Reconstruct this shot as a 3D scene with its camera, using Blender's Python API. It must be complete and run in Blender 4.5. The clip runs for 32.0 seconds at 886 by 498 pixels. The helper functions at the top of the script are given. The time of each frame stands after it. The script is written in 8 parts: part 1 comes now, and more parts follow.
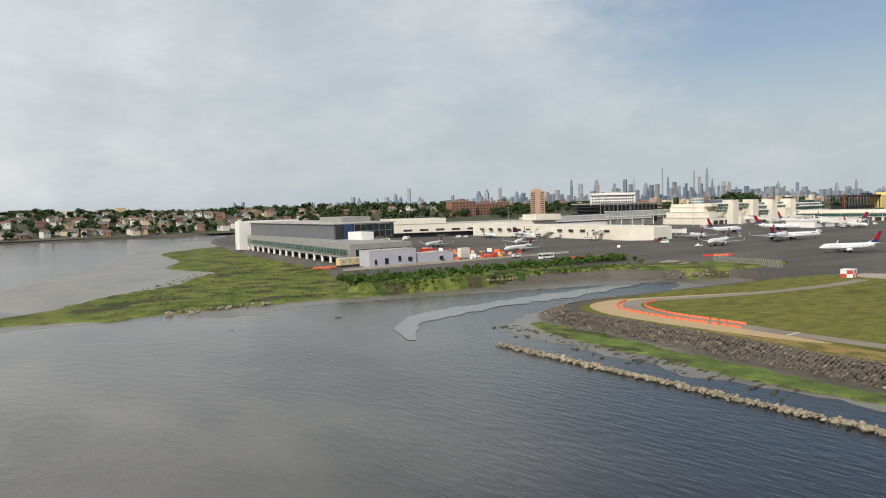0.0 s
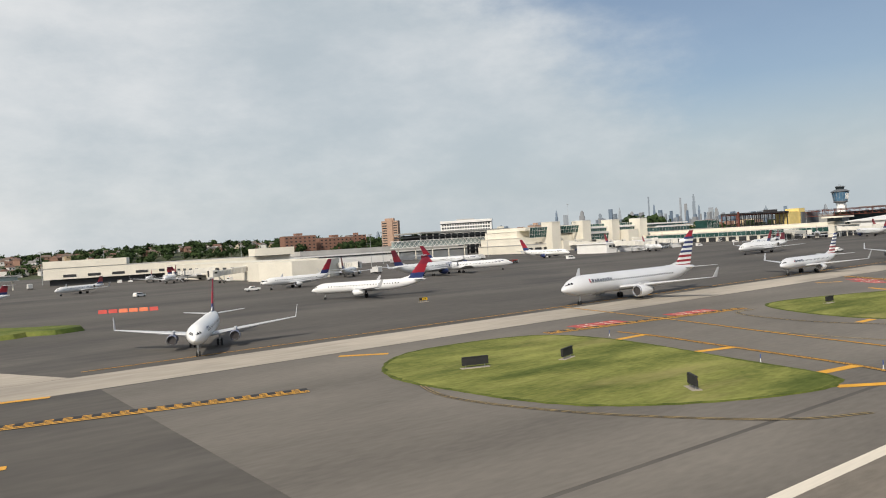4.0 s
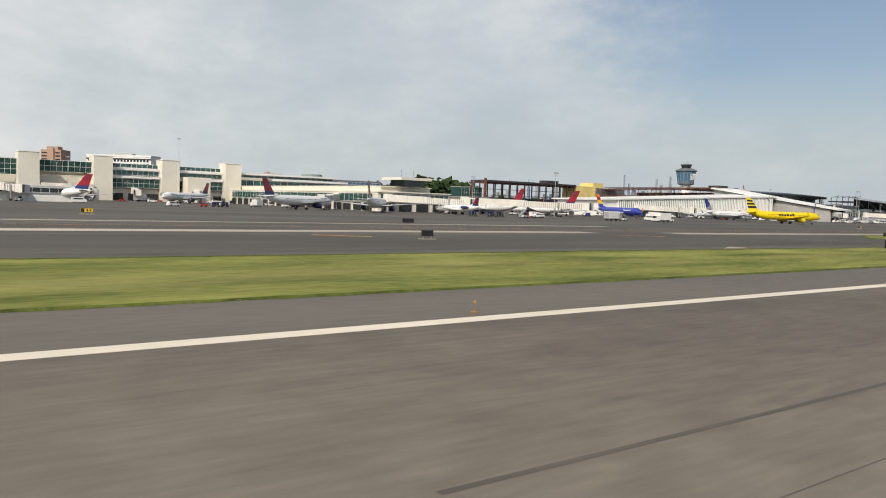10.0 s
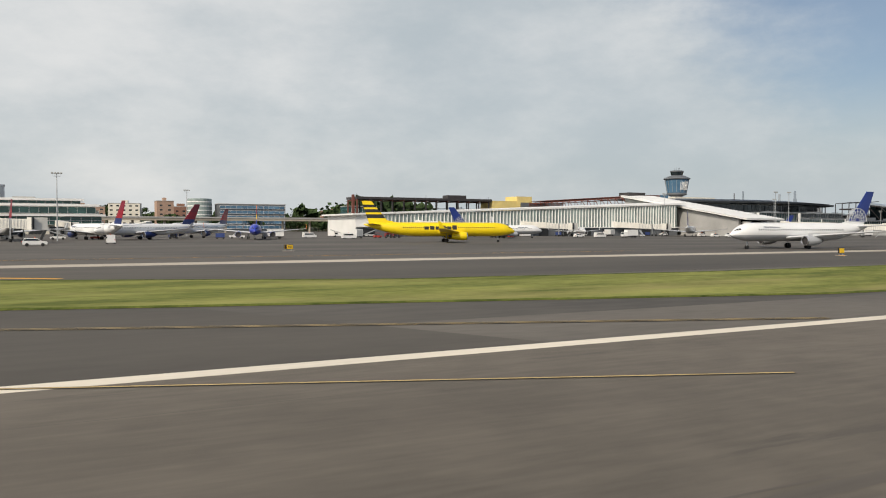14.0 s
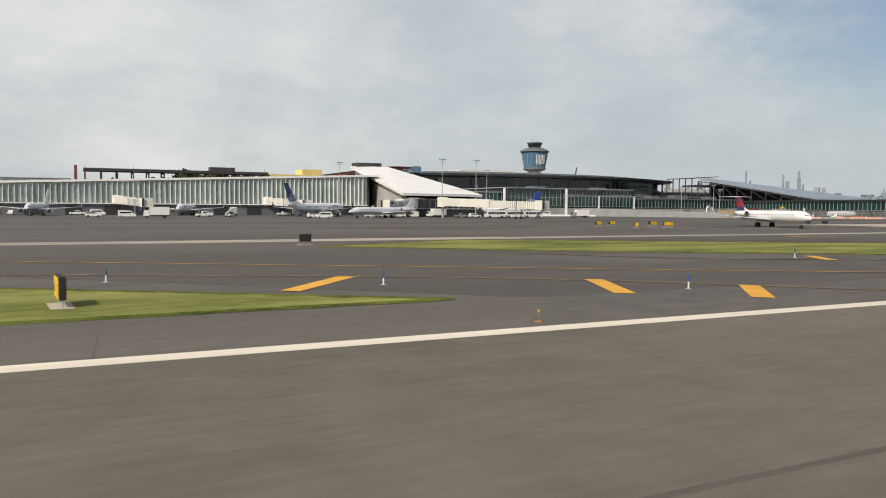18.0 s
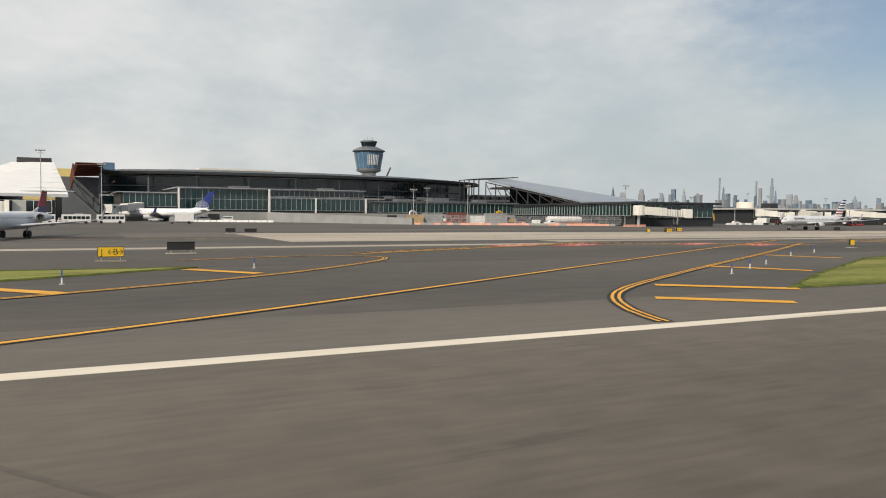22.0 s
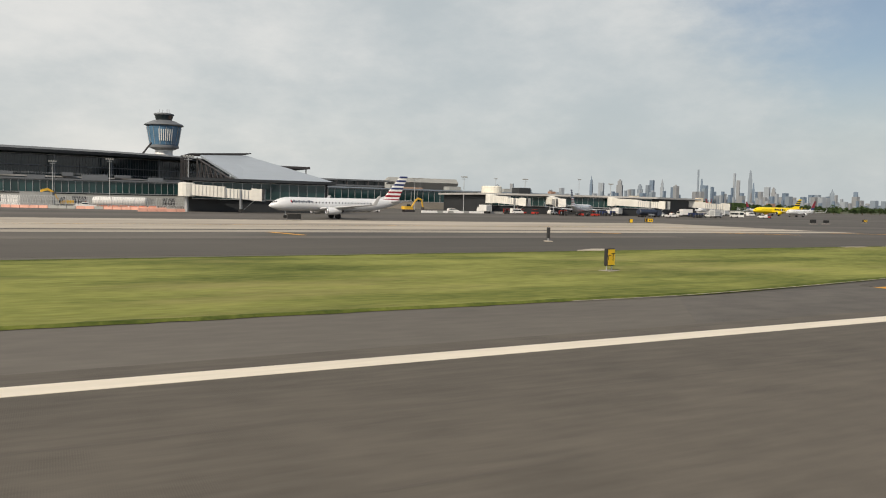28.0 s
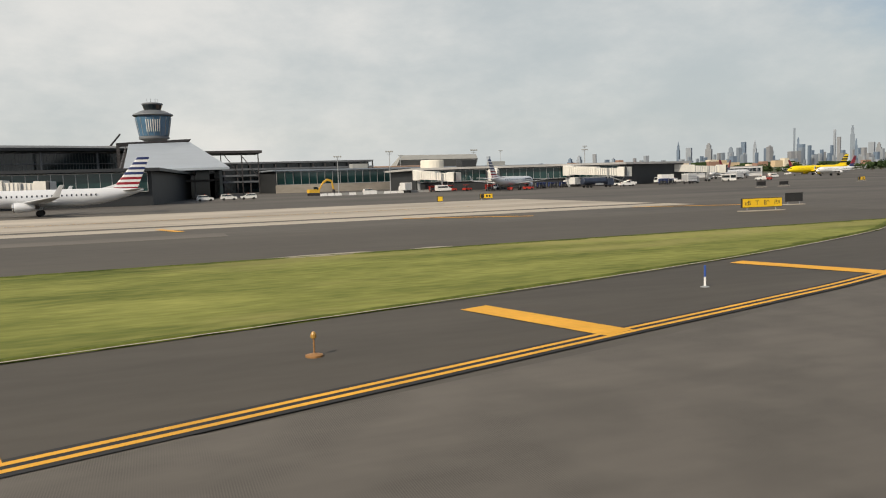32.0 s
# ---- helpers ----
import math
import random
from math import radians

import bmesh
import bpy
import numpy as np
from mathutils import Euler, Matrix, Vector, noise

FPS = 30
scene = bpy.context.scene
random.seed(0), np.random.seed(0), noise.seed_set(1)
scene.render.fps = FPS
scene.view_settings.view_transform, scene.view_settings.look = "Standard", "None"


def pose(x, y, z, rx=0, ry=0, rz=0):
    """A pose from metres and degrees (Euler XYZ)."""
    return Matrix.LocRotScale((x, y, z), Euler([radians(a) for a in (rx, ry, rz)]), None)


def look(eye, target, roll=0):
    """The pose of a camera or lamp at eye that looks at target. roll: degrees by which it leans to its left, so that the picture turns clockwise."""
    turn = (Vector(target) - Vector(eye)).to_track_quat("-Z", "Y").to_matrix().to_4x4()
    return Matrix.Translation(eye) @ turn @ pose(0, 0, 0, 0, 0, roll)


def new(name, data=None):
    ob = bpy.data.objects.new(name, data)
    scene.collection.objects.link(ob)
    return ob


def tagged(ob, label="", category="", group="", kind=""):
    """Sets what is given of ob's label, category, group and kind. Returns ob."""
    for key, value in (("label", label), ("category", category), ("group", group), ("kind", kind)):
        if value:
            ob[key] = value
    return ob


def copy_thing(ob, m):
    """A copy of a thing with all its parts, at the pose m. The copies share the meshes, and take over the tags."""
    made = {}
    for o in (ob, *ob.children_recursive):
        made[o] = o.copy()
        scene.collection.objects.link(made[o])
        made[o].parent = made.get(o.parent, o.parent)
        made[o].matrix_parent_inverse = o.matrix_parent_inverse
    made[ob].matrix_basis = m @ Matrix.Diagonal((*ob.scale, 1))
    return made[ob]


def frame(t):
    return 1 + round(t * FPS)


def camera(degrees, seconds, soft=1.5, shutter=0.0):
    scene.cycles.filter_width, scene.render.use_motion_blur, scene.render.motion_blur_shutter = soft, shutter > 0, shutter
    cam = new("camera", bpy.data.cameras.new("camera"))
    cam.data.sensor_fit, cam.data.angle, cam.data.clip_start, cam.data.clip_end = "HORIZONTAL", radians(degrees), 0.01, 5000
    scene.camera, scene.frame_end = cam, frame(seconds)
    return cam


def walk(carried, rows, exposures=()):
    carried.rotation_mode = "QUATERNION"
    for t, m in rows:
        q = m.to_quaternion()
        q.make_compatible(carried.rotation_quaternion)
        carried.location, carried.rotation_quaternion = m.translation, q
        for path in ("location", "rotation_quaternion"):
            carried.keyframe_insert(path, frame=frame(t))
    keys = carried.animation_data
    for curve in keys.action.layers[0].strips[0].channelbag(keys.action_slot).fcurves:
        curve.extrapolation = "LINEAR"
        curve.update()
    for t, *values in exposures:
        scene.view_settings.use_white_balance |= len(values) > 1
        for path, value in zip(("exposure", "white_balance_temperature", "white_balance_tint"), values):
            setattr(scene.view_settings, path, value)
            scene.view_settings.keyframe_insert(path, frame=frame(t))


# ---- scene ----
cam = camera(60.92, 32.0, soft=1.05, shutter=0.035)
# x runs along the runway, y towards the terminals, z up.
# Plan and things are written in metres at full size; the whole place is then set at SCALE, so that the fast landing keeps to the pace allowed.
SCALE = 0.55
EXPOSURES = [(0, 0.0, 6500, 10), (8.4, 0.0, 6600, 10), (9, -0.15, 6600, 10), (9.8, 0.0, 6600, 10), (10.4, -0.04, 6600, 10), (11, -0.26, 6600, 10), (11.8, 0.0, 6600, 10), (13.5, 0.0, 6650, 10), (15.4, -0.18, 6700, 10), (16.3, -0.18, 6700, 10), (17, 0.0, 6700, 10), (24, 0.0, 6800, 10), (30.4, -0.03, 6900, 10), (31, -0.13, 6900, 10), (31.6, 0.0, 6930, 10), (32, 0.0, 6950, 10)]
walk(cam, [
    (0.0, pose(-9.413, 0.656, 15.364, 86.67, 1.41, -36.15)),
    (0.5, pose(9.764, 0.596, 14.244, 89.12, 3.65, -35.09)),
    (1.0, pose(28.906, 0.568, 13.145, 90.89, 3.27, -34.02)),
    (1.5, pose(47.970, 0.606, 12.090, 89.32, 0.88, -34.27)),
    (2.0, pose(67.016, 0.681, 11.123, 87.21, -0.28, -35.42)),
    (2.5, pose(85.826, 0.774, 10.231, 86.61, 0.85, -35.80)),
    (4.5, pose(159.446, 0.625, 6.737, 90.09, 3.65, -35.89)),
    (5.0, pose(177.594, 0.573, 5.827, 89.74, 1.37, -37.68)),
    (5.5, pose(195.757, 0.534, 5.036, 89.32, 0.90, -40.48)),
    (6.0, pose(214.070, 0.509, 4.390, 89.23, 1.01, -42.76)),
    (6.5, pose(232.552, 0.491, 3.849, 87.70, 0.52, -42.79)),
    (7.0, pose(251.177, 0.481, 3.409, 86.96, -0.26, -41.05)),
    (7.5, pose(269.929, 0.473, 3.086, 86.39, -0.02, -39.85)),
    (8.0, pose(288.766, 0.465, 2.859, 85.87, -0.01, -39.19)),
    (8.5, pose(307.572, 0.456, 2.672, 85.30, -0.20, -38.67)),
    (9.0, pose(326.192, 0.449, 2.513, 84.19, 0.49, -38.84)),
    (9.5, pose(344.541, 0.449, 2.411, 84.00, -0.65, -38.39)),
    (10.0, pose(362.593, 0.441, 2.335, 86.57, -1.85, -36.19)),
    (10.5, pose(380.348, 0.415, 2.314, 83.87, 0.15, -36.38)),
    (11.0, pose(397.843, 0.376, 2.314, 87.32, -0.80, -32.59)),
    (11.5, pose(415.147, 0.329, 2.304, 87.14, 0.48, -30.84)),
    (12.0, pose(432.368, 0.272, 2.302, 87.39, 0.32, -29.98)),
    (12.5, pose(449.402, 0.214, 2.305, 87.54, 0.29, -29.10)),
    (13.0, pose(466.161, 0.159, 2.296, 88.43, -0.87, -27.74)),
    (13.5, pose(482.541, 0.113, 2.301, 88.64, -0.07, -27.06)),
    (15.5, pose(542.763, 0.224, 2.317, 87.14, -0.96, -26.11)),
    (16.0, pose(556.683, 0.246, 2.302, 87.33, -1.04, -26.20)),
    (16.5, pose(570.136, 0.275, 2.304, 86.91, -1.63, -26.62)),
    (17.0, pose(583.223, 0.297, 2.313, 86.73, -1.57, -26.08)),
    (17.5, pose(595.880, 0.307, 2.315, 86.71, -1.29, -25.62)),
    (18.0, pose(608.149, 0.305, 2.320, 86.80, -0.43, -25.79)),
    (18.5, pose(620.094, 0.290, 2.312, 86.75, 0.42, -26.42)),
    (19.0, pose(631.728, 0.275, 2.306, 86.78, 0.53, -26.58)),
    (19.5, pose(643.007, 0.270, 2.304, 86.70, -0.94, -26.54)),
    (20.0, pose(653.886, 0.280, 2.302, 86.78, -0.99, -26.70)),
    (20.5, pose(664.338, 0.308, 2.306, 86.97, 0.01, -26.52)),
    (21.0, pose(674.396, 0.351, 2.309, 87.12, -0.05, -26.33)),
    (21.5, pose(684.122, 0.407, 2.308, 87.13, -0.32, -26.30)),
    (22.0, pose(693.587, 0.479, 2.307, 87.31, -0.51, -26.79)),
    (22.5, pose(702.669, 0.576, 2.303, 87.61, 0.49, -27.41)),
    (23.0, pose(711.254, 0.705, 2.308, 87.93, 0.67, -27.81)),
    (23.5, pose(719.372, 0.833, 2.298, 87.84, 0.02, -28.62)),
    (24.0, pose(727.104, 0.968, 2.305, 87.77, -0.40, -29.12)),
    (24.5, pose(734.719, 1.108, 2.333, 88.04, -1.05, -29.04)),
    (25.0, pose(742.200, 1.232, 2.331, 88.38, -0.70, -29.41)),
    (25.5, pose(749.232, 1.325, 2.333, 88.52, 0.04, -30.04)),
    (26.0, pose(755.890, 1.404, 2.330, 88.04, 0.18, -30.46)),
    (26.5, pose(762.328, 1.496, 2.324, 87.50, 0.21, -30.41)),
    (28.5, pose(786.831, 2.993, 2.315, 86.15, -1.37, -26.08)),
    (29.0, pose(792.438, 3.688, 2.318, 85.99, -0.82, -24.57)),
    (29.5, pose(797.907, 4.435, 2.324, 85.68, -0.59, -22.68)),
    (30.0, pose(803.117, 5.270, 2.342, 85.44, 0.04, -21.08)),
    (30.5, pose(808.053, 6.232, 2.304, 85.26, 0.74, -20.28)),
    (31.0, pose(812.847, 7.264, 2.317, 84.78, -0.05, -20.38)),
    (31.5, pose(817.47, 8.36, 2.305, 84.70, 0.54, -20.89)),
    (32.0, pose(821.90, 9.55, 2.305, 84.73, 1.79, -20.95)),
], exposures=EXPOSURES)


# ---- sky and sun ----
SUN_EL, SUN_DIR = 40.0, Vector((0.84, 0.54, 0.0)).normalized()   # the way the shadows fall
world = bpy.data.worlds.new("sky")
scene.world = world
world.use_nodes = True
wn, wl = world.node_tree.nodes, world.node_tree.links
wn.clear()
w_out, w_bg = wn.new("ShaderNodeOutputWorld"), wn.new("ShaderNodeBackground")
w_sky = wn.new("ShaderNodeTexSky")
w_sky.sky_type, w_sky.sun_disc = "NISHITA", False
w_sky.sun_elevation = radians(SUN_EL)
w_sky.sun_rotation = math.atan2(-SUN_DIR.x, -SUN_DIR.y)
w_sky.air_density, w_sky.dust_density, w_sky.ozone_density = 1.0, 2.2, 1.0
w_bg.inputs["Strength"].default_value = 0.10
w_tc, w_map = wn.new("ShaderNodeTexCoord"), wn.new("ShaderNodeMapping")
w_map.inputs["Scale"].default_value = (1.1, 1.1, 2.3)
w_map.inputs["Location"].default_value = (0.35, 0.1, 0.2)
w_big, w_fine = wn.new("ShaderNodeTexNoise"), wn.new("ShaderNodeTexNoise")
for n, s, d, r in ((w_big, 1.7, 5.0, 0.55), (w_fine, 5.0, 8.0, 0.66)):
    n.inputs["Scale"].default_value, n.inputs["Detail"].default_value, n.inputs["Roughness"].default_value = s, d, r
    wl.new(w_map.outputs[0], n.inputs["Vector"])
wl.new(w_tc.outputs["Generated"], w_map.inputs["Vector"])
w_mix = wn.new("ShaderNodeMath")
w_mix.operation = "MULTIPLY_ADD"
w_mix.inputs[1].default_value = 0.5
wl.new(w_fine.outputs["Fac"], w_mix.inputs[0])
wl.new(w_big.outputs["Fac"], w_mix.inputs[2])
# a milky veil of cloud, torn open to blue sky high up towards the runway's far end
def sky_math(op, a, b, c=None):
    n = wn.new("ShaderNodeMath")
    n.operation = op
    for i, v in enumerate((a, b, c)):
        if v is None:
            continue
        if isinstance(v, (int, float)):
            n.inputs[i].default_value = v
        else:
            wl.new(v, n.inputs[i])
    return n.outputs[0]


w_dot = wn.new("ShaderNodeVectorMath")
w_dot.operation = "DOT_PRODUCT"
w_dot.inputs[1].default_value = (0.643, -0.766, 0.85)
wl.new(w_tc.outputs["Generated"], w_dot.inputs[0])
w_sep = wn.new("ShaderNodeSeparateXYZ")
wl.new(w_tc.outputs["Generated"], w_sep.inputs[0])
w_open = wn.new("ShaderNodeMapRange")
w_open.interpolation_type = "SMOOTHSTEP"
w_open.inputs["From Min"].default_value, w_open.inputs["From Max"].default_value = 0.08, 0.34
w_open.inputs["To Min"].default_value, w_open.inputs["To Max"].default_value = 0.88, 0.10
wl.new(sky_math("MULTIPLY_ADD", sky_math("SUBTRACT", w_mix.outputs[0], 0.75), -0.55, w_dot.outputs["Value"]), w_open.inputs["Value"])
w_shade = wn.new("ShaderNodeMapRange")
w_shade.interpolation_type = "SMOOTHSTEP"
w_shade.inputs["From Min"].default_value, w_shade.inputs["From Max"].default_value = 0.58, 1.12
w_lift = sky_math("MULTIPLY_ADD", sky_math("MINIMUM", w_sep.outputs["Z"], 0.3), 0.9, w_mix.outputs[0])
wl.new(sky_math("MULTIPLY_ADD", w_sep.outputs["X"], -0.16, w_lift), w_shade.inputs["Value"])
w_veil = wn.new("ShaderNodeMix")
w_veil.data_type = "RGBA"
w_veil.inputs["A"].default_value = (5.0, 5.65, 6.05, 1)
w_veil.inputs["B"].default_value = (8.3, 8.4, 8.4, 1)
wl.new(w_shade.outputs["Result"], w_veil.inputs["Factor"])
w_cloud = wn.new("ShaderNodeMix")
w_cloud.data_type = "RGBA"
wl.new(w_veil.outputs["Result"], w_cloud.inputs["B"])
w_haze = wn.new("ShaderNodeMapRange")
w_haze.interpolation_type = "SMOOTHSTEP"
w_haze.inputs["From Min"].default_value, w_haze.inputs["From Max"].default_value = 0.03, 0.22
w_haze.inputs["To Min"].default_value, w_haze.inputs["To Max"].default_value = 0.94, 0.0
wl.new(w_sep.outputs["Z"], w_haze.inputs["Value"])
wl.new(sky_math("MAXIMUM", w_open.outputs["Result"], w_haze.outputs["Result"]), w_cloud.inputs["Factor"])
wl.new(w_sky.outputs["Color"], w_cloud.inputs["A"])
wl.new(w_cloud.outputs["Result"], w_bg.inputs["Color"])
wl.new(w_bg.outputs[0], w_out.inputs["Surface"])

sun = new("sun", bpy.data.lights.new("sun", "SUN"))
sun.data.energy, sun.data.angle, sun.data.color = 3.4, radians(0.8), (1.0, 0.93, 0.82)
tilt = math.cos(radians(SUN_EL))
sun.matrix_world = look((0, 0, 500), Vector((0, 0, 500)) + SUN_DIR * tilt - Vector((0, 0, math.sin(radians(SUN_EL)))))


# ---- materials ----
def material(name, colour, rough=0.7, metal=0.0, var=0.18, scale=0.6, fine=9.0, bump=0.0, tint=None, rand=0.0, streak=None, spec=0.5, aged=None):
    """Two scales of variation in world space round one base colour; tint is the second colour, streak stretches the pattern."""
    m = bpy.data.materials.new(name)
    m.use_nodes = True
    n, l = m.node_tree.nodes, m.node_tree.links
    b = n["Principled BSDF"]
    b.inputs["Roughness"].default_value, b.inputs["Metallic"].default_value = rough, metal
    b.inputs["Specular IOR Level"].default_value = spec
    g = n.new("ShaderNodeNewGeometry")
    mp = n.new("ShaderNodeMapping")
    mp.inputs["Scale"].default_value = [v / SCALE for v in (streak or (1, 1, 1))]
    l.new(g.outputs["Position"], mp.inputs["Vector"])
    a, c = n.new("ShaderNodeTexNoise"), n.new("ShaderNodeTexNoise")
    for t, s, d in ((a, scale, 7.0), (c, fine, 4.0)):
        t.inputs["Scale"].default_value, t.inputs["Detail"].default_value = s, d
        l.new(mp.outputs[0], t.inputs["Vector"])
    s = n.new("ShaderNodeMath")
    s.operation = "MULTIPLY_ADD"
    s.inputs[1].default_value = 0.45
    l.new(c.outputs["Fac"], s.inputs[0])
    l.new(a.outputs["Fac"], s.inputs[2])
    r = n.new("ShaderNodeMapRange")
    r.inputs["From Min"].default_value, r.inputs["From Max"].default_value = 0.48, 0.98
    l.new(s.outputs[0], r.inputs["Value"])
    x = n.new("ShaderNodeMix")
    x.data_type = "RGBA"
    other = tint or tuple(min(1.0, v * (1 + var)) for v in colour)
    x.inputs["A"].default_value = (*(v * (1 - var) for v in colour), 1)
    x.inputs["B"].default_value = (*other, 1)
    l.new(r.outputs["Result"], x.inputs["Factor"])
    out = x.outputs["Result"]
    if rand:
        oi, hs = n.new("ShaderNodeObjectInfo"), n.new("ShaderNodeHueSaturation")
        mr = n.new("ShaderNodeMapRange")
        mr.inputs["To Min"].default_value, mr.inputs["To Max"].default_value = 1 - rand, 1 + rand
        l.new(oi.outputs["Random"], mr.inputs["Value"])
        l.new(mr.outputs["Result"], hs.inputs["Value"])
        l.new(out, hs.inputs["Color"])
        out = hs.outputs["Color"]
    if aged:
        # paving bleached paler towards one end of the runway
        sx, fade, hs = n.new("ShaderNodeSeparateXYZ"), n.new("ShaderNodeMapRange"), n.new("ShaderNodeHueSaturation")
        l.new(g.outputs["Position"], sx.inputs[0])
        fade.inputs["From Min"].default_value, fade.inputs["From Max"].default_value = aged[0] * SCALE, aged[1] * SCALE
        fade.inputs["To Min"].default_value, fade.inputs["To Max"].default_value = aged[2], 1.0
        l.new(sx.outputs["X"], fade.inputs["Value"])
        l.new(fade.outputs["Result"], hs.inputs["Value"])
        l.new(out, hs.inputs["Color"])
        out = hs.outputs["Color"]
    l.new(out, b.inputs["Base Color"])
    if bump:
        bp = n.new("ShaderNodeBump")
        bp.inputs["Strength"].default_value, bp.inputs["Distance"].default_value = bump, 0.05 * SCALE
        l.new(c.outputs["Fac"], bp.inputs["Height"])
        l.new(bp.outputs["Normal"], b.inputs["Normal"])
    return m


def mottle(m, colour, scale, lo, hi, most=0.8, streak=(1, 1, 1), seed=0.0):
    """Lays uneven patches of another colour over a material; lo and hi bound the soft edge of the patches."""
    n, l = m.node_tree.nodes, m.node_tree.links
    b = n["Principled BSDF"]
    old = b.inputs["Base Color"].links[0].from_socket
    g, mp, t = n.new("ShaderNodeNewGeometry"), n.new("ShaderNodeMapping"), n.new("ShaderNodeTexNoise")
    mp.inputs["Scale"].default_value = [v / SCALE for v in streak]
    mp.inputs["Location"].default_value = (seed, seed * 1.7, 0)
    t.inputs["Scale"].default_value, t.inputs["Detail"].default_value, t.inputs["Roughness"].default_value = scale, 9.0, 0.62
    r, x = n.new("ShaderNodeMapRange"), n.new("ShaderNodeMix")
    r.interpolation_type, x.data_type = "SMOOTHSTEP", "RGBA"
    r.inputs["From Min"].default_value, r.inputs["From Max"].default_value, r.inputs["To Max"].default_value = lo, hi, most
    l.new(g.outputs["Position"], mp.inputs["Vector"])
    l.new(mp.outputs[0], t.inputs["Vector"])
    l.new(t.outputs["Fac"], r.inputs["Value"])
    l.new(r.outputs["Result"], x.inputs["Factor"])
    l.new(old, x.inputs["A"])
    x.inputs["B"].default_value = (*colour, 1)
    l.new(x.outputs["Result"], b.inputs["Base Color"])
    return m


M_APRON = material("apron_asphalt", (0.091, 0.081, 0.068), 0.9, var=0.38, scale=0.035, fine=0.9, streak=(0.35, 1, 1))
M_RUNWAY = material("runway_asphalt", (0.121, 0.104, 0.082), 0.9, var=0.34, scale=0.05, fine=2.2, bump=0.25, streak=(0.22, 1.3, 1), aged=(690, 880, 1.5))
M_SHOULDER = material("shoulder_asphalt", (0.119, 0.106, 0.088), 0.92, var=0.28, scale=0.08, fine=2.0, streak=(0.3, 1, 1), aged=(500, 800, 1.35))
M_DARKTAR = material("fresh_asphalt", (0.073, 0.064, 0.052), 0.88, var=0.25, scale=0.06, fine=1.5, streak=(0.3, 1, 1))
M_CONCRETE = material("pavement_concrete", (0.41, 0.36, 0.29), 0.9, var=0.28, scale=0.07, fine=0.8, streak=(0.25, 1, 1))
M_PATCH = material("patched_asphalt", (0.112, 0.100, 0.085), 0.9, var=0.25, scale=0.06, fine=1.5, streak=(0.3, 1, 1))
M_RUBBER = material("tyre_rubber_marks", (0.094, 0.081, 0.066), 0.85, var=0.3, scale=0.4, fine=3.0, streak=(0.1, 1, 1))
M_WHITE = material("white_paint", (0.72, 0.65, 0.53), 0.75, var=0.12, scale=0.5, fine=5.0, streak=(0.12, 1, 1))
M_YELLOW = material("yellow_paint", (0.72, 0.36, 0.03), 0.7, var=0.15, scale=0.5, fine=5.0)
M_WORNYEL = material("worn_yellow_paint", (0.50, 0.36, 0.15), 0.8, var=0.25, scale=0.5, fine=5.0)
M_RED = material("red_paint", (0.46, 0.060, 0.052), 0.7, var=0.15)
M_BLACK = material("black_paint", (0.02, 0.02, 0.02), 0.8)
M_GRASS = material("mown_grass", (0.110, 0.142, 0.030), 0.95, var=0.35, scale=0.2, fine=2.2, tint=(0.300, 0.305, 0.086), bump=0.8, streak=(0.4, 1, 1), spec=0.1)
M_ROUGHGRASS = material("rough_grass", (0.120, 0.122, 0.031), 0.95, var=0.24, scale=0.3, fine=2.6, tint=(0.2, 0.2, 0.051), bump=0.9, streak=(0.75, 1, 1), spec=0.1)
M_BLADE = material("grass_blades", (0.14, 0.18, 0.035), 0.9, scale=0.2, fine=2.0, tint=(0.26, 0.26, 0.065), spec=0.1)
M_MARSH = material("marsh_grass", (0.080, 0.125, 0.026), 0.95, scale=0.12, fine=1.1, tint=(0.20, 0.215, 0.06), bump=0.5, spec=0.1)
M_ALGAE = material("green_algae_bank", (0.065, 0.085, 0.03), 0.9, scale=0.22, fine=2.2, tint=(0.165, 0.235, 0.05), spec=0.2)
M_MUD = material("tidal_mud", (0.150, 0.132, 0.105), 0.32, scale=0.05, fine=0.9, tint=(0.24, 0.22, 0.175))
M_DARKMUD = material("dark_wet_mud", (0.055, 0.047, 0.036), 0.6, var=0.35, scale=0.4, fine=3.0, tint=(0.085, 0.085, 0.04))
M_SAND = material("bare_sand", (0.52, 0.37, 0.21), 0.95, scale=0.2, fine=2.0, tint=(0.46, 0.34, 0.18))
M_ROADTAN = material("worn_road_asphalt", (0.24, 0.205, 0.165), 0.9, var=0.2, scale=0.1, fine=1.2)
M_DRYGRASS = material("dry_grass", (0.40, 0.25, 0.11), .95, scale=.12, fine=1.2, tint=(.22, .20, .06), spec=.1)
mottle(M_DRYGRASS, (0.115, 0.105, 0.038), 0.3, 0.46, 0.58, 0.85, (1, 0.5, 1), 3.0)
M_ROCK = material("riprap_stone", (0.21, 0.170, 0.128), 0.9, var=0.5, scale=0.5, fine=3.0, rand=0.6)
M_PALEROCK = material("pale_breakwater_stone", (0.34, 0.29, 0.21), 0.9, var=0.35, scale=0.5, fine=3.0, rand=0.25)
M_BUSH = material("shrub_leaves", (0.045, 0.095, 0.02), 0.9, scale=0.3, fine=2.0, tint=(0.085, 0.14, 0.03), spec=0.15)
M_TREE = material("tree_leaves", (0.024, 0.046, 0.018), 0.9, scale=0.09, fine=0.8, tint=(0.062, 0.094, 0.034), spec=0.15)
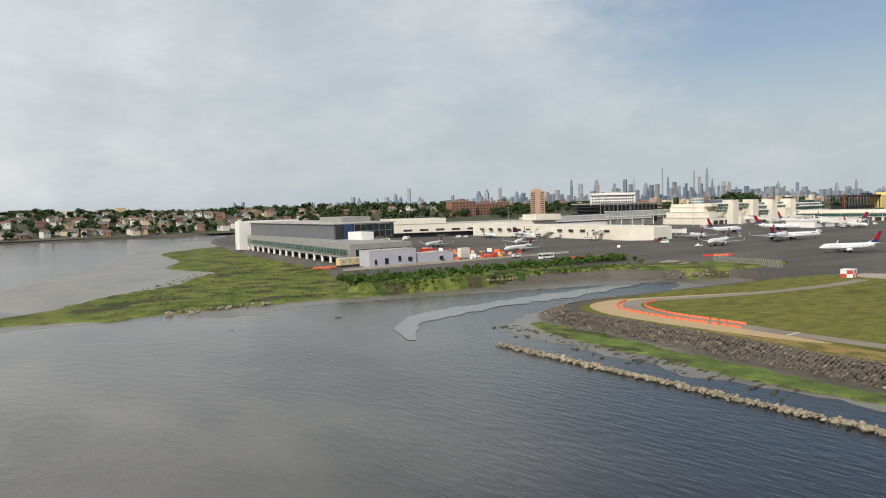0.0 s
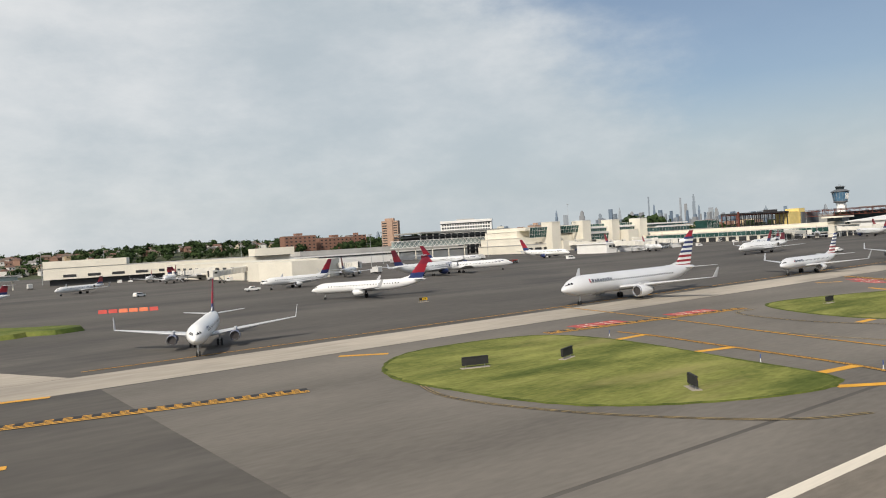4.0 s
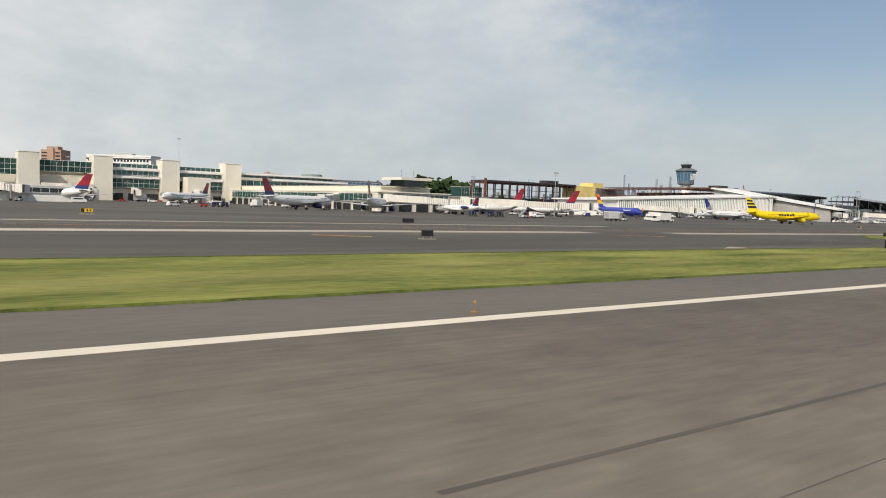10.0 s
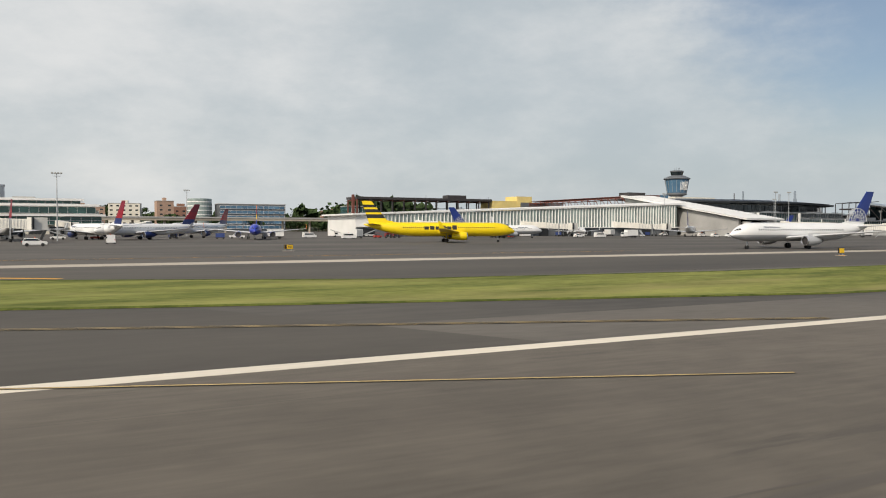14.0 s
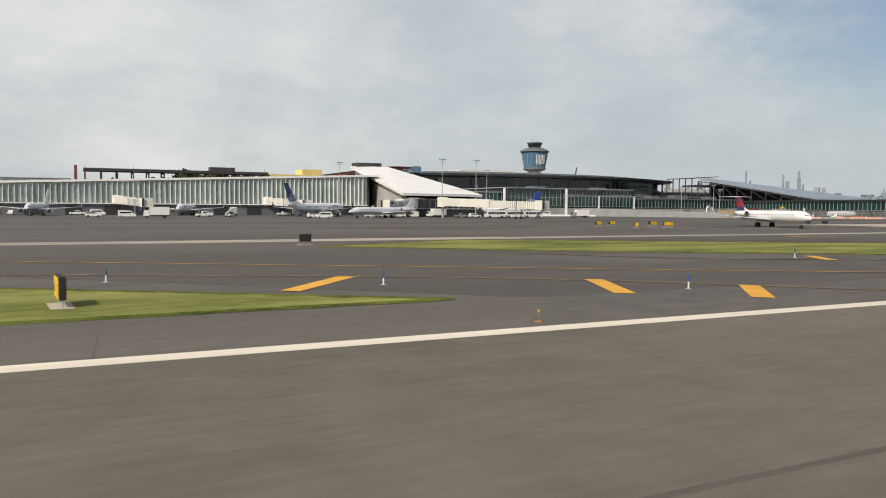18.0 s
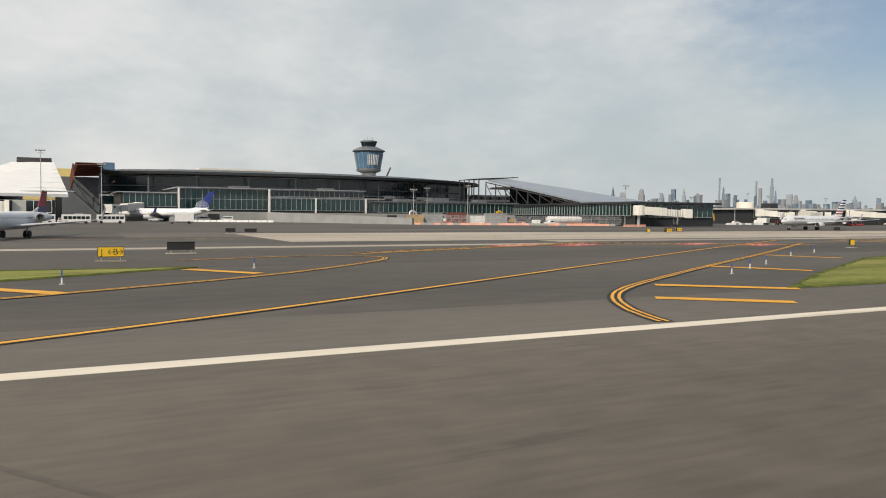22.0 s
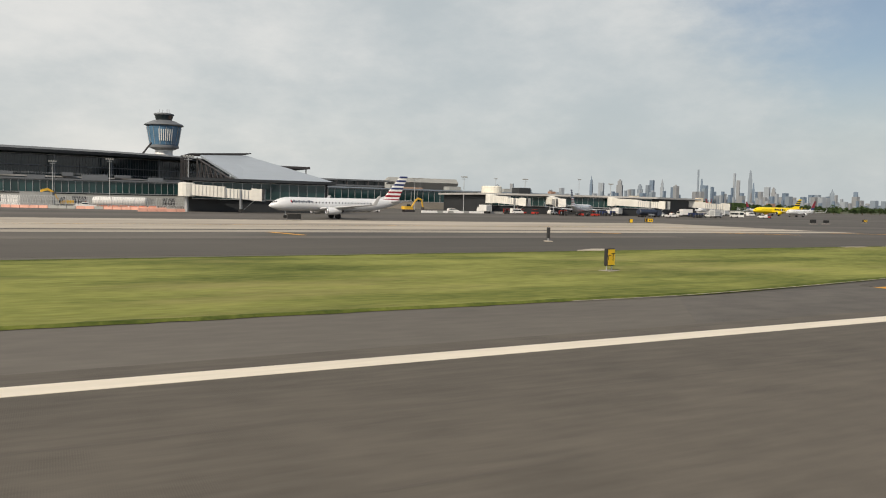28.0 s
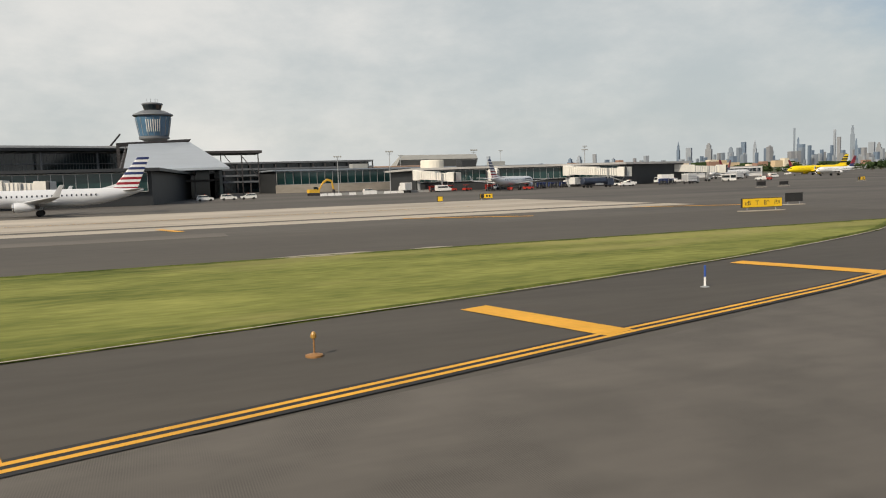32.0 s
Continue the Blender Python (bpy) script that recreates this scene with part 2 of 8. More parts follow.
M_LUSH = material("lush_edge_grass", (0.060, 0.088, 0.018), 0.95, var=0.35, scale=0.5, fine=4.0, tint=(0.145, 0.165, 0.038), bump=0.8, spec=0.1)
mottle(M_GRASS, (0.050, 0.078, 0.016), 0.16, 0.55, 0.70, 0.6, (0.22, 1, 1), 3.0)
mottle(M_GRASS, (0.30, 0.26, 0.105), 0.10, 0.50, 0.70, 0.7, (0.3, 1, 1), 9.0)
mottle(M_ROUGHGRASS, (0.055, 0.070, 0.018), 0.09, 0.54, 0.68, 0.65, (0.6, 1, 1), 5.0)
mottle(M_ROUGHGRASS, (0.19, 0.155, 0.055), 0.06, 0.55, 0.72, 0.6, (0.5, 1, 1), 1.0)
mottle(M_MARSH, (0.060, 0.052, 0.034), 0.075, 0.50, 0.60, 0.9, (0.8, 1, 1), 2.0)
mottle(M_MARSH, (0.030, 0.060, 0.014), 0.05, 0.52, 0.66, 0.8, (1, 1, 1), 7.0)
mottle(M_ALGAE, (0.050, 0.042, 0.028), 0.25, 0.50, 0.62, 0.8, (1, 0.4, 1), 2.0)
mottle(M_MUD, (0.060, 0.053, 0.042), 0.05, 0.52, 0.66, 0.7, (1, 0.4, 1), 4.0)
mottle(M_RUNWAY, (0.076, 0.064, 0.051), 0.05, 0.52, 0.72, 0.6, (0.3, 1.2, 1), 2.0)
mottle(M_WHITE, (0.40, 0.355, 0.29), 0.9, 0.55, 0.68, 0.6, (0.05, 1, 1), 3.0)
mottle(M_RUNWAY, (0.060, 0.053, 0.045), 0.6, 0.63, 0.69, 0.45, (0.15, 1, 1), 6.0)
mottle(M_APRON, (0.045, 0.041, 0.038), 0.03, 0.52, 0.66, 0.7, (0.4, 1, 1), 8.0)
mottle(M_APRON, (0.15, 0.135, 0.115), 0.045, 0.58, 0.72, 0.5, (0.25, 1, 1), 12.0)
mottle(M_CONCRETE, (0.23, 0.205, 0.17), 0.06, 0.50, 0.66, 0.7, (0.2, 1, 1), 3.0)
mottle(M_DARKTAR, (0.110, 0.096, 0.078), 0.05, 0.52, 0.70, 0.6, (0.25, 1, 1), 5.0)


def grooved(m, pitch, depth):
    """Fine sawn grooves across the runway, worn away in patches."""
    n, l = m.node_tree.nodes, m.node_tree.links
    b = n["Principled BSDF"]
    old = b.inputs["Base Color"].links[0].from_socket
    g, wv, t, r, k, x = (n.new("ShaderNode" + q) for q in ("NewGeometry", "TexWave", "TexNoise", "MapRange", "Math", "Mix"))
    wv.bands_direction = "X"
    wv.inputs["Scale"].default_value = 0.314 / (pitch * SCALE)
    t.inputs["Scale"].default_value, t.inputs["Detail"].default_value = 0.5 / SCALE, 3.0
    r.inputs["From Min"].default_value, r.inputs["From Max"].default_value, r.inputs["To Max"].default_value = 0.42, 0.6, depth
    k.operation, x.data_type, x.blend_type = "MULTIPLY", "RGBA", "MULTIPLY"
    for q in (wv, t):
        l.new(g.outputs["Position"], q.inputs["Vector"])
    l.new(t.outputs["Fac"], r.inputs["Value"])
    l.new(wv.outputs["Fac"], k.inputs[0])
    l.new(r.outputs["Result"], k.inputs[1])
    l.new(k.outputs[0], x.inputs["Factor"])
    l.new(old, x.inputs["A"])
    x.inputs["B"].default_value = (0.25, 0.25, 0.25, 1)
    l.new(x.outputs["Result"], b.inputs["Base Color"])


grooved(M_RUNWAY, 0.04, 0.3)
grooved(M_PATCH, 0.04, 0.45)
M_BARK = material("bark", (0.10, 0.075, 0.05), 0.95)
M_CREAM = material("cream_wall_panel", (0.72, 0.68, 0.58), 0.75, var=0.08, scale=0.1, fine=1.0)
M_WHITEWALL = material("white_wall", (0.78, 0.77, 0.74), 0.7, var=0.06, scale=0.15)
M_LILAC = material("pale_lilac_render", (0.46, 0.46, 0.52), 0.8, var=0.08, scale=0.2)
M_SLATEWALL = material("slate_cladding", (0.13, 0.14, 0.15), 0.5, var=0.12, scale=0.15)
M_GREYWALL = material("grey_metal_cladding", (0.30, 0.30, 0.28), 0.6, var=0.1, scale=0.15, streak=(1, 1, 0.2))
M_DARKWALL = material("dark_cladding", (0.026, 0.028, 0.030), 0.55, var=0.2, scale=0.2)
M_ROOF = material("flat_roof_membrane", (0.42, 0.41, 0.39), 0.9, var=0.2, scale=0.08)
M_DARKROOF = material("dark_roof_edge", (0.030, 0.033, 0.036), 0.45, var=0.2, scale=0.1)
M_GREYROOF = material("grey_standing_seam_roof", (0.34, 0.38, 0.42), 0.4, var=0.08, scale=0.1, metal=0.3)
M_STEEL = material("rust_red_steel", (0.16, 0.05, 0.035), 0.7, var=0.3, scale=0.5)
M_DARKSTEEL = material("dark_steel", (0.045, 0.04, 0.04), 0.6, var=0.3)
M_GALV = material("galvanised_steel", (0.45, 0.46, 0.46), 0.5, metal=0.5, var=0.1)
M_YELLOWWALL = material("yellow_sheathing", (0.74, 0.58, 0.22), 0.8, var=0.1, scale=0.2)
M_BRICK = material("red_brick", (0.24, 0.125, 0.088), 0.9, var=0.2, scale=0.5)
M_TANBRICK = material("tan_brick", (0.42, 0.28, 0.205), 0.9, var=0.15, scale=0.4)
M_ORANGE = material("orange_plastic", (0.70, 0.17, 0.07), 0.6, var=0.12)
M_TYRE = material("tyre", (0.015, 0.015, 0.015), 0.8)
M_SIGNYEL = material("sign_yellow", (0.80, 0.50, 0.02), 0.5, var=0.05)
M_LAMPMETAL = material("aged_orange_metal", (0.30, 0.15, 0.05), 0.6, var=0.25, scale=3)
M_LAMPGLASS = material("amber_lens", (0.40, 0.22, 0.05), 0.25, var=0.2)
M_BLUECLAD = material("dark_blue_cladding", (0.03, 0.055, 0.13), 0.5, var=0.15)
M_BLUEPOST = material("blue_reflective_post", (0.03, 0.08, 0.30), 0.5, var=0.1)


def glass(name, colour, rough=0.08):
    m = material(name, colour, rough, var=0.25, scale=0.12, fine=0.5, rand=0.25)
    m.node_tree.nodes["Principled BSDF"].inputs["Specular IOR Level"].default_value = 0.6
    return m


M_GLASS_GREEN = glass("green_tinted_glazing", (0.030, 0.085, 0.075))
M_GLASS_TEAL = glass("dark_teal_glazing", (0.014, 0.044, 0.043))
M_GLASS_DARK = glass("dark_glazing", (0.018, 0.026, 0.03))
M_GLASS_BLUE = glass("blue_tower_glazing", (0.085, 0.17, 0.26), 0.18)
M_GLASS_BLACK = glass("black_glazing", (0.013, 0.026, 0.031), 0.12)
M_GLASS_FIN = glass("pale_green_glazing", (0.27, 0.33, 0.31), 0.3)
M_GLASS_PALE = glass("pale_glazing", (0.30, 0.36, 0.34), 0.2)

M_WATER = material("bay_water", (0.085, 0.077, 0.063), 0.2, var=0.4, scale=0.022, fine=0.09, streak=(1, 0.5, 1), tint=(0.155, 0.142, 0.117))
# paler brown in the inlet, blending to near-black blue beside the breakwater
_n, _l = M_WATER.node_tree.nodes, M_WATER.node_tree.links
_g, _d, _r, _x = _n.new("ShaderNodeNewGeometry"), _n.new("ShaderNodeVectorMath"), _n.new("ShaderNodeMapRange"), _n.new("ShaderNodeMix")
_d.operation, _x.data_type, _r.interpolation_type = "DOT_PRODUCT", "RGBA", "SMOOTHSTEP"
_d.inputs[1].default_value = (0.8 / SCALE, -0.6 / SCALE, 0)
_r.inputs["From Min"].default_value, _r.inputs["From Max"].default_value = -55, 35
_l.new(_g.outputs["Position"], _d.inputs[0])
_l.new(_d.outputs["Value"], _r.inputs["Value"])
_l.new(_r.outputs["Result"], _x.inputs["Factor"])
_l.new(_n["Principled BSDF"].inputs["Base Color"].links[0].from_socket, _x.inputs["A"])
_x.inputs["B"].default_value = (0.016, 0.021, 0.026, 1)
_l.new(_x.outputs["Result"], _n["Principled BSDF"].inputs["Base Color"])
_n, _l = M_WATER.node_tree.nodes, M_WATER.node_tree.links
_g, _m, _w, _b = _n.new("ShaderNodeNewGeometry"), _n.new("ShaderNodeMapping"), _n.new("ShaderNodeTexNoise"), _n.new("ShaderNodeBump")
_m.inputs["Scale"].default_value = (1.6 / SCALE, 0.5 / SCALE, 1)
_m.inputs["Rotation"].default_value = (0, 0, 0.6)
_w.inputs["Scale"].default_value, _w.inputs["Detail"].default_value = 0.55, 4.0
_b.inputs["Strength"].default_value, _b.inputs["Distance"].default_value = 0.5, 0.3 * SCALE
_l.new(_g.outputs["Position"], _m.inputs["Vector"])
_l.new(_m.outputs[0], _w.inputs["Vector"])
_l.new(_w.outputs["Fac"], _b.inputs["Height"])
_l.new(_b.outputs["Normal"], _n["Principled BSDF"].inputs["Normal"])


# ---- mesh helpers ----
def part(name, bm, mat, parent=None, label="", smooth=False):
    """Links a bmesh as one mesh object; mat may be a list of materials."""
    me = bpy.data.meshes.new(name)
    bm.to_mesh(me)
    bm.free()
    for m in (mat if isinstance(mat, (list, tuple)) else [mat]):
        me.materials.append(m)
    if smooth:
        for p in me.polygons:
            p.use_smooth = True
    ob = new(name, me)
    ob.parent = parent
    if label:
        tagged(ob, label)
    return ob


def share(name, ob, parent, m):
    """Another object on the mesh of ob."""
    o = new(name, ob.data)
    o.parent = parent
    o.matrix_local = m
    return o


def empty(name, m=None, **tags):
    e = new(name)
    e.empty_display_size = 0.5
    if m is not None:
        e.matrix_world = m
    return tagged(e, **tags)


def hexa(bm, pts, mi=0):
    """A solid from eight corners: four below, four above, in the same order."""
    v = [bm.verts.new(p) for p in pts]
    for f in ((3, 2, 1, 0), (4, 5, 6, 7), (0, 1, 5, 4), (1, 2, 6, 5), (2, 3, 7, 6), (3, 0, 4, 7)):
        bm.faces.new([v[i] for i in f]).material_index = mi
    return bm


def box(x0, y0, z0, x1, y1, z1, bm=None, mi=0):
    bm = bm or bmesh.new()
    return hexa(bm, [(x0, y0, z0), (x1, y0, z0), (x1, y1, z0), (x0, y1, z0), (x0, y0, z1), (x1, y0, z1), (x1, y1, z1), (x0, y1, z1)], mi)


def beam(bm, a, b, w, h=None, mi=0):
    """A bar from a to b."""
    a, b = Vector(a), Vector(b)
    d = (b - a).normalized()
    s = d.cross(Vector((0, 0, 1)))
    s = Vector((1, 0, 0)) if s.length < 1e-4 else s.normalized()
    u = s.cross(d)
    s, u = s * w / 2, u * (h or w) / 2
    return hexa(bm, [a - s - u, a + s - u, a + s + u, a - s + u, b - s - u, b + s - u, b + s + u, b - s + u], mi)


def ring_loft(rings, bm=None, caps=True, mi=0):
    bm = bm or bmesh.new()
    rs = [[bm.verts.new(p) for p in r] for r in rings]
    k = len(rs[0])
    for a, b in zip(rs, rs[1:]):
        for i in range(k):
            bm.faces.new((a[i], a[(i + 1) % k], b[(i + 1) % k], b[i])).material_index = mi
    if caps:
        bm.faces.new(rs[0][::-1]).material_index = mi
        bm.faces.new(rs[-1]).material_index = mi
    return bm


def lathe(profile, k=20, cx=0, cy=0, bm=None, mi=0):
    """Turned about the vertical: (radius, z) pairs."""
    return ring_loft([[(cx + r * math.cos(2 * math.pi * i / k), cy + r * math.sin(2 * math.pi * i / k), z) for i in range(k)] for r, z in profile], bm, mi=mi)


def tube(a, b, r0, r1=None, k=8, bm=None, mi=0):
    a, b = Vector(a), Vector(b)
    d = (b - a).normalized()
    s = d.cross(Vector((0, 0, 1)))
    s = Vector((1, 0, 0)) if s.length < 1e-4 else s.normalized()
    u = s.cross(d)
    r1 = r0 if r1 is None else r1
    ring = lambda c, r: [c + r * (s * math.cos(2 * math.pi * i / k) + u * math.sin(2 * math.pi * i / k)) for i in range(k)]
    return ring_loft([ring(a, r0), ring(b, r1)], bm, mi=mi)


def prism(poly, z0, z1, bm=None, mi=0, inset=0.0):
    """A slab from a flat outline; inset draws the top in (or out) for a sloped side."""
    from mathutils.geometry import tessellate_polygon
    bm = bm or bmesh.new()
    pts = [Vector((x, y, 0)) for x, y in poly]
    if sum(a.x * b.y - b.x * a.y for a, b in zip(pts, pts[1:] + pts[:1])) < 0:
        pts.reverse()
    top = [bm.verts.new((p.x, p.y, z1)) for p in pts]
    low = []
    for i, p in enumerate(pts):
        d = pts[(i + 1) % len(pts)] - pts[i - 1]
        o = Vector((d.y, -d.x, 0)).normalized() * inset
        low.append(bm.verts.new((p.x + o.x, p.y + o.y, z0)))
    for t in tessellate_polygon([pts]):
        f = bm.faces.new([top[i] for i in t])
        f.material_index = mi
        f.normal_update()
        if f.normal.z < 0:
            f.normal_flip()
    k = len(pts)
    for i in range(k):
        bm.faces.new((low[i], low[(i + 1) % k], top[(i + 1) % k], top[i])).material_index = mi
    return bm


def smooth_line(pts, step=2.0, closed=False):
    """A rounded line through a few points."""
    p = [Vector((*q, 0)) if len(q) == 2 else Vector(q) for q in pts]
    out, n = [], len(p)
    for i in range(n if closed else n - 1):
        a, b, c, d = (p[(i - 1) % n], p[i], p[(i + 1) % n], p[(i + 2) % n]) if closed else (p[max(i - 1, 0)], p[i], p[i + 1], p[min(i + 2, n - 1)])
        k = max(1, int((c - b).length / step))
        for j in range(k):
            t = j / k
            out.append(0.5 * ((2 * b) + (c - a) * t + (2 * a - 5 * b + 4 * c - d) * t * t + (3 * b - a - 3 * c + d) * t ** 3))
    if not closed:
        out.append(p[-1])
    return out


def ribbon(pts, width, z, bm=None, off=0.0, dash=None, mi=0):
    bm = bm or bmesh.new()
    v = []
    for i, p in enumerate(pts):
        d = (pts[min(i + 1, len(pts) - 1)] - pts[max(i - 1, 0)]).normalized()
        s = Vector((-d.y, d.x, 0))
        v.append([bm.verts.new((*(p + s * (off + e * width / 2)).xy, z)) for e in (-1, 1)])
    for i in range(len(v) - 1):
        if dash and (i // dash) % 2:
            continue
        bm.faces.new((v[i][0], v[i + 1][0], v[i + 1][1], v[i][1])).material_index = mi
    return bm


def setting(ob, label, category):
    return tagged(ob, label, category, kind="structure")


# ---- water, land, pavement ----
w = bmesh.new()
bmesh.ops.create_grid(w, x_segments=2, y_segments=2, size=6500, matrix=Matrix.Translation((1500, 0, -3.0)))
setting(part("water", w, M_WATER), "calm grey-brown tidal bay water at low tide", "water")

def ragged(outline, step, amp, seed):
    """A rounded outline with an uneven edge."""
    r = random.Random(seed)
    return [(p.x + r.gauss(0, amp), p.y + r.gauss(0, amp)) for p in smooth_line(outline, step, True)]


LAND = [(109, -260), (111.8, 20), (112.2, 50), (114.2, 64), (116.6, 82), (119, 103), (120.2, 122), (121.4, 136), (128, 145.6), (140, 148.6), (167.1, 148.4), (222.9, 142.9), (244.9, 156.1), (248.7, 170.6), (229.8, 186.8), (214.6, 206.8),
        (172.8, 217.7), (123.5, 230.5), (143.0, 307.8), (155.4, 327.4), (182.1, 520.7), (232, 720), (352, 950), (277, 945), (77, 948), (-400, 930), (-1600, 1150), (-1600, 5600),
        (6600, 5600), (6600, -260)]
setting(part("ground", prism(LAND, -5.0, 0.0, inset=5.0), M_APRON), "grey asphalt airport apron and land reaching the horizon", "ground")
MUD = [(-70, 243), (-25, 236), (4.4, 232.2), (25, 231), (48.7, 229), (62, 214), (95.7, 218.9), (169.6, 197.9), (218.3, 178.9), (188.9, 161.0), (132.1, 157.0), (110, 147), (101, 134), (99.5, 116), (97, 104), (97.4, 92), (93.5, 82), (96.5, 72), (97, 50), (99, 26.4), (140.3, 26.6), (255.9, 136.0), (265.1, 236.2),
       (250, 620), (240, 770), (190, 718), (132, 607), (80, 473), (47.3, 417), (17, 360), (-25, 315), (-60, 280)]
setting(part("mud_flat", prism(ragged(MUD, 3, .8, 1), -4.2, -2.93, inset=3.0), M_MUD), "wet brown tidal mud flat", "mud")
MARSH = [(-8, 247), (8, 243), (22, 239), (32.3, 230.6), (47.3, 235), (63.4, 232.6), (97.6, 231.3), (142.1, 229.8), (166.7, 322.7), (188.7, 513.5), (206, 620), (168, 598), (140, 561), (125.5, 473), (103, 417), (112, 372), (98, 352), (79.4, 322), (59.6, 307), (45, 296), (30.4, 278), (17, 264), (2, 256)]
setting(part("marsh", prism(ragged(MARSH, 3, .9, 2), -4.0, -2.5, inset=2.5), M_MARSH), "bright green salt marsh grass on the mud flat", "marsh")
BANK = [(101, 30), (99.5, 52), (98.6, 74), (99.8, 82), (101.4, 89), (103, 98), (102.8, 107), (105, 117), (106.6, 126), (110, 136), (113, 142), (116, 141), (114.6, 132), (113.4, 118), (109.4, 97), (107, 78), (104.5, 62), (104, 30)]
setting(part("algae_bank", prism(ragged(BANK, 1.4, .45, 3), -4.0, -2.62, inset=.6), M_ALGAE), "bright green algae-covered foot of the sea wall", "bank")
BANK2 = [(119.8, 232.4), (172.8, 218.6), (214.6, 208.6), (231.7, 187.6), (248.7, 172.4), (281.4, 170.6), (283.3, 181.6), (237.5, 214.9), (180.0, 242.1), (133.1, 254.5)]
setting(part("grass_bank", prism(ragged(BANK2, 3, .7, 4), -4.0, 0.9, inset=4.0), M_MARSH), "overgrown green bank of the inlet", "bank")

RWY0 = 257.0


setting(part("blast_pad", box(150, -30.5, -0.5, RWY0 - 6.02, 30.9, 0.012), M_SHOULDER), "grey asphalt blast pad before the runway", "runway")
setting(part("runway", box(RWY0 - 6, -30.5, -0.5, 2600, 30.5, 0.012), M_SHOULDER), "worn grey asphalt runway shoulder", "runway")
setting(part("runway_surface", box(RWY0 - 2, -22.9, 0.0, 2600, 22.9, 0.02), M_RUNWAY), "worn grey-brown asphalt runway with rubber marks", "runway")
for k, (x0, x1, y0, y1, mat_, z) in enumerate(((252, 480, 91, 103, M_CONCRETE, .0125), (480.5, 760, 91, 96.5, M_CONCRETE, .012), (560, 800, 124, 127, M_CONCRETE, .012),
                                             (780, 1160, 88, 94, M_CONCRETE, .012), (1160.5, 1329.5, 89, 93, M_CONCRETE, .012), (1330, 1560, 97, 103, M_CONCRETE, .012),
                                             (1290, 1560, 106, 150, M_CONCRETE, .011), (1330, 1500, 83, 88, M_SHOULDER, .012),
                                             (1270, 1289.8, 128, 160, M_SHOULDER, .011), (470, 1209, 57, 84, M_DARKTAR, .009), (1209.5, 1560, 60, 82.5, M_DARKTAR, .009))):
    setting(part("pavement", box(x0, y0, -0.3, x1, y1, z), mat_), "pale concrete taxiway strip" if mat_ is M_CONCRETE else "dark resurfaced taxiway asphalt", "pavement")


setting(part("pavement", box(274, 31.0, -0.3, 469.5, 90.5, .008), M_SHOULDER), "paler worn taxiway asphalt", "pavement")


def grass(name, outline, step=3.0, smooth=True, z=0.06):
    p = [tuple(q.xy) for q in smooth_line(outline, step, True)] if smooth else outline
    ob = part(name, prism(p, -0.2, z, inset=0.1), M_GRASS)
    return setting(ob, "mown yellow-green airfield grass", "grass")


G0 = [(114, 53.7), (116.8, 76.5), (119.5, 100.4), (124, 132.6), (136, 144), (167.1, 145.4), (222.8, 141.1), (243, 138), (251, 134), (247, 122), (244, 96), (241, 62), (241.5, 40), (236, 33.5), (218, 31.6), (180, 31.2), (151, 31), (150.5, -60), (113, -60)]
G1 = [(298, 69), (298, 58), (301, 44), (312, 35), (322, 34), (326, 46), (331, 68), (328, 80), (312, 83), (303, 78)]
G2 = [(381, 74), (371, 69), (364, 54), (366, 43), (374, 35), (391, 31), (431, 30.5), (440, 33), (441, 40), (424, 53), (404, 66)]
G3 = [(462, 72), (480, 66), (530, 47), (583, 31.5), (640, 30.5), (790, 30.5), (824, 30.5), (800, 43), (780, 50), (720, 52), (660, 53), (620, 54), (560, 56), (520, 68), (500, 76)]
G4 = [(818, 72), (845, 59), (914, 41), (950, 32), (1000, 30.5), (1100, 30.5), (1121, 31), (1104, 42), (1085, 53), (1040, 54), (960, 53), (930, 56), (900, 68), (870, 84), (840, 84)]
G5 = [(1128, 76), (1150, 60), (1198, 33), (1222, 31), (1236, 37), (1257, 51), (1270, 59), (1245, 60), (1200, 60), (1170, 76), (1150, 86)]
G6 = [(1299, 31), (1311, 38), (1334, 50), (1352, 54.5), (1420, 57), (1500, 60), (1549, 60), (1538, 53), (1520, 46), (1498, 40), (1470, 34), (1450, 31), (1380, 30.5)]
setting(part("grass", prism([tuple(q.xy) for q in smooth_line(G0, 3.0, True)], -0.2, 0.06, inset=0.1), M_ROUGHGRASS), "rough green and tan airfield grass", "grass")
for g in (G1, G2):
    grass("grass", g)
for g in (G3, G4, G5, G6):
    grass("grass", g, smooth=False)

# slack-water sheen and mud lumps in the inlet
# the channel's base colour is lightened to stand for reflected sky
M_SHEEN = material("still_water_sheen", (0.175, 0.165, 0.145), 0.16, var=0.2, scale=0.05, fine=0.3)
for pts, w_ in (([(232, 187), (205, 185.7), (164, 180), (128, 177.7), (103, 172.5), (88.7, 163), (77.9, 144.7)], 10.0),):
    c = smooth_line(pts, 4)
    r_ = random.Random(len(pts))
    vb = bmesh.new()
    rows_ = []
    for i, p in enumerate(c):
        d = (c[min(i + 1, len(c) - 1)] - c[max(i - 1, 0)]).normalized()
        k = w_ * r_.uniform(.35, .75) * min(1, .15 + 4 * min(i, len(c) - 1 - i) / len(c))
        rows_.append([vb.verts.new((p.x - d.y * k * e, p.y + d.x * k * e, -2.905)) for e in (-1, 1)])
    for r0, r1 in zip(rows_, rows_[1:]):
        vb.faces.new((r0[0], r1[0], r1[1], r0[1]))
    setting(part("water", vb, M_SHEEN), "smooth channel of still water in the inlet, its sky sheen painted pale", "water")
r_ = random.Random(9)
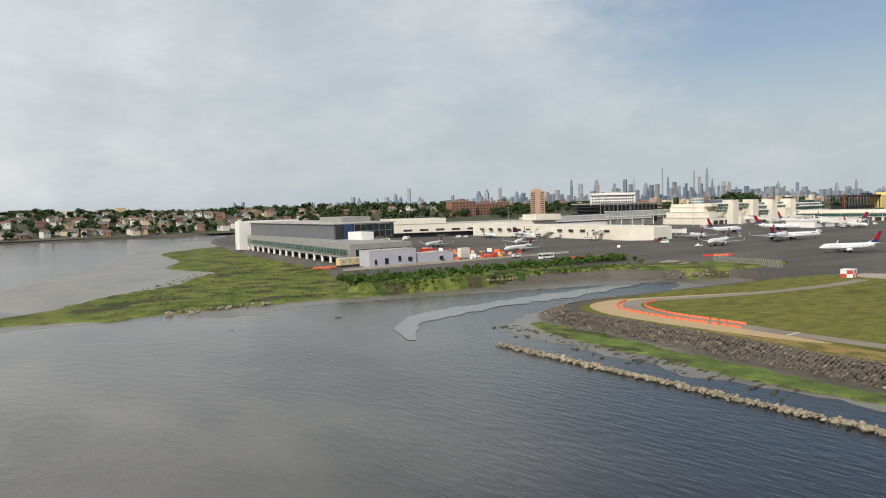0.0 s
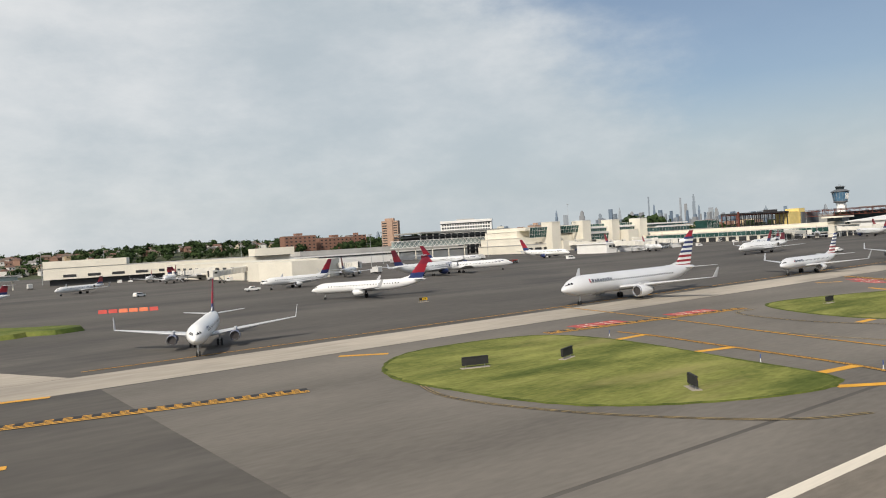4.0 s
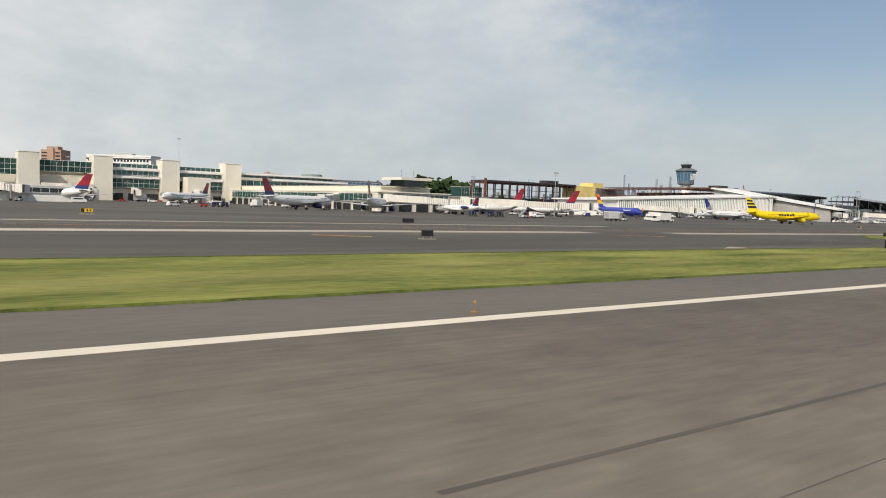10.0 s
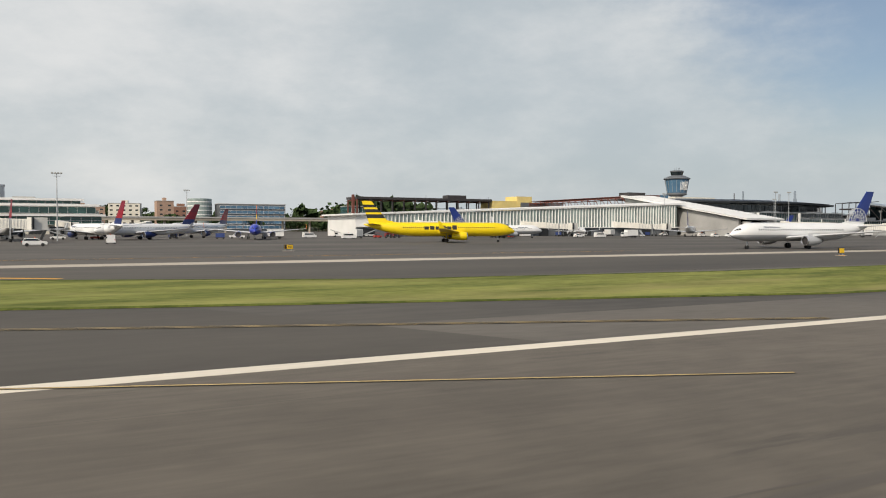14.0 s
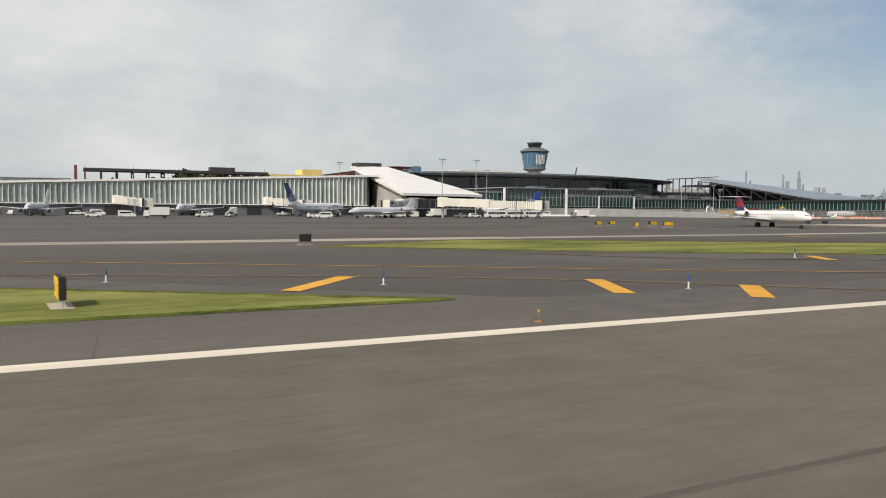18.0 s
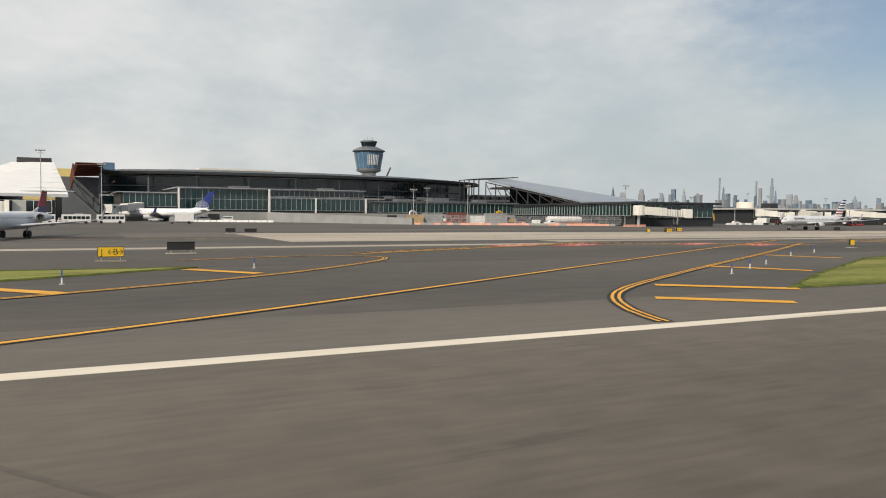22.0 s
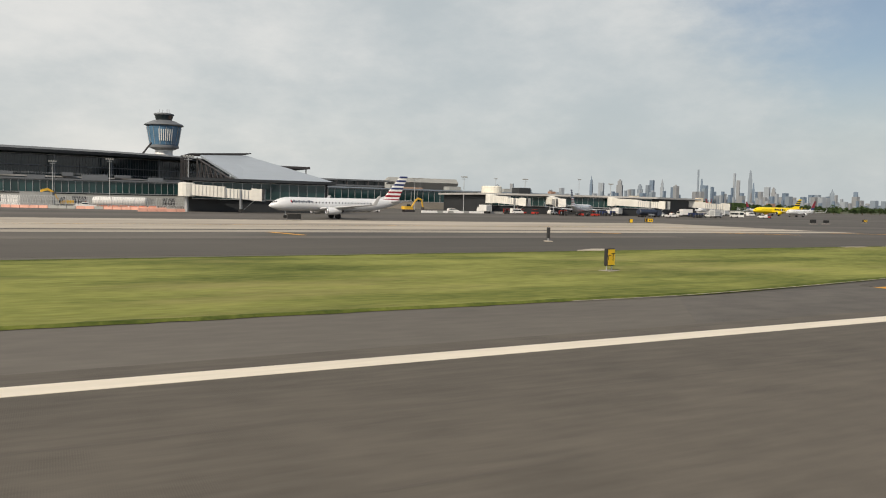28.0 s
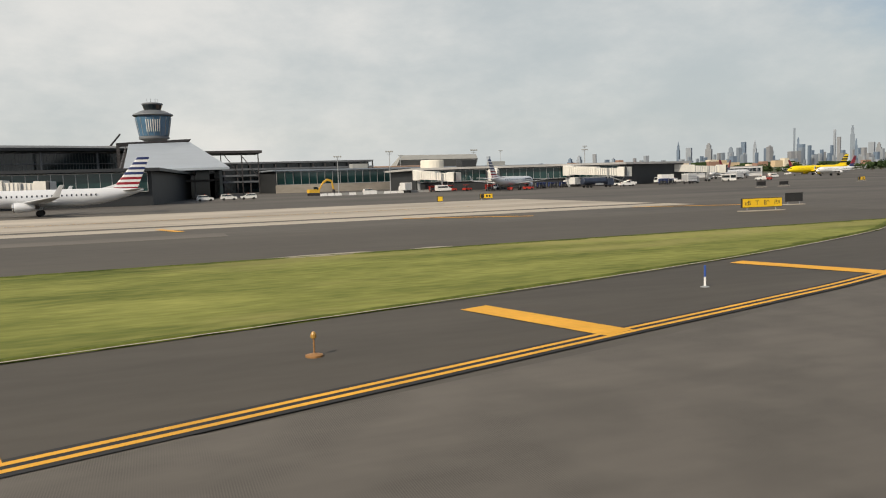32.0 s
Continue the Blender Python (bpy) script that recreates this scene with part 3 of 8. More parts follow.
lumps = bmesh.new()
for i in range(205):
    if i < 190:
        q = r_.random()
        x, y = 98 + 9 * q + r_.gauss(0, 3.0), 62 + 84 * q
    elif i < 230:
        x, y = r_.uniform(40, 215), 0
        y = 206 - .1 * x + r_.gauss(0, 9)
    else:
        x, y = 52 + r_.gauss(0, 10), 178 + r_.gauss(0, 6)
    s_ = r_.uniform(.12, .5) if i < 190 else r_.uniform(.15, .6)
    a0 = r_.uniform(0, 6.28)
    ring = [(x + s_ * r_.uniform(.6, 1.6) * math.cos(a0 + j * 1.047) * 1.6, y + s_ * r_.uniform(.5, 1.2) * math.sin(a0 + j * 1.047)) for j in range(6)]
    z = -2.96 if i >= 190 else -2.9
    prism(ring, -3.2, z + r_.uniform(.02, .16), lumps, inset=.15)
tagged(part("mud_lumps", lumps, M_DARKMUD), "dark wet mud lumps and weed at low tide", "mud", kind="stuff")
setting(part("pavement", prism([(247.2, 121.5), (244.8, 96), (250, 91), (251.8, 91), (251.8, 103.2), (273, 103.2), (262, 128), (252, 134)], -.3, .0105), M_CONCRETE), "pale worn concrete at the taxiway end", "pavement")
setting(part("pavement", prism([(1461, 24.6), (1484, 28.8), (1497, 31.4), (1519, 38.2), (1535, 44.8), (1555, 57), (1549, 59.9), (1538, 52.9), (1520, 45.9), (1498, 39.9), (1470, 33.9), (1461, 31.4)], -.3, .0155), M_DARKTAR), "dark asphalt between the taxiway line and the grass", "pavement")
setting(part("pavement", prism([(1463, 23.05), (1600, 23.05), (1600, 59), (1556, 56), (1535, 43.9), (1519, 37.3), (1506, 33.1), (1484, 27.9), (1468, 25.3)], -.3, .0140), M_PATCH), "grey-brown taxiway asphalt turning off the runway", "pavement")


# ---- runway and taxiway markings ----
def marking(name, bm, mat, label):
    return setting(part(name, bm, mat), label, "marking")


marking("runway_edge_line", box(RWY0, 21.95, 0.0, 2500, 22.85, 0.030), M_WHITE, "long white painted runway edge line")
marking("aiming_point_marking", box(562, 11.6, 0.0, 607.8, 20.1, 0.048), M_WHITE, "wide white painted aiming point block, scuffed")
for x0, ys in ((409, (11.0, 14.3, 17.6)), (714.5, (11.0, 14.3)), (866.6, (11.0, 14.3))):
    for y in ys:
        tagged(marking("touchdown_bar", box(x0, y, 0.0, x0 + 22.9, y + 1.85, 0.028), M_WHITE, "white painted touchdown zone bar"), group="touchdown bars")
tagged(marking("touchdown_bar", box(1006, 10.2, 0.0, 1034, 12.55, 0.028), M_WHITE, "white painted touchdown zone bar"), group="touchdown bars")


def taxi_line(pts, double=True, width=0.3, worn=False):
    """A yellow line with black borders: one stripe, or two side by side."""
    c = smooth_line(pts, 1.5)
    th = empty("taxiway_line")
    setting(th, "double yellow taxiway edge line bordered in black" if double else "single yellow taxiway centreline bordered in black", "marking")
    part("outline", ribbon(c, (0.62 if worn else 0.86) if double else width * 2.0, 0.034), M_BLACK, th)
    for o in ((-0.17, 0.17) if double else (0,)):
        part("stripe", ribbon(c, (0.09 if worn else 0.17) if double else width, 0.040, off=o), M_WORNYEL if worn else M_YELLOW, th)
    return th


EDGES = [[(337, 72), (336, 64), (333, 52), (329, 36), (325, 28.5), (320, 24.5), (312, 23.4)],
         [(369, 71), (362.5, 70), (358, 58), (358.5, 47), (363, 37.5), (367, 31.5), (374, 26.3), (385, 23.3)],
         [(299, 66), (296, 56), (299, 43), (306, 31), (312, 27)],
         [(452, 50), (460, 44), (469, 39.5), (478, 35.8), (484, 31), (486.5, 23.2)],
         [(505, 47), (531, 41), (550, 36), (577, 29), (596, 25), (612, 23.2)],
         [(764, 64), (777, 57), (791, 50), (799, 44.5), (809, 39.5), (820, 34.5), (832, 28.5), (842, 23.4)],
         [(840, 62), (858, 51), (878, 44.5), (889, 41), (905, 35), (925, 28), (938, 23.4)],
         [(1085, 59), (1101, 52), (1119, 44), (1132, 36.5), (1140, 29.5), (1146, 23.5)],
         [(1140, 64), (1151, 50), (1165, 42.6), (1175, 37), (1187, 31.6), (1200, 27), (1213, 23.4)],
         [(1205, 23.4), (1224, 26), (1233, 29), (1243, 34), (1253, 39), (1261, 43), (1275, 52), (1287, 64), (1287, 69), (1281, 71), (1270, 68)],
         [(1282.2, 23.3), (1283.4, 26.6), (1286, 30.8), (1290, 34.7), (1298, 40), (1310.3, 47.6), (1332, 60.6), (1353.6, 74.1), (1366, 82)],
         [(1460.24, 23.22), (1464.7, 23.95), (1469.1, 24.6), (1475.5, 25.95), (1483.4, 27.7), (1491.4, 30.0), (1499.8, 32.4), (1505, 33.9), (1512.6, 36.0), (1519.8, 38.2), (1535, 44), (1555, 56)]]
for i, e in enumerate(EDGES):
    taxi_line(e, worn=0 < i < 9)
for e, w_ in (([(360, 106), (352, 75), (345, 52), (339, 29), (335, 10)], 0.36), ([(346.5, 56), (345.5, 45), (347, 33), (352, 22), (362, 8), (380, 1)], 0.18),
              ([(440, 64), (467, 54), (490, 45), (522, 31), (540, 26), (560, 21)], 0.14), ([(560, 21), (580, 16), (603, 10.6), (640, 4)], 0.3),
              ([(780, 72), (815, 55), (846, 42), (866, 35), (892, 27), (925, 15)], 0.12),
              ([(1100, 64), (1146, 38), (1163, 29), (1178, 20.2)], 0.22), ([(1178, 20.2), (1188, 15.8), (1195.4, 13.2), (1200, 11.9), (1204.7, 10.9), (1212, 11), (1226, 13.2), (1239, 18.3), (1251, 24), (1269, 33), (1300, 51), (1334, 71), (1372, 92)], 0.36),
              ([(275, 107), (400, 106.5), (700, 107.5), (1000, 108)], 0.3), ([(1150, 118), (1280, 121), (1540, 122)], 0.25)):
    taxi_line(e, False, w_, worn=w_ < 0.2)


def shoulder_bars(rows, width=1.1):
    for a, b in rows:
        ob = marking("shoulder_bar", ribbon([Vector((*a, 0)), Vector((*b, 0))], width, 0.036), M_YELLOW, "yellow painted shoulder bar beside the taxiway edge")
        tagged(ob, group="shoulder bars")


shoulder_bars([((323, 37), (329, 36)), ((319, 33), (325, 28.5)), ((331, 67), (336.5, 67)), ((328, 53), (333, 51.5)), ((359, 50), (363, 50)), ((363.5, 36.5), (367, 38.5)),
               ((376.5, 31), (374.5, 26.3)), ((389, 29), (388.5, 23.4)), ((406, 66), (410, 72)), ((438, 55), (434, 48)), ((465, 33), (469, 39)), ((472.3, 30), (475.4, 36)),
               ((478.5, 27), (482.3, 33)), ((533.6, 39.6), (536, 44)), ((550, 40), (549, 36.3)), ((563, 36), (562.6, 31.5)), ((611, 29.3), (611, 23.2)), ((590, 31), (588, 27)),
               ((790, 48), (794, 55)), ((800, 43), (804, 50)), ((813, 45), (811, 38)), ((823, 40), (821.6, 34)), ((834, 35.5), (832, 30)), ((855, 52.5), (856.5, 49)),
               ((866, 49.5), (867, 46)), ((877, 47), (877, 43)), ((888, 43.5), (889, 40)), ((1115, 37), (1120, 43.3)), ((1133, 36.5), (1130, 30)), ((1139, 30.5), (1135, 26)),
               ((1165.4, 47.5), (1162.4, 43)), ((1176.4, 42), (1174.4, 37)), ((1187.4, 36.5), (1186, 32)), ((1193, 27.2), (1194.6, 30.6)), ((1206.6, 30), (1206.7, 23.8)), ((1214.4, 29.5), (1219.3, 23.9)), ((1231, 33), (1233, 29)), ((1240, 39), (1243, 34)), ((1248, 43.5), (1253, 39)),
               ((1256, 48.5), (1261, 43)), ((1269, 57.5), (1273, 52)), ((1287.9, 30), (1293, 25.8)), ((1292.9, 35.5), (1299.2, 30.4)), ((1309, 47), (1313, 40)), ((1329, 58), (1332, 51)), ((1474.7, 33.1), (1476.2, 26.5)),
               ((1489.6, 36.3), (1491.4, 30.2)), ((1503.8, 39.6), (1505.6, 34.0)), ((1519, 44.6), (1521, 38.4)), ((261.4, 92), (269, 90.4)), ((254.2, 63.3), (262.1, 61.9)), ((251.1, 49), (259.1, 47.4)), ((180.1, 30), (184, 25.5)), ((301, 73), (305, 79)), ((302, 88), (307, 84))])
shoulder_bars([((1461.1, 30.21), (1460.7, 23.17))], 1.15)
shoulder_bars([((1384, 93), (1386, 81)), ((1392, 95), (1393.5, 84)), ((1400, 96), (1400.5, 85)), ((1444, 97), (1446, 89)), ((1494.5, 99), (1496.5, 93)), ((1520, 97), (1532, 89)), ((1550, 97), (1562, 89)),
               ((1015, 77.5), (1013, 75.5)), ((1045, 78), (1048, 82)), ((1064, 66), (1067, 69)), ((1150, 83), (1156, 79)), ((1205, 83), (1211, 78)), ((845, 66), (850, 70)), ((900, 72), (906, 68)),
               ((600, 84), (606, 79)), ((700, 83), (706, 79)), ((756, 84), (762, 79)), ((470, 85), (476, 80)), ((420, 88), (424, 84)), ((500, 84), (506, 80))], 0.9)


def letters(text, size, mat, m, parent, label="", name="lettering"):
    """Flat lettering in the built-in font, as a mesh."""
    cu = bpy.data.curves.new(name, "FONT")
    cu.body, cu.size, cu.align_x, cu.align_y = text, size, "CENTER", "CENTER"
    tmp = bpy.data.objects.new(name, cu)
    scene.collection.objects.link(tmp)
    me = bpy.data.meshes.new_from_object(tmp.evaluated_get(bpy.context.evaluated_depsgraph_get()))
    bpy.data.objects.remove(tmp)
    me.materials.clear()
    me.materials.append(mat)
    ob = new(name, me)
    ob.parent = parent
    ob.matrix_local = m
    if label:
        tagged(ob, label)
    return ob


def hold_block(x, y, turn):
    """A red painted block with the runway's two numbers, and its place on the hold line."""
    th = empty("holding_position_marking", pose(x, y, 0, 0, 0, turn))
    setting(th, "red painted hold block lettered 13-31 in white", "marking")
    part("block", box(-4.6, -1.7, 0.0, 4.6, 1.7, 0.034), M_RED, th)
    letters("13-31", 3.4, M_WHITE, pose(0, 0, 0.042), th)


for x, y, a in ((342.5, 80.8, 172), (361, 77.4, 172), (424.5, 78.5, 237), (429.5, 82, 237), (1346, 84.4, 205), (1353.9, 79.5, 205), (1316, 87, 205), (1325.5, 86, 205), (1055, 73, 205)):
    hold_block(x, y, a)


def hold_line(a, b):
    th = empty("hold_line")
    setting(th, "yellow hold line of two solid and two dashed stripes", "marking")
    c = [Vector((*a, 0)).lerp(Vector((*b, 0)), i / 40) for i in range(41)]
    part("outline", ribbon(c, 2.5, 0.033), M_BLACK, th)
    for o, d in ((-0.9, None), (-0.3, None), (0.3, 1), (0.9, 1)):
        part("stripe", ribbon(c, 0.3, 0.039, off=o, dash=d), M_YELLOW, th)


for a, b in (((331, 80), (369.5, 73.5)), ((416.5, 56.5), (439, 91)), ((1288, 74), (1330, 92)), ((1330, 92), (1362, 76)), ((1048, 70), (1064, 76)), ((258.8, 78.5), (289, 70))):
    hold_line(a, b)

# dark tyre tracks and sealed seams on the runway
random.seed(11)
rb = bmesh.new()
for i in range(46):
    x = random.uniform(560, 1150)
    y = random.gauss(6.0, 3.2)
    L = random.uniform(15, 60)
    c = smooth_line([(x, y), (x + L * .5, y + random.uniform(-.2, .2)), (x + L, y + random.uniform(-.3, .3))], 4)
    ribbon(c, random.uniform(0.08, 0.26), 0.0225 + 0.00003 * i, rb)
for pts in ([(1158.6, 21.5), (1157.6, 19), (1156.2, 14.4), (1154.2, 10.2), (1150, 3)], [(1161, 21), (1159, 17.6), (1157, 13), (1155.4, 9.6), (1152, 3)], [(1256, 20), (1262, 12), (1266, 3)]):
    ribbon(smooth_line(pts, 1.0), 0.16, 0.0262, rb)
tagged(part("tyre_marks", rb, M_RUBBER), "black tyre skid marks on the runway", "skid marks", kind="stuff")
sb = bmesh.new()
for i in range(26):
    y = -20 + 3.8 * (i % 11)
    x = 280 + 120 * i * 0.42
    ribbon([Vector((x, y, 0)), Vector((x + 60, y + .05, 0)), Vector((x + 140, y, 0))], 0.04, 0.0216, sb)
for x in range(460, 1540, 38):
    ribbon([Vector((x, 22.9, 0)), Vector((x + .4, 30.4, 0))], 0.07, 0.0150, sb)
tagged(part("pavement_seams", sb, M_RUBBER), "thin dark sealed seams in the pavement", "seams", kind="stuff")
for x0, y0, x1, y1 in ((1300, 23.1, 1312, 29.0), (1440, 23.2, 1458.5, 30.3), (1120, 23.2, 1150, 30.3)):
    setting(part("pavement_patch", prism([(x0, y0), (x1, y0), (x1 + 4, y1), (x0 + 6, y1)], -0.1, 0.0172), M_PATCH), "darker asphalt patch beside the runway", "pavement")


for pts in ([(786, 56), (806, 45), (824, 31), (842, 23.05), (922, 23.05), (912, 41), (845, 59), (815, 71)], [(1092, 58), (1112, 42), (1124, 31), (1140, 23.05), (1158, 23.05), (1151, 36), (1141, 50), (1128, 68)]):
    setting(part("pavement", prism(pts, -0.3, 0.0166), M_DARKTAR), "dark patched asphalt of a taxiway exit", "pavement")
marking("pavement_edge", ribbon(smooth_line([(1440, 30.6), (1450, 31), (1470, 34), (1498, 40), (1520, 46), (1538, 53), (1549, 59.8)], 2.0), 0.1, 0.075, off=-0.1), M_CONCRETE, "thin pale concrete edge between grass and asphalt")
setting(part("pavement_strip", prism([(1396, 22.86), (1530, 22.86), (1530, 23.7), (1470, 23.95), (1396, 24.25)], -0.1, 0.0182), M_RUNWAY), "paler old asphalt strip along the runway edge line", "pavement")


# ---- airfield signs, lights and posts ----
def airfield_sign(x, y, turn, w, h, style="back", text=""):
    """A box sign on short legs over a concrete pad: seen from behind it is black, from the front yellow or red."""
    th = empty("airfield_sign", pose(x, y, 0.06, 0, 0, turn))
    words = {"back": "black back of a low airfield guidance sign on legs", "yellow": "yellow lit airfield guidance sign with black lettering", "marker": "small yellow taxiway marker box on legs"}[style]
    tagged(th, words, "sign", group="airfield signs")
    part("pad", box(-w / 2 - 0.15, -0.45, -0.1, w / 2 + 0.15, 0.45, 0.02), M_CONCRETE, th, "concrete pad")
    b = part("cabinet", box(-w / 2, -0.14, 0.32, w / 2, 0.14, 0.32 + h), M_BLACK, th)
    bv = bmesh.new()
    bv.from_mesh(b.data)
    bmesh.ops.bevel(bv, geom=bv.edges[:], offset=0.03, segments=2, affect="EDGES")
    bv.to_mesh(b.data)
    bv.free()
    for sx in (-0.36, 0.36):
        part("leg", tube((w * sx, 0, 0.03), (w * sx, 0, 0.34), 0.035), M_GALV, th)
    if style == "back":
        for z in (0.32, 0.27 + h):
            part("rim", box(-w / 2 - .02, -0.19, z, w / 2 + .02, -0.142, z + 0.06), M_BLACK, th)
        part("stiffener", box(-0.03, -0.17, 0.38, 0.03, -0.142, 0.27 + h), M_BLACK, th)
    else:
        part("face", box(-w / 2 + .04, -0.155, 0.37, w / 2 - .04, -0.142, 0.27 + h), M_SIGNYEL, th)
        for i, ch in enumerate(text):
            if ch != " ":
                letters(ch, min(h * 0.82, 1.8 * w / len(text)), M_BLACK, pose(w * .86 * ((i + .5) / len(text) - .5), -0.162, 0.30 + h / 2, 90), th)
        if not text and style == "yellow" and w > 1.5:
            part("location_panel", box(-w * .46, -0.162, 0.39, -w * .2, -0.156, 0.25 + h), M_BLACK, th, "black panel at one end")
            for x in (-.02, .2):
                part("bar", box(w * x, -0.162, 0.30 + h * .3, w * (x + .12), -0.156, 0.30 + h * .75), M_BLACK, th, "plain black bar of lettering")
    return th


for x, y, a, w_, h_, st, tx in ((307, 66, -20, 3.0, .9, "back", ""), (317, 62, 20, 2.6, .9, "back", ""), (311.5, 41.5, 55, 2.0, .9, "yellow", ""), (381, 65, 0, 2.2, .8, "back", ""),
                               (378.5, 36.3, 62, 1.9, 1.2, "back", ""), (409.5, 49.6, 40, 1.6, .9, "back", ""), (357, 149, 0, 2.2, .7, "yellow", ""), (473, 80, 0, 1.8, .7, "back", ""),
                               (585, 141, 0, 2.2, .8, "back", ""), (592, 70.5, 0, 1.5, .8, "back", ""), (613.6, 35.5, 0, 1.0, 1.1, "back", ""), (655.6, 134, 0, 1.4, .9, "marker", ""),
                               (710.3, 73.5, 0, 1.6, .7, "back", ""), (690, 160, 0, 2.4, .8, "yellow", ""), (740.4, 123, 0, 2.6, .8, "back", ""), (762, 44.7, 50, 1.2, 1.1, "back", ""),
                               (784.5, 38.5, 55, 1.3, .65, "yellow", ""), (829, 74, 0, 1.3, .8, "back", ""), (853, 74.6, 0, 1.2, .9, "marker", ""), (941.9, 131.5, 0, 1.6, .8, "yellow", ""),
                               (1067.6, 45.6, 15, 1.4, .95, "back", ""), (1127.6, 79.8, 0, 1.3, .8, "back", ""), (1014.6, 77, 0, 1.2, .8, "marker", ""), (1221.8, 147, 0, 2.0, .7, "yellow", ""),
                               (1105, 34.9, -84, 1.9, .95, "yellow", "\u2199L  \u2196J"), (1451.8, 42.2, 15, .8, 1.1, "yellow", "\u2196T"), (1214, 142, 0, 1.8, .8, "yellow", ""), (1213.4, 128, 0, 1.0, .8, "marker", ""), (1225, 131, 0, 2.6, .9, "yellow", "B  B"),
                               (1289.4, 146, 0, 1.8, .7, "back", ""), (1292.5, 143, 0, 2.2, .7, "back", ""), (1264.6, 68.6, 0, 2.0, .85, "yellow", "J \u2190B\u2192"), (1271.5, 79, 0, 2.6, .8, "back", ""),
                               (1228, 139.6, 0, 2.4, .8, "yellow", ""), (1398, 142, 0, 2.2, .8, "yellow", ""), (1321.5, 36.4, -3, 1.75, .95, "back", ""), (1362, 53.4, -3, 2.1, .75, "back", ""),
                               (1357.3, 67.5, 0, 0.9, .8, "marker", ""), (1388, 135, 0, 2.2, .8, "yellow", ""), (1382, 135, 0, 0.9, .7, "marker", ""), (1461, 144, 0, 2.6, .9, "back", ""),
                               (1470.4, 75, 60, 1.3, 1.2, "back", ""), (1553, 148, 0, 2.6, .9, "yellow", ""), (1541, 141, 0, 1.0, .9, "marker", ""), (1629, 158, 0, 2.6, 1.0, "back", ""), (1638, 160, 0, 2.6, .8, "back", ""),
                               (1552, 77.5, -8, 4.6, .95, "yellow", "\u2199B  T  B\u2191  P\u2197"), (1564, 85, -8, 2.2, 1.0, "back", ""), (1685, 178, 0, 2.6, .9, "yellow", "")):
    airfield_sign(x, y, a, w_, h_, st, tx)


def edge_light(x, y):
    th = empty("runway_edge_light", pose(x, y, 0.02))
    tagged(th, "small amber runway edge light on an orange stem", "edge light", group="runway edge lights")
    part("base", lathe(((0.17, -0.02), (0.17, 0.03), (0.07, 0.05), (0.05, 0.06)), 12), M_LAMPMETAL, th)
    part("stem", tube((0, 0, 0.07), (0, 0, 0.34), 0.018), M_LAMPMETAL, th)
    part("lens", lathe(((0.04, 0.34), (0.055, 0.36), (0.055, 0.42), (0.035, 0.46), (0.02, 0.47)), 10), M_LAMPGLASS, th)
    return th


li = edge_light(474.4, 23.8)
for x in (677.8, 727.7, 976, 1023.8, 1072.5, 1120.9, 1314.3, 1362.6, 1411, 1555, 1610):
    copy_thing(li, pose(x, 23.8 if x < 1500 else 48, 0.02))


def edge_post(x, y):
    th = empty("taxiway_edge_post", pose(x, y, 0.01))
    tagged(th, "blue and white reflective taxiway edge post", "post", group="taxiway edge posts")
    part("foot", lathe(((0.16, -0.02), (0.16, 0.02), (0.07, 0.05), (0.05, 0.06)), 10), M_GALV, th)
    part("sleeve", tube((0, 0, 0.05), (0, 0, 0.38), 0.042), M_WHITEWALL, th, "white lower sleeve")
    part("tip", tube((0, 0, 0.38), (0, 0, 0.80), 0.042), M_BLUEPOST, th, "blue upper half")
    return th


po = edge_post(1468.4, 28.9)
for x, y in ((1483.4, 32.2), (1512.8, 39.3), (1231, 32.1), (1240.8, 36.9), (1249.7, 41.4), (1261, 48.4), (1273.8, 57.3), (1107, 45.1), (1120.4, 38.2), (1134.5, 30.4), (466.1, 37.5), (473, 34.2),
             (479.8, 30.9), (533.9, 43), (548.5, 39.1), (562.3, 34.5), (788.3, 54.8), (799.2, 48.5), (829, 34.4), (836.8, 30.3), (366, 37.4), (377, 28.2), (390, 26.1), (1304.4, 40.1),
             (1310.4, 43.7), (1316.3, 47.1), (1331.2, 56.4), (1340.4, 60.5), (1162, 46.3), (1177.9, 39.5), (1193.3, 33.1), (328.5, 33.5), (326, 44), (333, 70)):
    copy_thing(po, pose(x, y, 0.01))
yl = copy_thing(li, pose(1497.75, 35.3, 0.02) @ Matrix.Diagonal((1.3, 1.3, 1.3, 1)))
tagged(yl, "tall amber taxiway edge light on a round foot")
for x, y in ((1459.5, 26.1), (1459.9, 23.9), (1232.2, 15.8), (1239.9, 19.4), (1191.4, 15.3), (1201.6, 12.6), (1486.4, 23.1)):
    th = empty("manhole_cover", pose(x, y, 0.02) @ Matrix.Diagonal((*((0.5, 0.5) if x < 1210 else (0.82, 0.82)), 1, 1)))
    tagged(th, "round pale inset light cover in the pavement", "cover", group="inset covers")
    part("collar", lathe(((0.25, -0.05), (0.25, 0.012), (0.18, 0.014)), 16), M_RUBBER, th, "dark rim")
    part("lid", lathe(((0.17, -0.05), (0.17, 0.02), (0.04, 0.028)), 16), M_GALV, th)
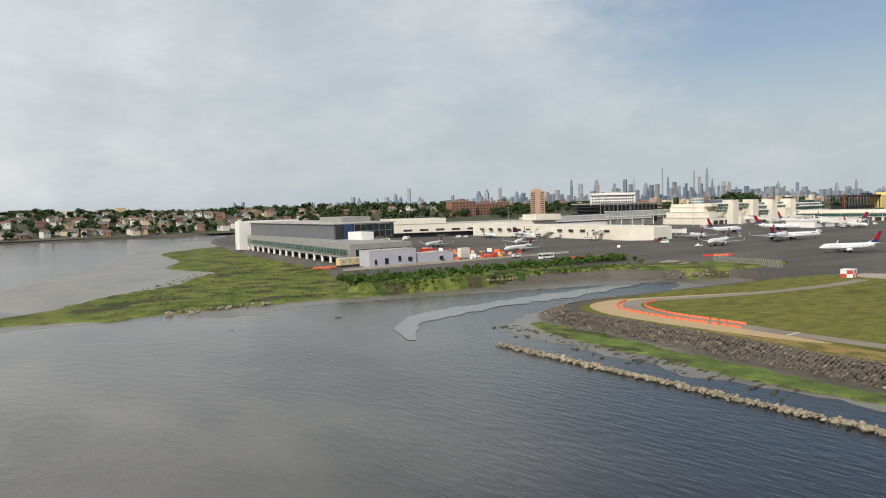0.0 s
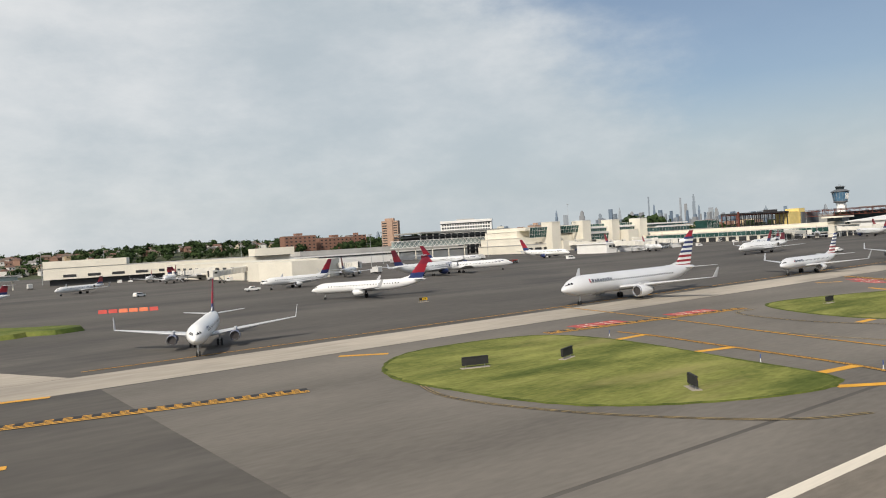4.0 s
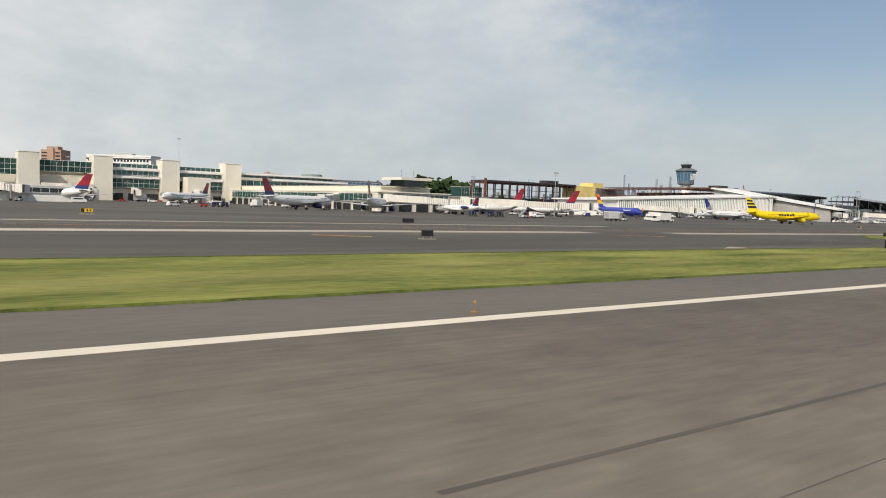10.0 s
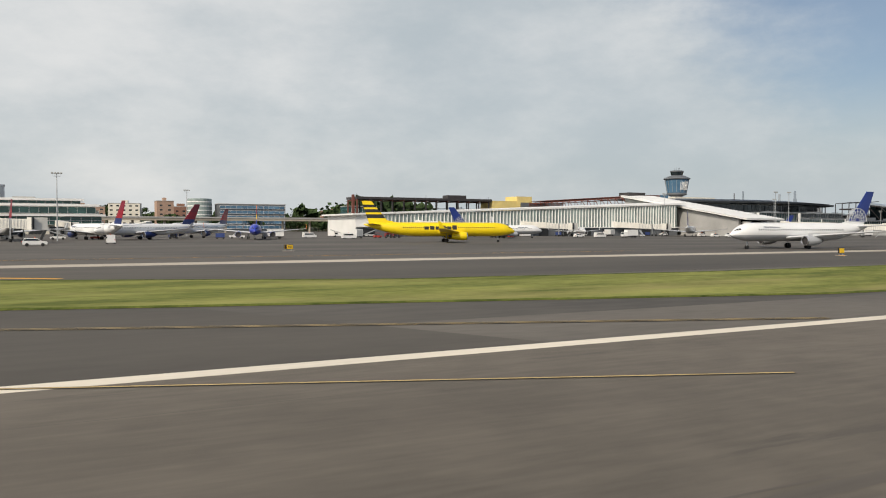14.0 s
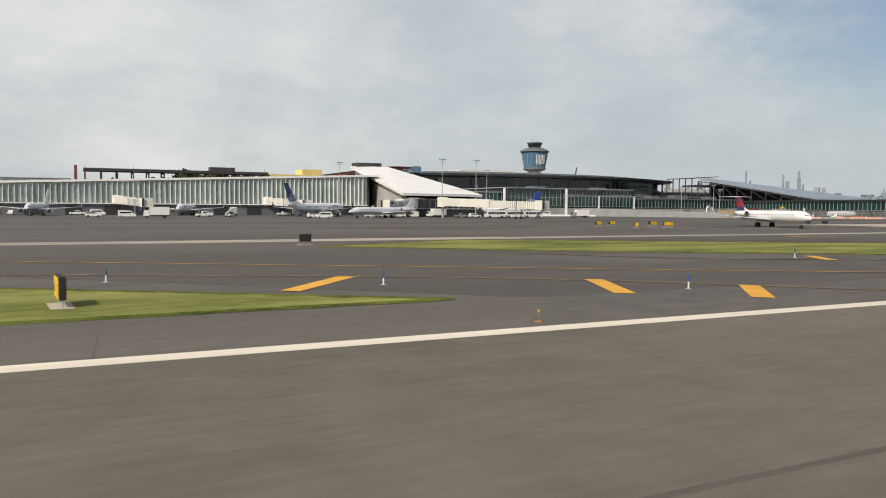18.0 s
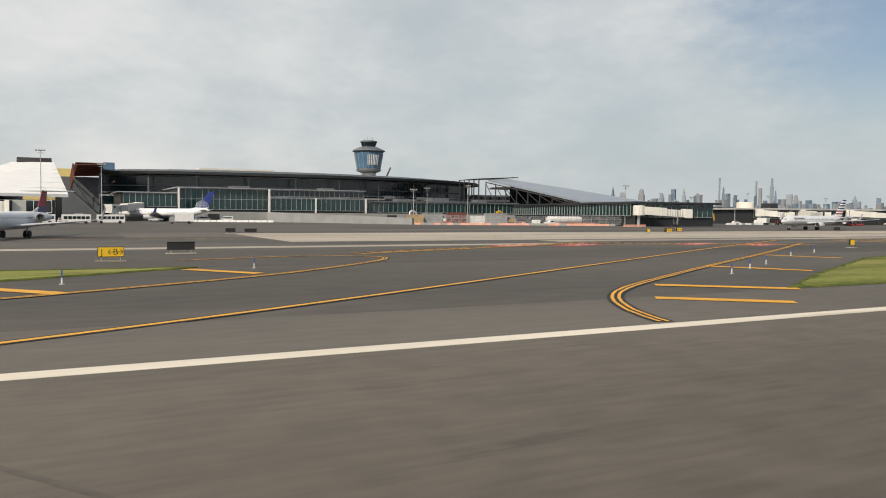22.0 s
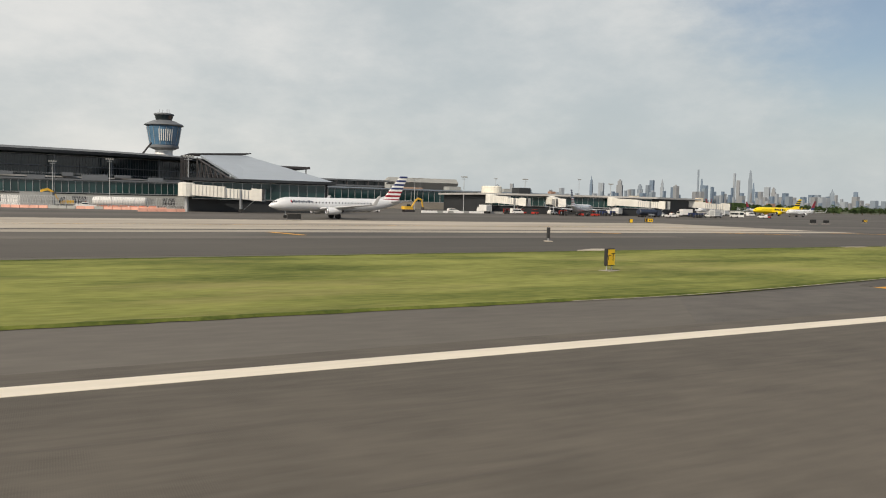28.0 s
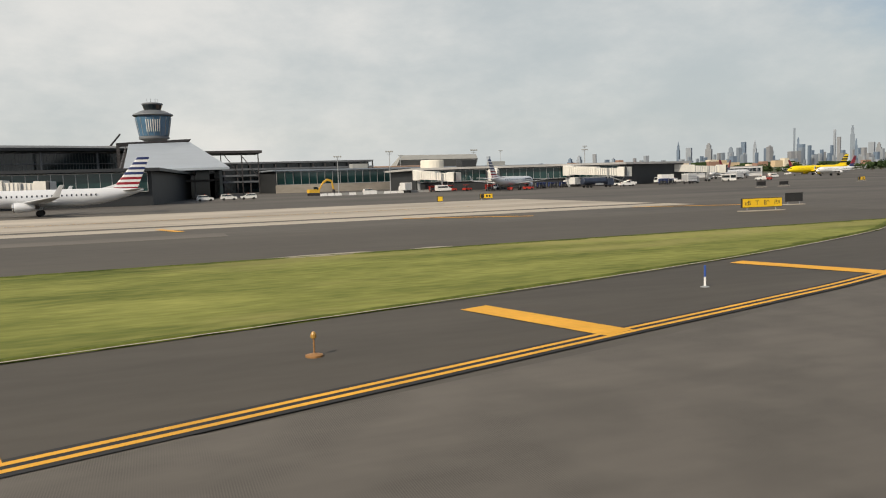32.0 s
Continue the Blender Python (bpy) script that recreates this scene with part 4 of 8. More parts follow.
for c in ([(1499.5, 60.0), (1502, 60.7), (1505.5, 60.8), (1506.5, 60.0), (1503, 59.6)], [(1508.5, 60.3), (1510, 60.9), (1511.4, 60.6), (1510, 60.1)], [(1463, 60), (1466, 61.6), (1468, 61.2), (1466, 59.6)], [(739, 53), (743, 55), (744, 53.2)], [(1028, 55), (1033, 56.4), (1034, 55)], [(1048, 66), (1053, 73), (1056, 73), (1053, 57), (1049, 57)]):
    setting(part("concrete_pad", prism(c, -0.1, 0.09), M_CONCRETE), "pale broken concrete pad at the grass edge", "pad")


# ---- aircraft ----
M_PLANE = material("aircraft_white_paint", (0.80, 0.80, 0.78), 0.3, var=0.04, scale=0.2)
M_SILVER = material("aircraft_silver_paint", (0.70, 0.71, 0.72), 0.32, metal=0.1, var=0.06, scale=0.2)
M_BELLY = material("aircraft_grey_belly", (0.40, 0.41, 0.42), 0.35, var=0.06)
M_PYELLOW = material("aircraft_yellow_paint", (0.85, 0.62, 0.01), 0.32, var=0.05)
M_PBLUE = material("aircraft_royal_blue", (0.035, 0.055, 0.36), 0.32, var=0.06)
M_NAVY = material("aircraft_navy", (0.02, 0.035, 0.13), 0.3, var=0.08)
M_TAILBLUE = material("aircraft_tail_blue", (0.014, 0.034, 0.19), 0.3, var=0.1)
M_LETTER = material("aircraft_slate_lettering", (0.07, 0.085, 0.11), 0.4, var=0.1)
M_PRED = material("aircraft_red", (0.29, 0.012, 0.026), 0.3, var=0.08)
M_DKRED = material("aircraft_dark_red", (0.20, 0.012, 0.03), 0.3, var=0.08)
M_PORANGE = material("aircraft_orange", (0.80, 0.20, 0.02), 0.3, var=0.08)
M_WING = material("wing_grey_paint", (0.52, 0.53, 0.54), 0.35, var=0.06)
M_METAL = material("bare_metal_lip", (0.6, 0.6, 0.6), 0.25, metal=0.9, var=0.05)
M_PORT = glass("cabin_glazing", (0.012, 0.014, 0.018), 0.1)


def wing_mesh(root, tip, chord0, chord1, thick0, thick1):
    """A tapered flying surface between the leading edge points root and tip, chords along x, a rounded section."""
    prof = ((0, 0.0), (0.05, 0.42), (0.3, 0.5), (0.65, 0.32), (1, 0.03), (1, -0.03), (0.6, -0.3), (0.3, -0.45), (0.05, -0.35))
    root, tip = Vector(root), Vector(tip)
    flat = abs(tip.y - root.y) > abs(tip.z - root.z)
    out = []
    for p, c, t in ((root, chord0, thick0), (tip, chord1, thick1)):
        out.append([p + (Vector((c * u, 0, t * v)) if flat else Vector((c * u, t * v, 0))) for u, v in prof])
    return ring_loft(out)


def aircraft(name, kind, livery):
    """An airliner with its nose at the origin, the body along +x, standing on its wheels."""
    L, R, zc, span, fin_h, win = {"a321": (44.5, 2.0, 3.75, 35.0, 11.8, 46), "b737": (39.5, 1.9, 3.45, 35.0, 12.4, 40), "ejet": (31.7, 1.5, 3.05, 27.5, 9.9, 26),
                                  "crj": (32.5, 1.35, 2.6, 23.5, 7.5, 24), "md88": (45.0, 1.7, 3.2, 32.8, 9.0, 40)}[kind]
    rear = kind in ("crj", "md88")
    body, fin_bands, engine_mat, wing_mat, marks, words = livery
    th = empty(name)
    tagged(th, words, "airliner", group="airliners")
    k = 20
    stations = [(0.0, 0.03, -0.30), (0.012, 0.26, -0.26), (0.03, 0.47, -0.19), (0.055, 0.70, -0.10), (0.085, 0.88, -0.04), (0.12, 0.98, 0), (0.15, 1, 0), (0.40, 1, 0), (0.68, 1, 0),
                (0.76, 0.93, 0.07), (0.84, 0.74, 0.24), (0.91, 0.50, 0.42), (0.96, 0.30, 0.56), (0.99, 0.13, 0.64), (1.0, 0.05, 0.66)]
    rings = [[(s * L, R * r * math.cos(2 * math.pi * i / k), zc + R * dz + R * r * math.sin(2 * math.pi * i / k)) for i in range(k)] for s, r, dz in stations]
    bm = ring_loft(rings)
    if len(body) > 1:
        for f in bm.faces:
            if f.calc_center_median().z < zc - 0.35 * R:
                f.material_index = 1
    part("fuselage", bm, list(body), th, smooth=True)
    # wings, dihedral and swept, with a tip fin
    wx, half = (0.43 if rear else 0.34) * L, span / 2
    for s in (-1, 1):
        w = part("wing", wing_mesh((wx, s * R * 0.6, zc - R * 0.62), (wx + half * 0.50, s * half, zc - R * 0.62 + half * 0.085), L * 0.165, L * 0.04, R * 0.42, 0.12), wing_mat, th)
        if kind != "md88":
            tipv = Vector((wx + half * 0.50, s * half, zc - R * 0.62 + half * 0.085))
            part("winglet", wing_mesh(tipv, tipv + Vector((1.3, s * 0.35, 1.9)), L * 0.036, 0.6, 0.14, 0.08), marks.get("winglet", wing_mat), w)
        part("flap_fairing", ring_loft([[(wx + L * .13 + a, s * half * .42 + b * math.cos(q), zc - R * .62 + half * .03 - .1 + b * math.sin(q)) for q in [j * math.pi / 3 for j in range(6)]] for a, b in ((0, .05), (.8, .22), (2.4, .2), (3.4, .04))]), wing_mat, w)
        # engines
        er, el = (0.62, 4.2) if rear else ({"a321": 1.12, "b737": 1.0, "ejet": 0.78}[kind], {"a321": 4.6, "b737": 4.3, "ejet": 3.4}[kind])
        ex, ey, ez = (0.70 * L, s * (R + er * 1.15), zc + R * 0.35) if rear else (wx + half * 0.50 * 0.33 - el * 0.55, s * half * 0.33, zc - R * 0.62 + half * 0.025 - er * 0.98)
        ring = lambda x, r: [(ex + x, ey + r * math.cos(2 * math.pi * i / 18), ez + r * math.sin(2 * math.pi * i / 18)) for i in range(18)]
        e = part("engine", ring_loft([ring(0.12, er * .8), ring(0, er * .9), ring(0.15, er * .98), ring(el * .3, er * 1.06), ring(el * .7, er * .95), ring(el, er * .62)], caps=False), engine_mat, th, smooth=True)
        part("lip", ring_loft([ring(0.14, er * .78), ring(-0.02, er * .88), ring(0.12, er * .985), ring(0.3, er * 1.005)], caps=False), M_METAL, e)
        part("fan", ring_loft([ring(0.4, er * .8), ring(0.42, er * .1)], caps=True), M_DARKSTEEL, e)
        part("exhaust", ring_loft([ring(el * .8, er * .5), ring(el * 1.18, er * .3)]), M_DARKSTEEL, e)
        part("pylon", box(ex + el * .25, min(ey, ey - s * er * 1.3) if rear else ey - .16, ez - .12 if rear else ez + er * .8, ex + el * .95, max(ey, ey - s * er * 1.3) if rear else ey + .16, ez + .12 if rear else ez + er * 1.5), wing_mat, e)
    # fin in colour bands, tailplane
    fx0, c0, c1, z0 = 0.83 * L, 0.135 * L, 0.062 * L, zc + R * 0.75
    z1 = fin_h
    lean = (z1 - z0) * (0.75 if rear else 0.82)
    fin = None
    for a, b, m in fin_bands:
        pa, pb = Vector((fx0 + lean * a, 0, z0 + (z1 - z0) * a)), Vector((fx0 + lean * b, 0, z0 + (z1 - z0) * b))
        bandob = part("fin" if fin is None else "fin_band", wing_mesh(pa, pb, c0 + (c1 - c0) * a, c0 + (c1 - c0) * b, 0.42 - .2 * a, 0.42 - .2 * b), m, th if fin is None else fin)
        fin = fin or bandob
    if marks.get("globe"):
        # pale globe lattice on both faces of the fin's foot
        for s in (-1, 1):
            gl = bmesh.new()
            gx, gz, gr = fx0 + c0 * .62, z0 + (z1 - z0) * .16, (z1 - z0) * .36
            hold = lambda a, r: Vector((gx + gr * r * math.cos(a), s * .245, gz + gr * .95 * r * math.sin(a)))
            for r in (.45, .72, 1.0):
                arc_ = [hold(math.radians(-10 + 20 * i), r) for i in range(11)]
                for p0_, p1_ in zip(arc_, arc_[1:]):
                    beam(gl, p0_, p1_, .05, .14)
            for i in range(9):
                beam(gl, hold(math.radians(-5 + 24 * i), .2), hold(math.radians(-5 + 24 * i), 1.0), .05, .12)
            part("globe_lattice", gl, M_WING, fin, "pale globe lattice painted on the fin")
    part("dorsal_fillet", hexa(bmesh.new(), [(fx0 - L * .06, -.05, zc + R * .9), (fx0 + 1, -.1, zc + R * .7), (fx0 + 1, .1, zc + R * .7), (fx0 - L * .06, .05, zc + R * .9),
                                           (fx0 - L * .055, -.04, zc + R * .95), (fx0 + 1.4, -.08, z0 + 1.2), (fx0 + 1.4, .08, z0 + 1.2), (fx0 - L * .055, .04, zc + R * .95)]), body[0], th)
    hz, hx = (z1 - .15, fx0 + lean) if rear else (zc + R * .62, 0.885 * L)
    for s in (-1, 1):
        part("tailplane", wing_mesh((hx, s * (0 if rear else R * .3), hz), (hx + span * .09, s * span * .185, hz + (0 if rear else .35)), L * .085, L * .035, .3, .1), wing_mat, th)
    # cabin and cockpit glazing
    wb = bmesh.new()
    for s in (-1, 1):
        for i in range(win):
            x = L * 0.15 + (L * 0.60) * i / (win - 1)
            a0, a1 = math.radians(10), math.radians(10) + 0.34 / R
            q = [(x + dx, s * (R + .012) * math.cos(a), zc + (R + .012) * math.sin(a)) for dx, a in ((-.12, a0), (.12, a0), (.12, a1), (-.12, a1))]
            wb.faces.new([wb.verts.new(p) for p in (q if s < 0 else q[::-1])])
    tagged(part("window_band", wb, M_PORT, th), kind="stuff")
    for s in (-1, 1):
        cb = bmesh.new()
        for j in range(3):
            t0, t1 = 0.020 + j * 0.0105, 0.0295 + j * 0.0105
            q = []
            for t, up in ((t0, .05), (t1, .05), (t1, .24), (t0 + .003, .24)):
                tt = np.interp(t, [q_[0] for q_ in stations], [q_[1] for q_ in stations]) * R
                cz = zc + R * np.interp(t, [q_[0] for q_ in stations], [q_[2] for q_ in stations])
                an = math.asin(min(.95, (up * R + 0.55 * R * .6) / max(tt, .1) * .9)) if tt > .1 else 0
                q.append((t * L - .02, s * (tt + .02) * math.cos(an), cz + (tt + .02) * math.sin(an)))
            cb.faces.new([cb.verts.new(p) for p in (q if s < 0 else q[::-1])])
        part("cockpit_window", cb, M_PORT, th)
    # name shapes: plain blocks on the flank
    for m, x0, x1, lo, hi, n in marks.get("blocks", ()):
        for s in (-1, 1):
            bb = bmesh.new()
            for j in range(n):
                a, b = x0 + (x1 - x0) * j / n, x0 + (x1 - x0) * (j + .80) / n
                rise = (0, .28, .1, .3, .22, .3, .06, .3)[j % 8] if n > 3 else 0
                rows_ = [[(x * L, s * (R + .02) * math.cos(an), zc + (R + .02) * math.sin(an)) for x in (a, b)] for an in [lo + (hi - lo) * (1 - rise) * i / 4 for i in range(5)]]
                vs = [[bb.verts.new(p) for p in r] for r in rows_]
                for r0, r1 in zip(vs, vs[1:]):
                    bb.faces.new((r0[0], r0[1], r1[1], r1[0]) if s < 0 else (r0[1], r0[0], r1[0], r1[1]))
            part("name_blocks", bb, m, th, "plain blocks in place of the painted name")
    # landing gear
    for gx, gy, wr in ((0.115 * L, 0, 0.36), (0.47 * L if not rear else 0.56 * L, -R * 1.35, 0.55), (0.47 * L if not rear else 0.56 * L, R * 1.35, 0.55)):
        g = part("nose_gear" if gy == 0 else "main_gear", tube((gx, gy, wr), (gx + .1, gy, zc - R * (.75 if gy == 0 else .5)), 0.11, .16), M_GALV, th)
        for s in (-1, 1):
            y = gy + s * wr * .55
            t = part("wheel", tube((gx, y - wr * .22, wr), (gx, y + wr * .22, wr), wr, wr, 16), M_TYRE, g)
    return th


def bands(*rows):
    return rows


stripes = []
for i in range(13):
    stripes.append((i / 13, (i + 1) / 13, M_PLANE if i % 2 else (M_PRED if i < 6 else M_NAVY)))
LIV = {
    "american": ((M_SILVER, M_SILVER), stripes, M_SILVER, M_WING, {"blocks": [(M_LETTER, .155, .295, .28, .62, 8), (M_PRED, .138, .149, 0.26, .64, 1)]}, "silver airliner with a red, white and blue striped tail"),
    "delta": ((M_PLANE, M_PLANE), bands((0, .28, M_NAVY), (.28, .62, M_PRED), (.62, 1, M_DKRED)), M_NAVY, M_WING, {"blocks": [(M_NAVY, .12, .22, .45, .68, 5)]}, "white airliner with a red and navy tail"),
    "deltaw": ((M_PLANE, M_PLANE), bands((0, .3, M_NAVY), (.3, .7, M_PRED), (.7, 1, M_DKRED)), M_PLANE, M_WING, {}, "white regional jet with a red and navy tail"),
    "spirit": ((M_PYELLOW, M_PYELLOW), bands((0, .25, M_PYELLOW), (.25, .42, M_BLACK), (.42, .5, M_PYELLOW), (.5, .64, M_BLACK), (.64, .72, M_PYELLOW), (.72, .84, M_BLACK), (.84, 1, M_PYELLOW)), M_PYELLOW, M_PYELLOW,
               {"winglet": M_PYELLOW, "blocks": [(M_BLACK, .40, .62, -.05, .62, 6)]}, "bright yellow airliner with black name shapes and yellow tail"),
    "united": ((M_PLANE, M_BELLY), bands((0, .12, M_PLANE), (.12, 1, M_TAILBLUE)), M_BELLY, M_WING, {"winglet": M_NAVY, "globe": True, "blocks": [(M_LETTER, .19, .30, .45, .66, 6)]}, "white and grey airliner with a blue tail"),
    "southwest": ((M_PBLUE, M_PBLUE), bands((0, .3, M_PBLUE), (.3, .55, M_SIGNYEL), (.55, .8, M_PRED), (.8, 1, M_PORANGE)), M_PBLUE, M_WING, {"winglet": M_PORANGE, "blocks": [(M_PLANE, .18, .34, .2, .5, 7)]}, "royal blue airliner with an orange, red and yellow tail"),
    "white": ((M_PLANE, M_PLANE), bands((0, .25, M_PLANE), (.25, 1, M_DKRED)), M_PLANE, M_WING, {}, "plain white airliner"),
    "grey": ((M_SILVER, M_BELLY), bands((0, 1, M_SILVER),), M_SILVER, M_WING, {}, "plain pale grey regional jet with a high tail"),
}
FLEET = {}


def park(kind, livery, x, y, turn, words=""):
    """turn 0: the nose points towards the runway's start."""
    m = pose(x, y, 0.012, 0, 0, turn)
    if (kind, livery) not in FLEET:
        th = aircraft("airliner", kind, LIV[livery])
        th.matrix_world = m
        FLEET[kind, livery] = th
    else:
        th = copy_thing(FLEET[kind, livery], m)
    if words:
        tagged(th, words)
    return th


park("a321", "american", 359.6, 105.5, 2.5, "long silver airliner with striped tail taxiing on concrete")
park("ejet", "american", 437.6, 106, 3)
park("ejet", "delta", 500.5, 108, 3, "white regional airliner with red tail on the taxiway")
park("ejet", "delta", 288.5, 103.5, 66, "white regional airliner turning onto the concrete taxiway")
park("ejet", "deltaw", 348, 190, -30)
park("ejet", "deltaw", 364, 263, 12)
park("md88", "delta", 480, 257, 165)
park("crj", "deltaw", 262, 403, 35)
park("crj", "deltaw", 260, 323, 18)
park("md88", "delta", 428, 450, 170)
park("b737", "delta", 538, 352, 175)
park("a321", "delta", 455, 267, 200)
park("ejet", "deltaw", 440, 330, 230)
park("crj", "deltaw", 312, 372, 40)
park("b737", "delta", 590, 330, 95)
park("ejet", "deltaw", 640, 300, 60)
park("a321", "delta", 690, 365, -35)
park("b737", "delta", 728, 400, 70)
park("a321", "delta", 813, 293, 207)
park("a321", "delta", 826, 271, 231, "long white airliner with dark red tail at its gate")
park("crj", "delta", 852, 270, 268)
park("b737", "delta", 886, 298, 280)
park("b737", "delta", 909, 291, 291)
park("a321", "delta", 940, 290, 50)
park("ejet", "deltaw", 595, 217, 5)
park("md88", "delta", 640, 240, 10)
park("a321", "spirit", 1025.5, 189, 162.5, "bright yellow airliner taxiing on the apron")
park("b737", "united", 1026.5, 109.8, -4, "white airliner with blue tail rolling on the taxiway")
park("b737", "southwest", 962, 246, 76)
park("b737", "united", 1085, 262, 172, "white airliner with blue tail on the apron beside the gates")
park("md88", "white", 560, 196, 4, "long plain white airliner taxiing across the apron")
park("a321", "delta", 772, 400, 40)
park("b737", "delta", 915, 262, 30)
park("ejet", "deltaw", 372, 418, 62)
park("crj", "deltaw", 376, 468, 70)
park("ejet", "deltaw", 458, 405, 250)
park("crj", "deltaw", 1249, 113, 72, "white regional jet with red tail crossing the taxiway")
park("crj", "grey", 1190, 250, 20)
park("b737", "united", 1203, 295, 221)
park("ejet", "american", 1140, 305, 70)
park("ejet", "grey", 1090, 290, 80)
park("b737", "united", 1281, 343, -27)
park("ejet", "american", 1461, 163, 2.5, "silver regional airliner with striped tail on the concrete")
park("ejet", "american", 1617, 251, 218)
park("ejet", "deltaw", 1806, 306, 8)
park("crj", "deltaw", 1752, 350, 176)
park("a321", "spirit", 1844, 362, -4, "distant yellow airliner beside the far taxiway")
for x, y, a in ((1760, 330, 30), (1800, 345, 200), (1690, 290, 60), (1930, 420, 190)):
    park("ejet", "deltaw", x, y, a)


# ---- buildings ----
def house_of(name, label, group=""):
    return tagged(empty(name), label, "building", group=group)


def run(p0, p1):
    """The length and pose of a wall from p0 to p1, whose outside is on the right hand."""
    a, b = Vector((*p0, 0)), Vector((*p1, 0))
    d = b - a
    return d.length, Matrix.Translation(a) @ Matrix.Rotation(math.atan2(d.y, d.x), 4, "Z")


def glazing(parent, p0, p1, z0, z1, nx, nz, mat, bar=None, deep=0.16, fins=0.0, lean=0.0):
    """A glazed wall: every pane a part of its own between mullions and transoms, standing proud of the wall behind."""
    L, m = run(p0, p1)
    w, h = L / nx, (z1 - z0) / nz
    if lean:
        m = m @ Matrix.Translation((0, 0, z0)) @ Matrix.Rotation(-lean, 4, "X") @ Matrix.Translation((0, 0, -z0))
    bar = bar or M_GALV
    first = post = rail = None
    for i in range(nx):
        for j in range(nz):
            t = m @ Matrix.Translation((i * w, 0, z0 + j * h))
            if first is None:
                first = part("pane", box(0.05, -0.07, 0.05, w - 0.05, -0.01, h - 0.05), mat, parent)
                first.matrix_local = t
            else:
                share("pane", first, parent, t)
    if p0[1] > 380:
        far_ml = bmesh.new()
        for i in range(nx + 1):
            box(i * w - 0.07, -deep - fins, z0, i * w + 0.07, -0.005, z1, far_ml)
        far_ml.transform(m)
        tagged(part("mullion_set", far_ml, bar, parent), kind="stuff")
    for i in range(nx + 1 if p0[1] <= 380 else 0):
        t = m @ Matrix.Translation((i * w, 0, z0))
        if post is None:
            post = part("mullion", box(-0.07, -deep - fins, 0, 0.07, -0.005, z1 - z0), bar, parent)
            post.matrix_local = t
        else:
            share("mullion", post, parent, t)
    for j in range(nz + 1):
        t = m @ Matrix.Translation((0, 0, z0 + j * h))
        if rail is None:
            rail = part("transom", box(-0.07, -deep * .9, -0.09, L + 0.07, -0.004, 0.09), bar, parent)
            rail.matrix_local = t
        else:
            share("transom", rail, parent, t)


def punched(parent, p0, p1, z0, rows_, storey, nx, w, h, mat, sill=None):
    """Rows of small far windows, proud of the wall."""
    L, m = run(p0, p1)
    bm = bmesh.new()
    for i in range(nx):
        for j in range(rows_):
            x, z = (i + .5) * L / nx, z0 + j * storey
            box(x - w / 2, -0.08, z, x + w / 2, -0.005, z + h, bm)
    bm.transform(m)
    tagged(part("window_rows", bm, mat, parent), kind="stuff")


def block(parent, poly, z0, z1, wall, roof, over=0.4, name="wall"):
    part(name, prism(poly, z0, z1), wall, parent)
    c = Vector((sum(p[0] for p in poly) / len(poly), sum(p[1] for p in poly) / len(poly)))
    grown = [tuple(Vector(p) + (Vector(p) - c).normalized() * over) for p in poly]
    part("roof", prism(grown, z1 + 0.004, z1 + 0.5), roof, parent)


def rect(x0, y0, x1, y1):
    return [(x0, y0), (x1, y0), (x1, y1), (x0, y1)]


# terminal with four wall towers and sloping green glazing
tc = house_of("terminal_building", "cream airport terminal with green glazing and square towers")
block(tc, rect(690, 482, 928, 545), 0, 7.0, M_CREAM, M_ROOF)
block(tc, rect(692, 488, 926, 543), 7.5, 13.4, M_CREAM, M_CREAM)
block(tc, rect(696, 497, 868, 541), 13.9, 19.0, M_CREAM, M_CREAM)
block(tc, rect(868.5, 500, 922, 541), 13.9, 16.6, M_CREAM, M_CREAM)
part("stepped_block", box(698, 488.5, 19.5, 846, 541, 22.4), M_CREAM, tc)
for x, z in ((716, 25.7), (754.3, 25.6), (793, 25.3), (832.5, 25.4)):
    part("wall_tower", box(x, 474, 0, x + 10.4, 487, z), M_CREAM, tc, "square cream wall tower")
    part("coping", box(x - .25, 473.7, z + .004, x + 10.65, 487.3, z + .4), M_WHITEWALL, tc)
glazing(tc, (696, 481.4), (715.8, 481.4), 13.0, 22.0, 7, 3, M_GLASS_GREEN, M_WHITEWALL, lean=-0.2)
glazing(tc, (726.6, 480.6), (754.2, 480.6), 15.6, 22.2, 9, 2, M_GLASS_GREEN, M_WHITEWALL, lean=-0.3)
for a, b in ((764.9, 792.8), (803.6, 832.3)):
    glazing(tc, (a, 483.6), (b, 483.6), 20.0, 22.3, 9, 1, M_GLASS_GREEN, M_WHITEWALL)
    part("roof_slab", box(a, 479.6, 18.4, b, 488.4, 19.6), M_WHITEWALL, tc, "white projecting roof slab")
    glazing(tc, (a, 480.9), (b, 480.9), 15.4, 18.2, 9, 1, M_GLASS_GREEN, M_WHITEWALL)
    part("roof_slab", box(a, 477.6, 13.6, b, 486.0, 14.9), M_WHITEWALL, tc, "white projecting roof slab")
    glazing(tc, (a, 479.4), (b, 479.4), 8.0, 13.4, 9, 2, M_GLASS_GREEN, M_WHITEWALL, lean=-0.2)
part("lower_block", box(727, 472, 0, 754, 480.4, 9.0), M_CREAM, tc, "low cream block with a dark window band")
glazing(tc, (736, 471.8), (750, 471.8), 4.2, 7.6, 5, 1, M_GLASS_DARK, M_WHITEWALL)
part("lower_tower", box(806, 466, 0, 820, 477, 15.6), M_CREAM, tc, "lower square cream tower")
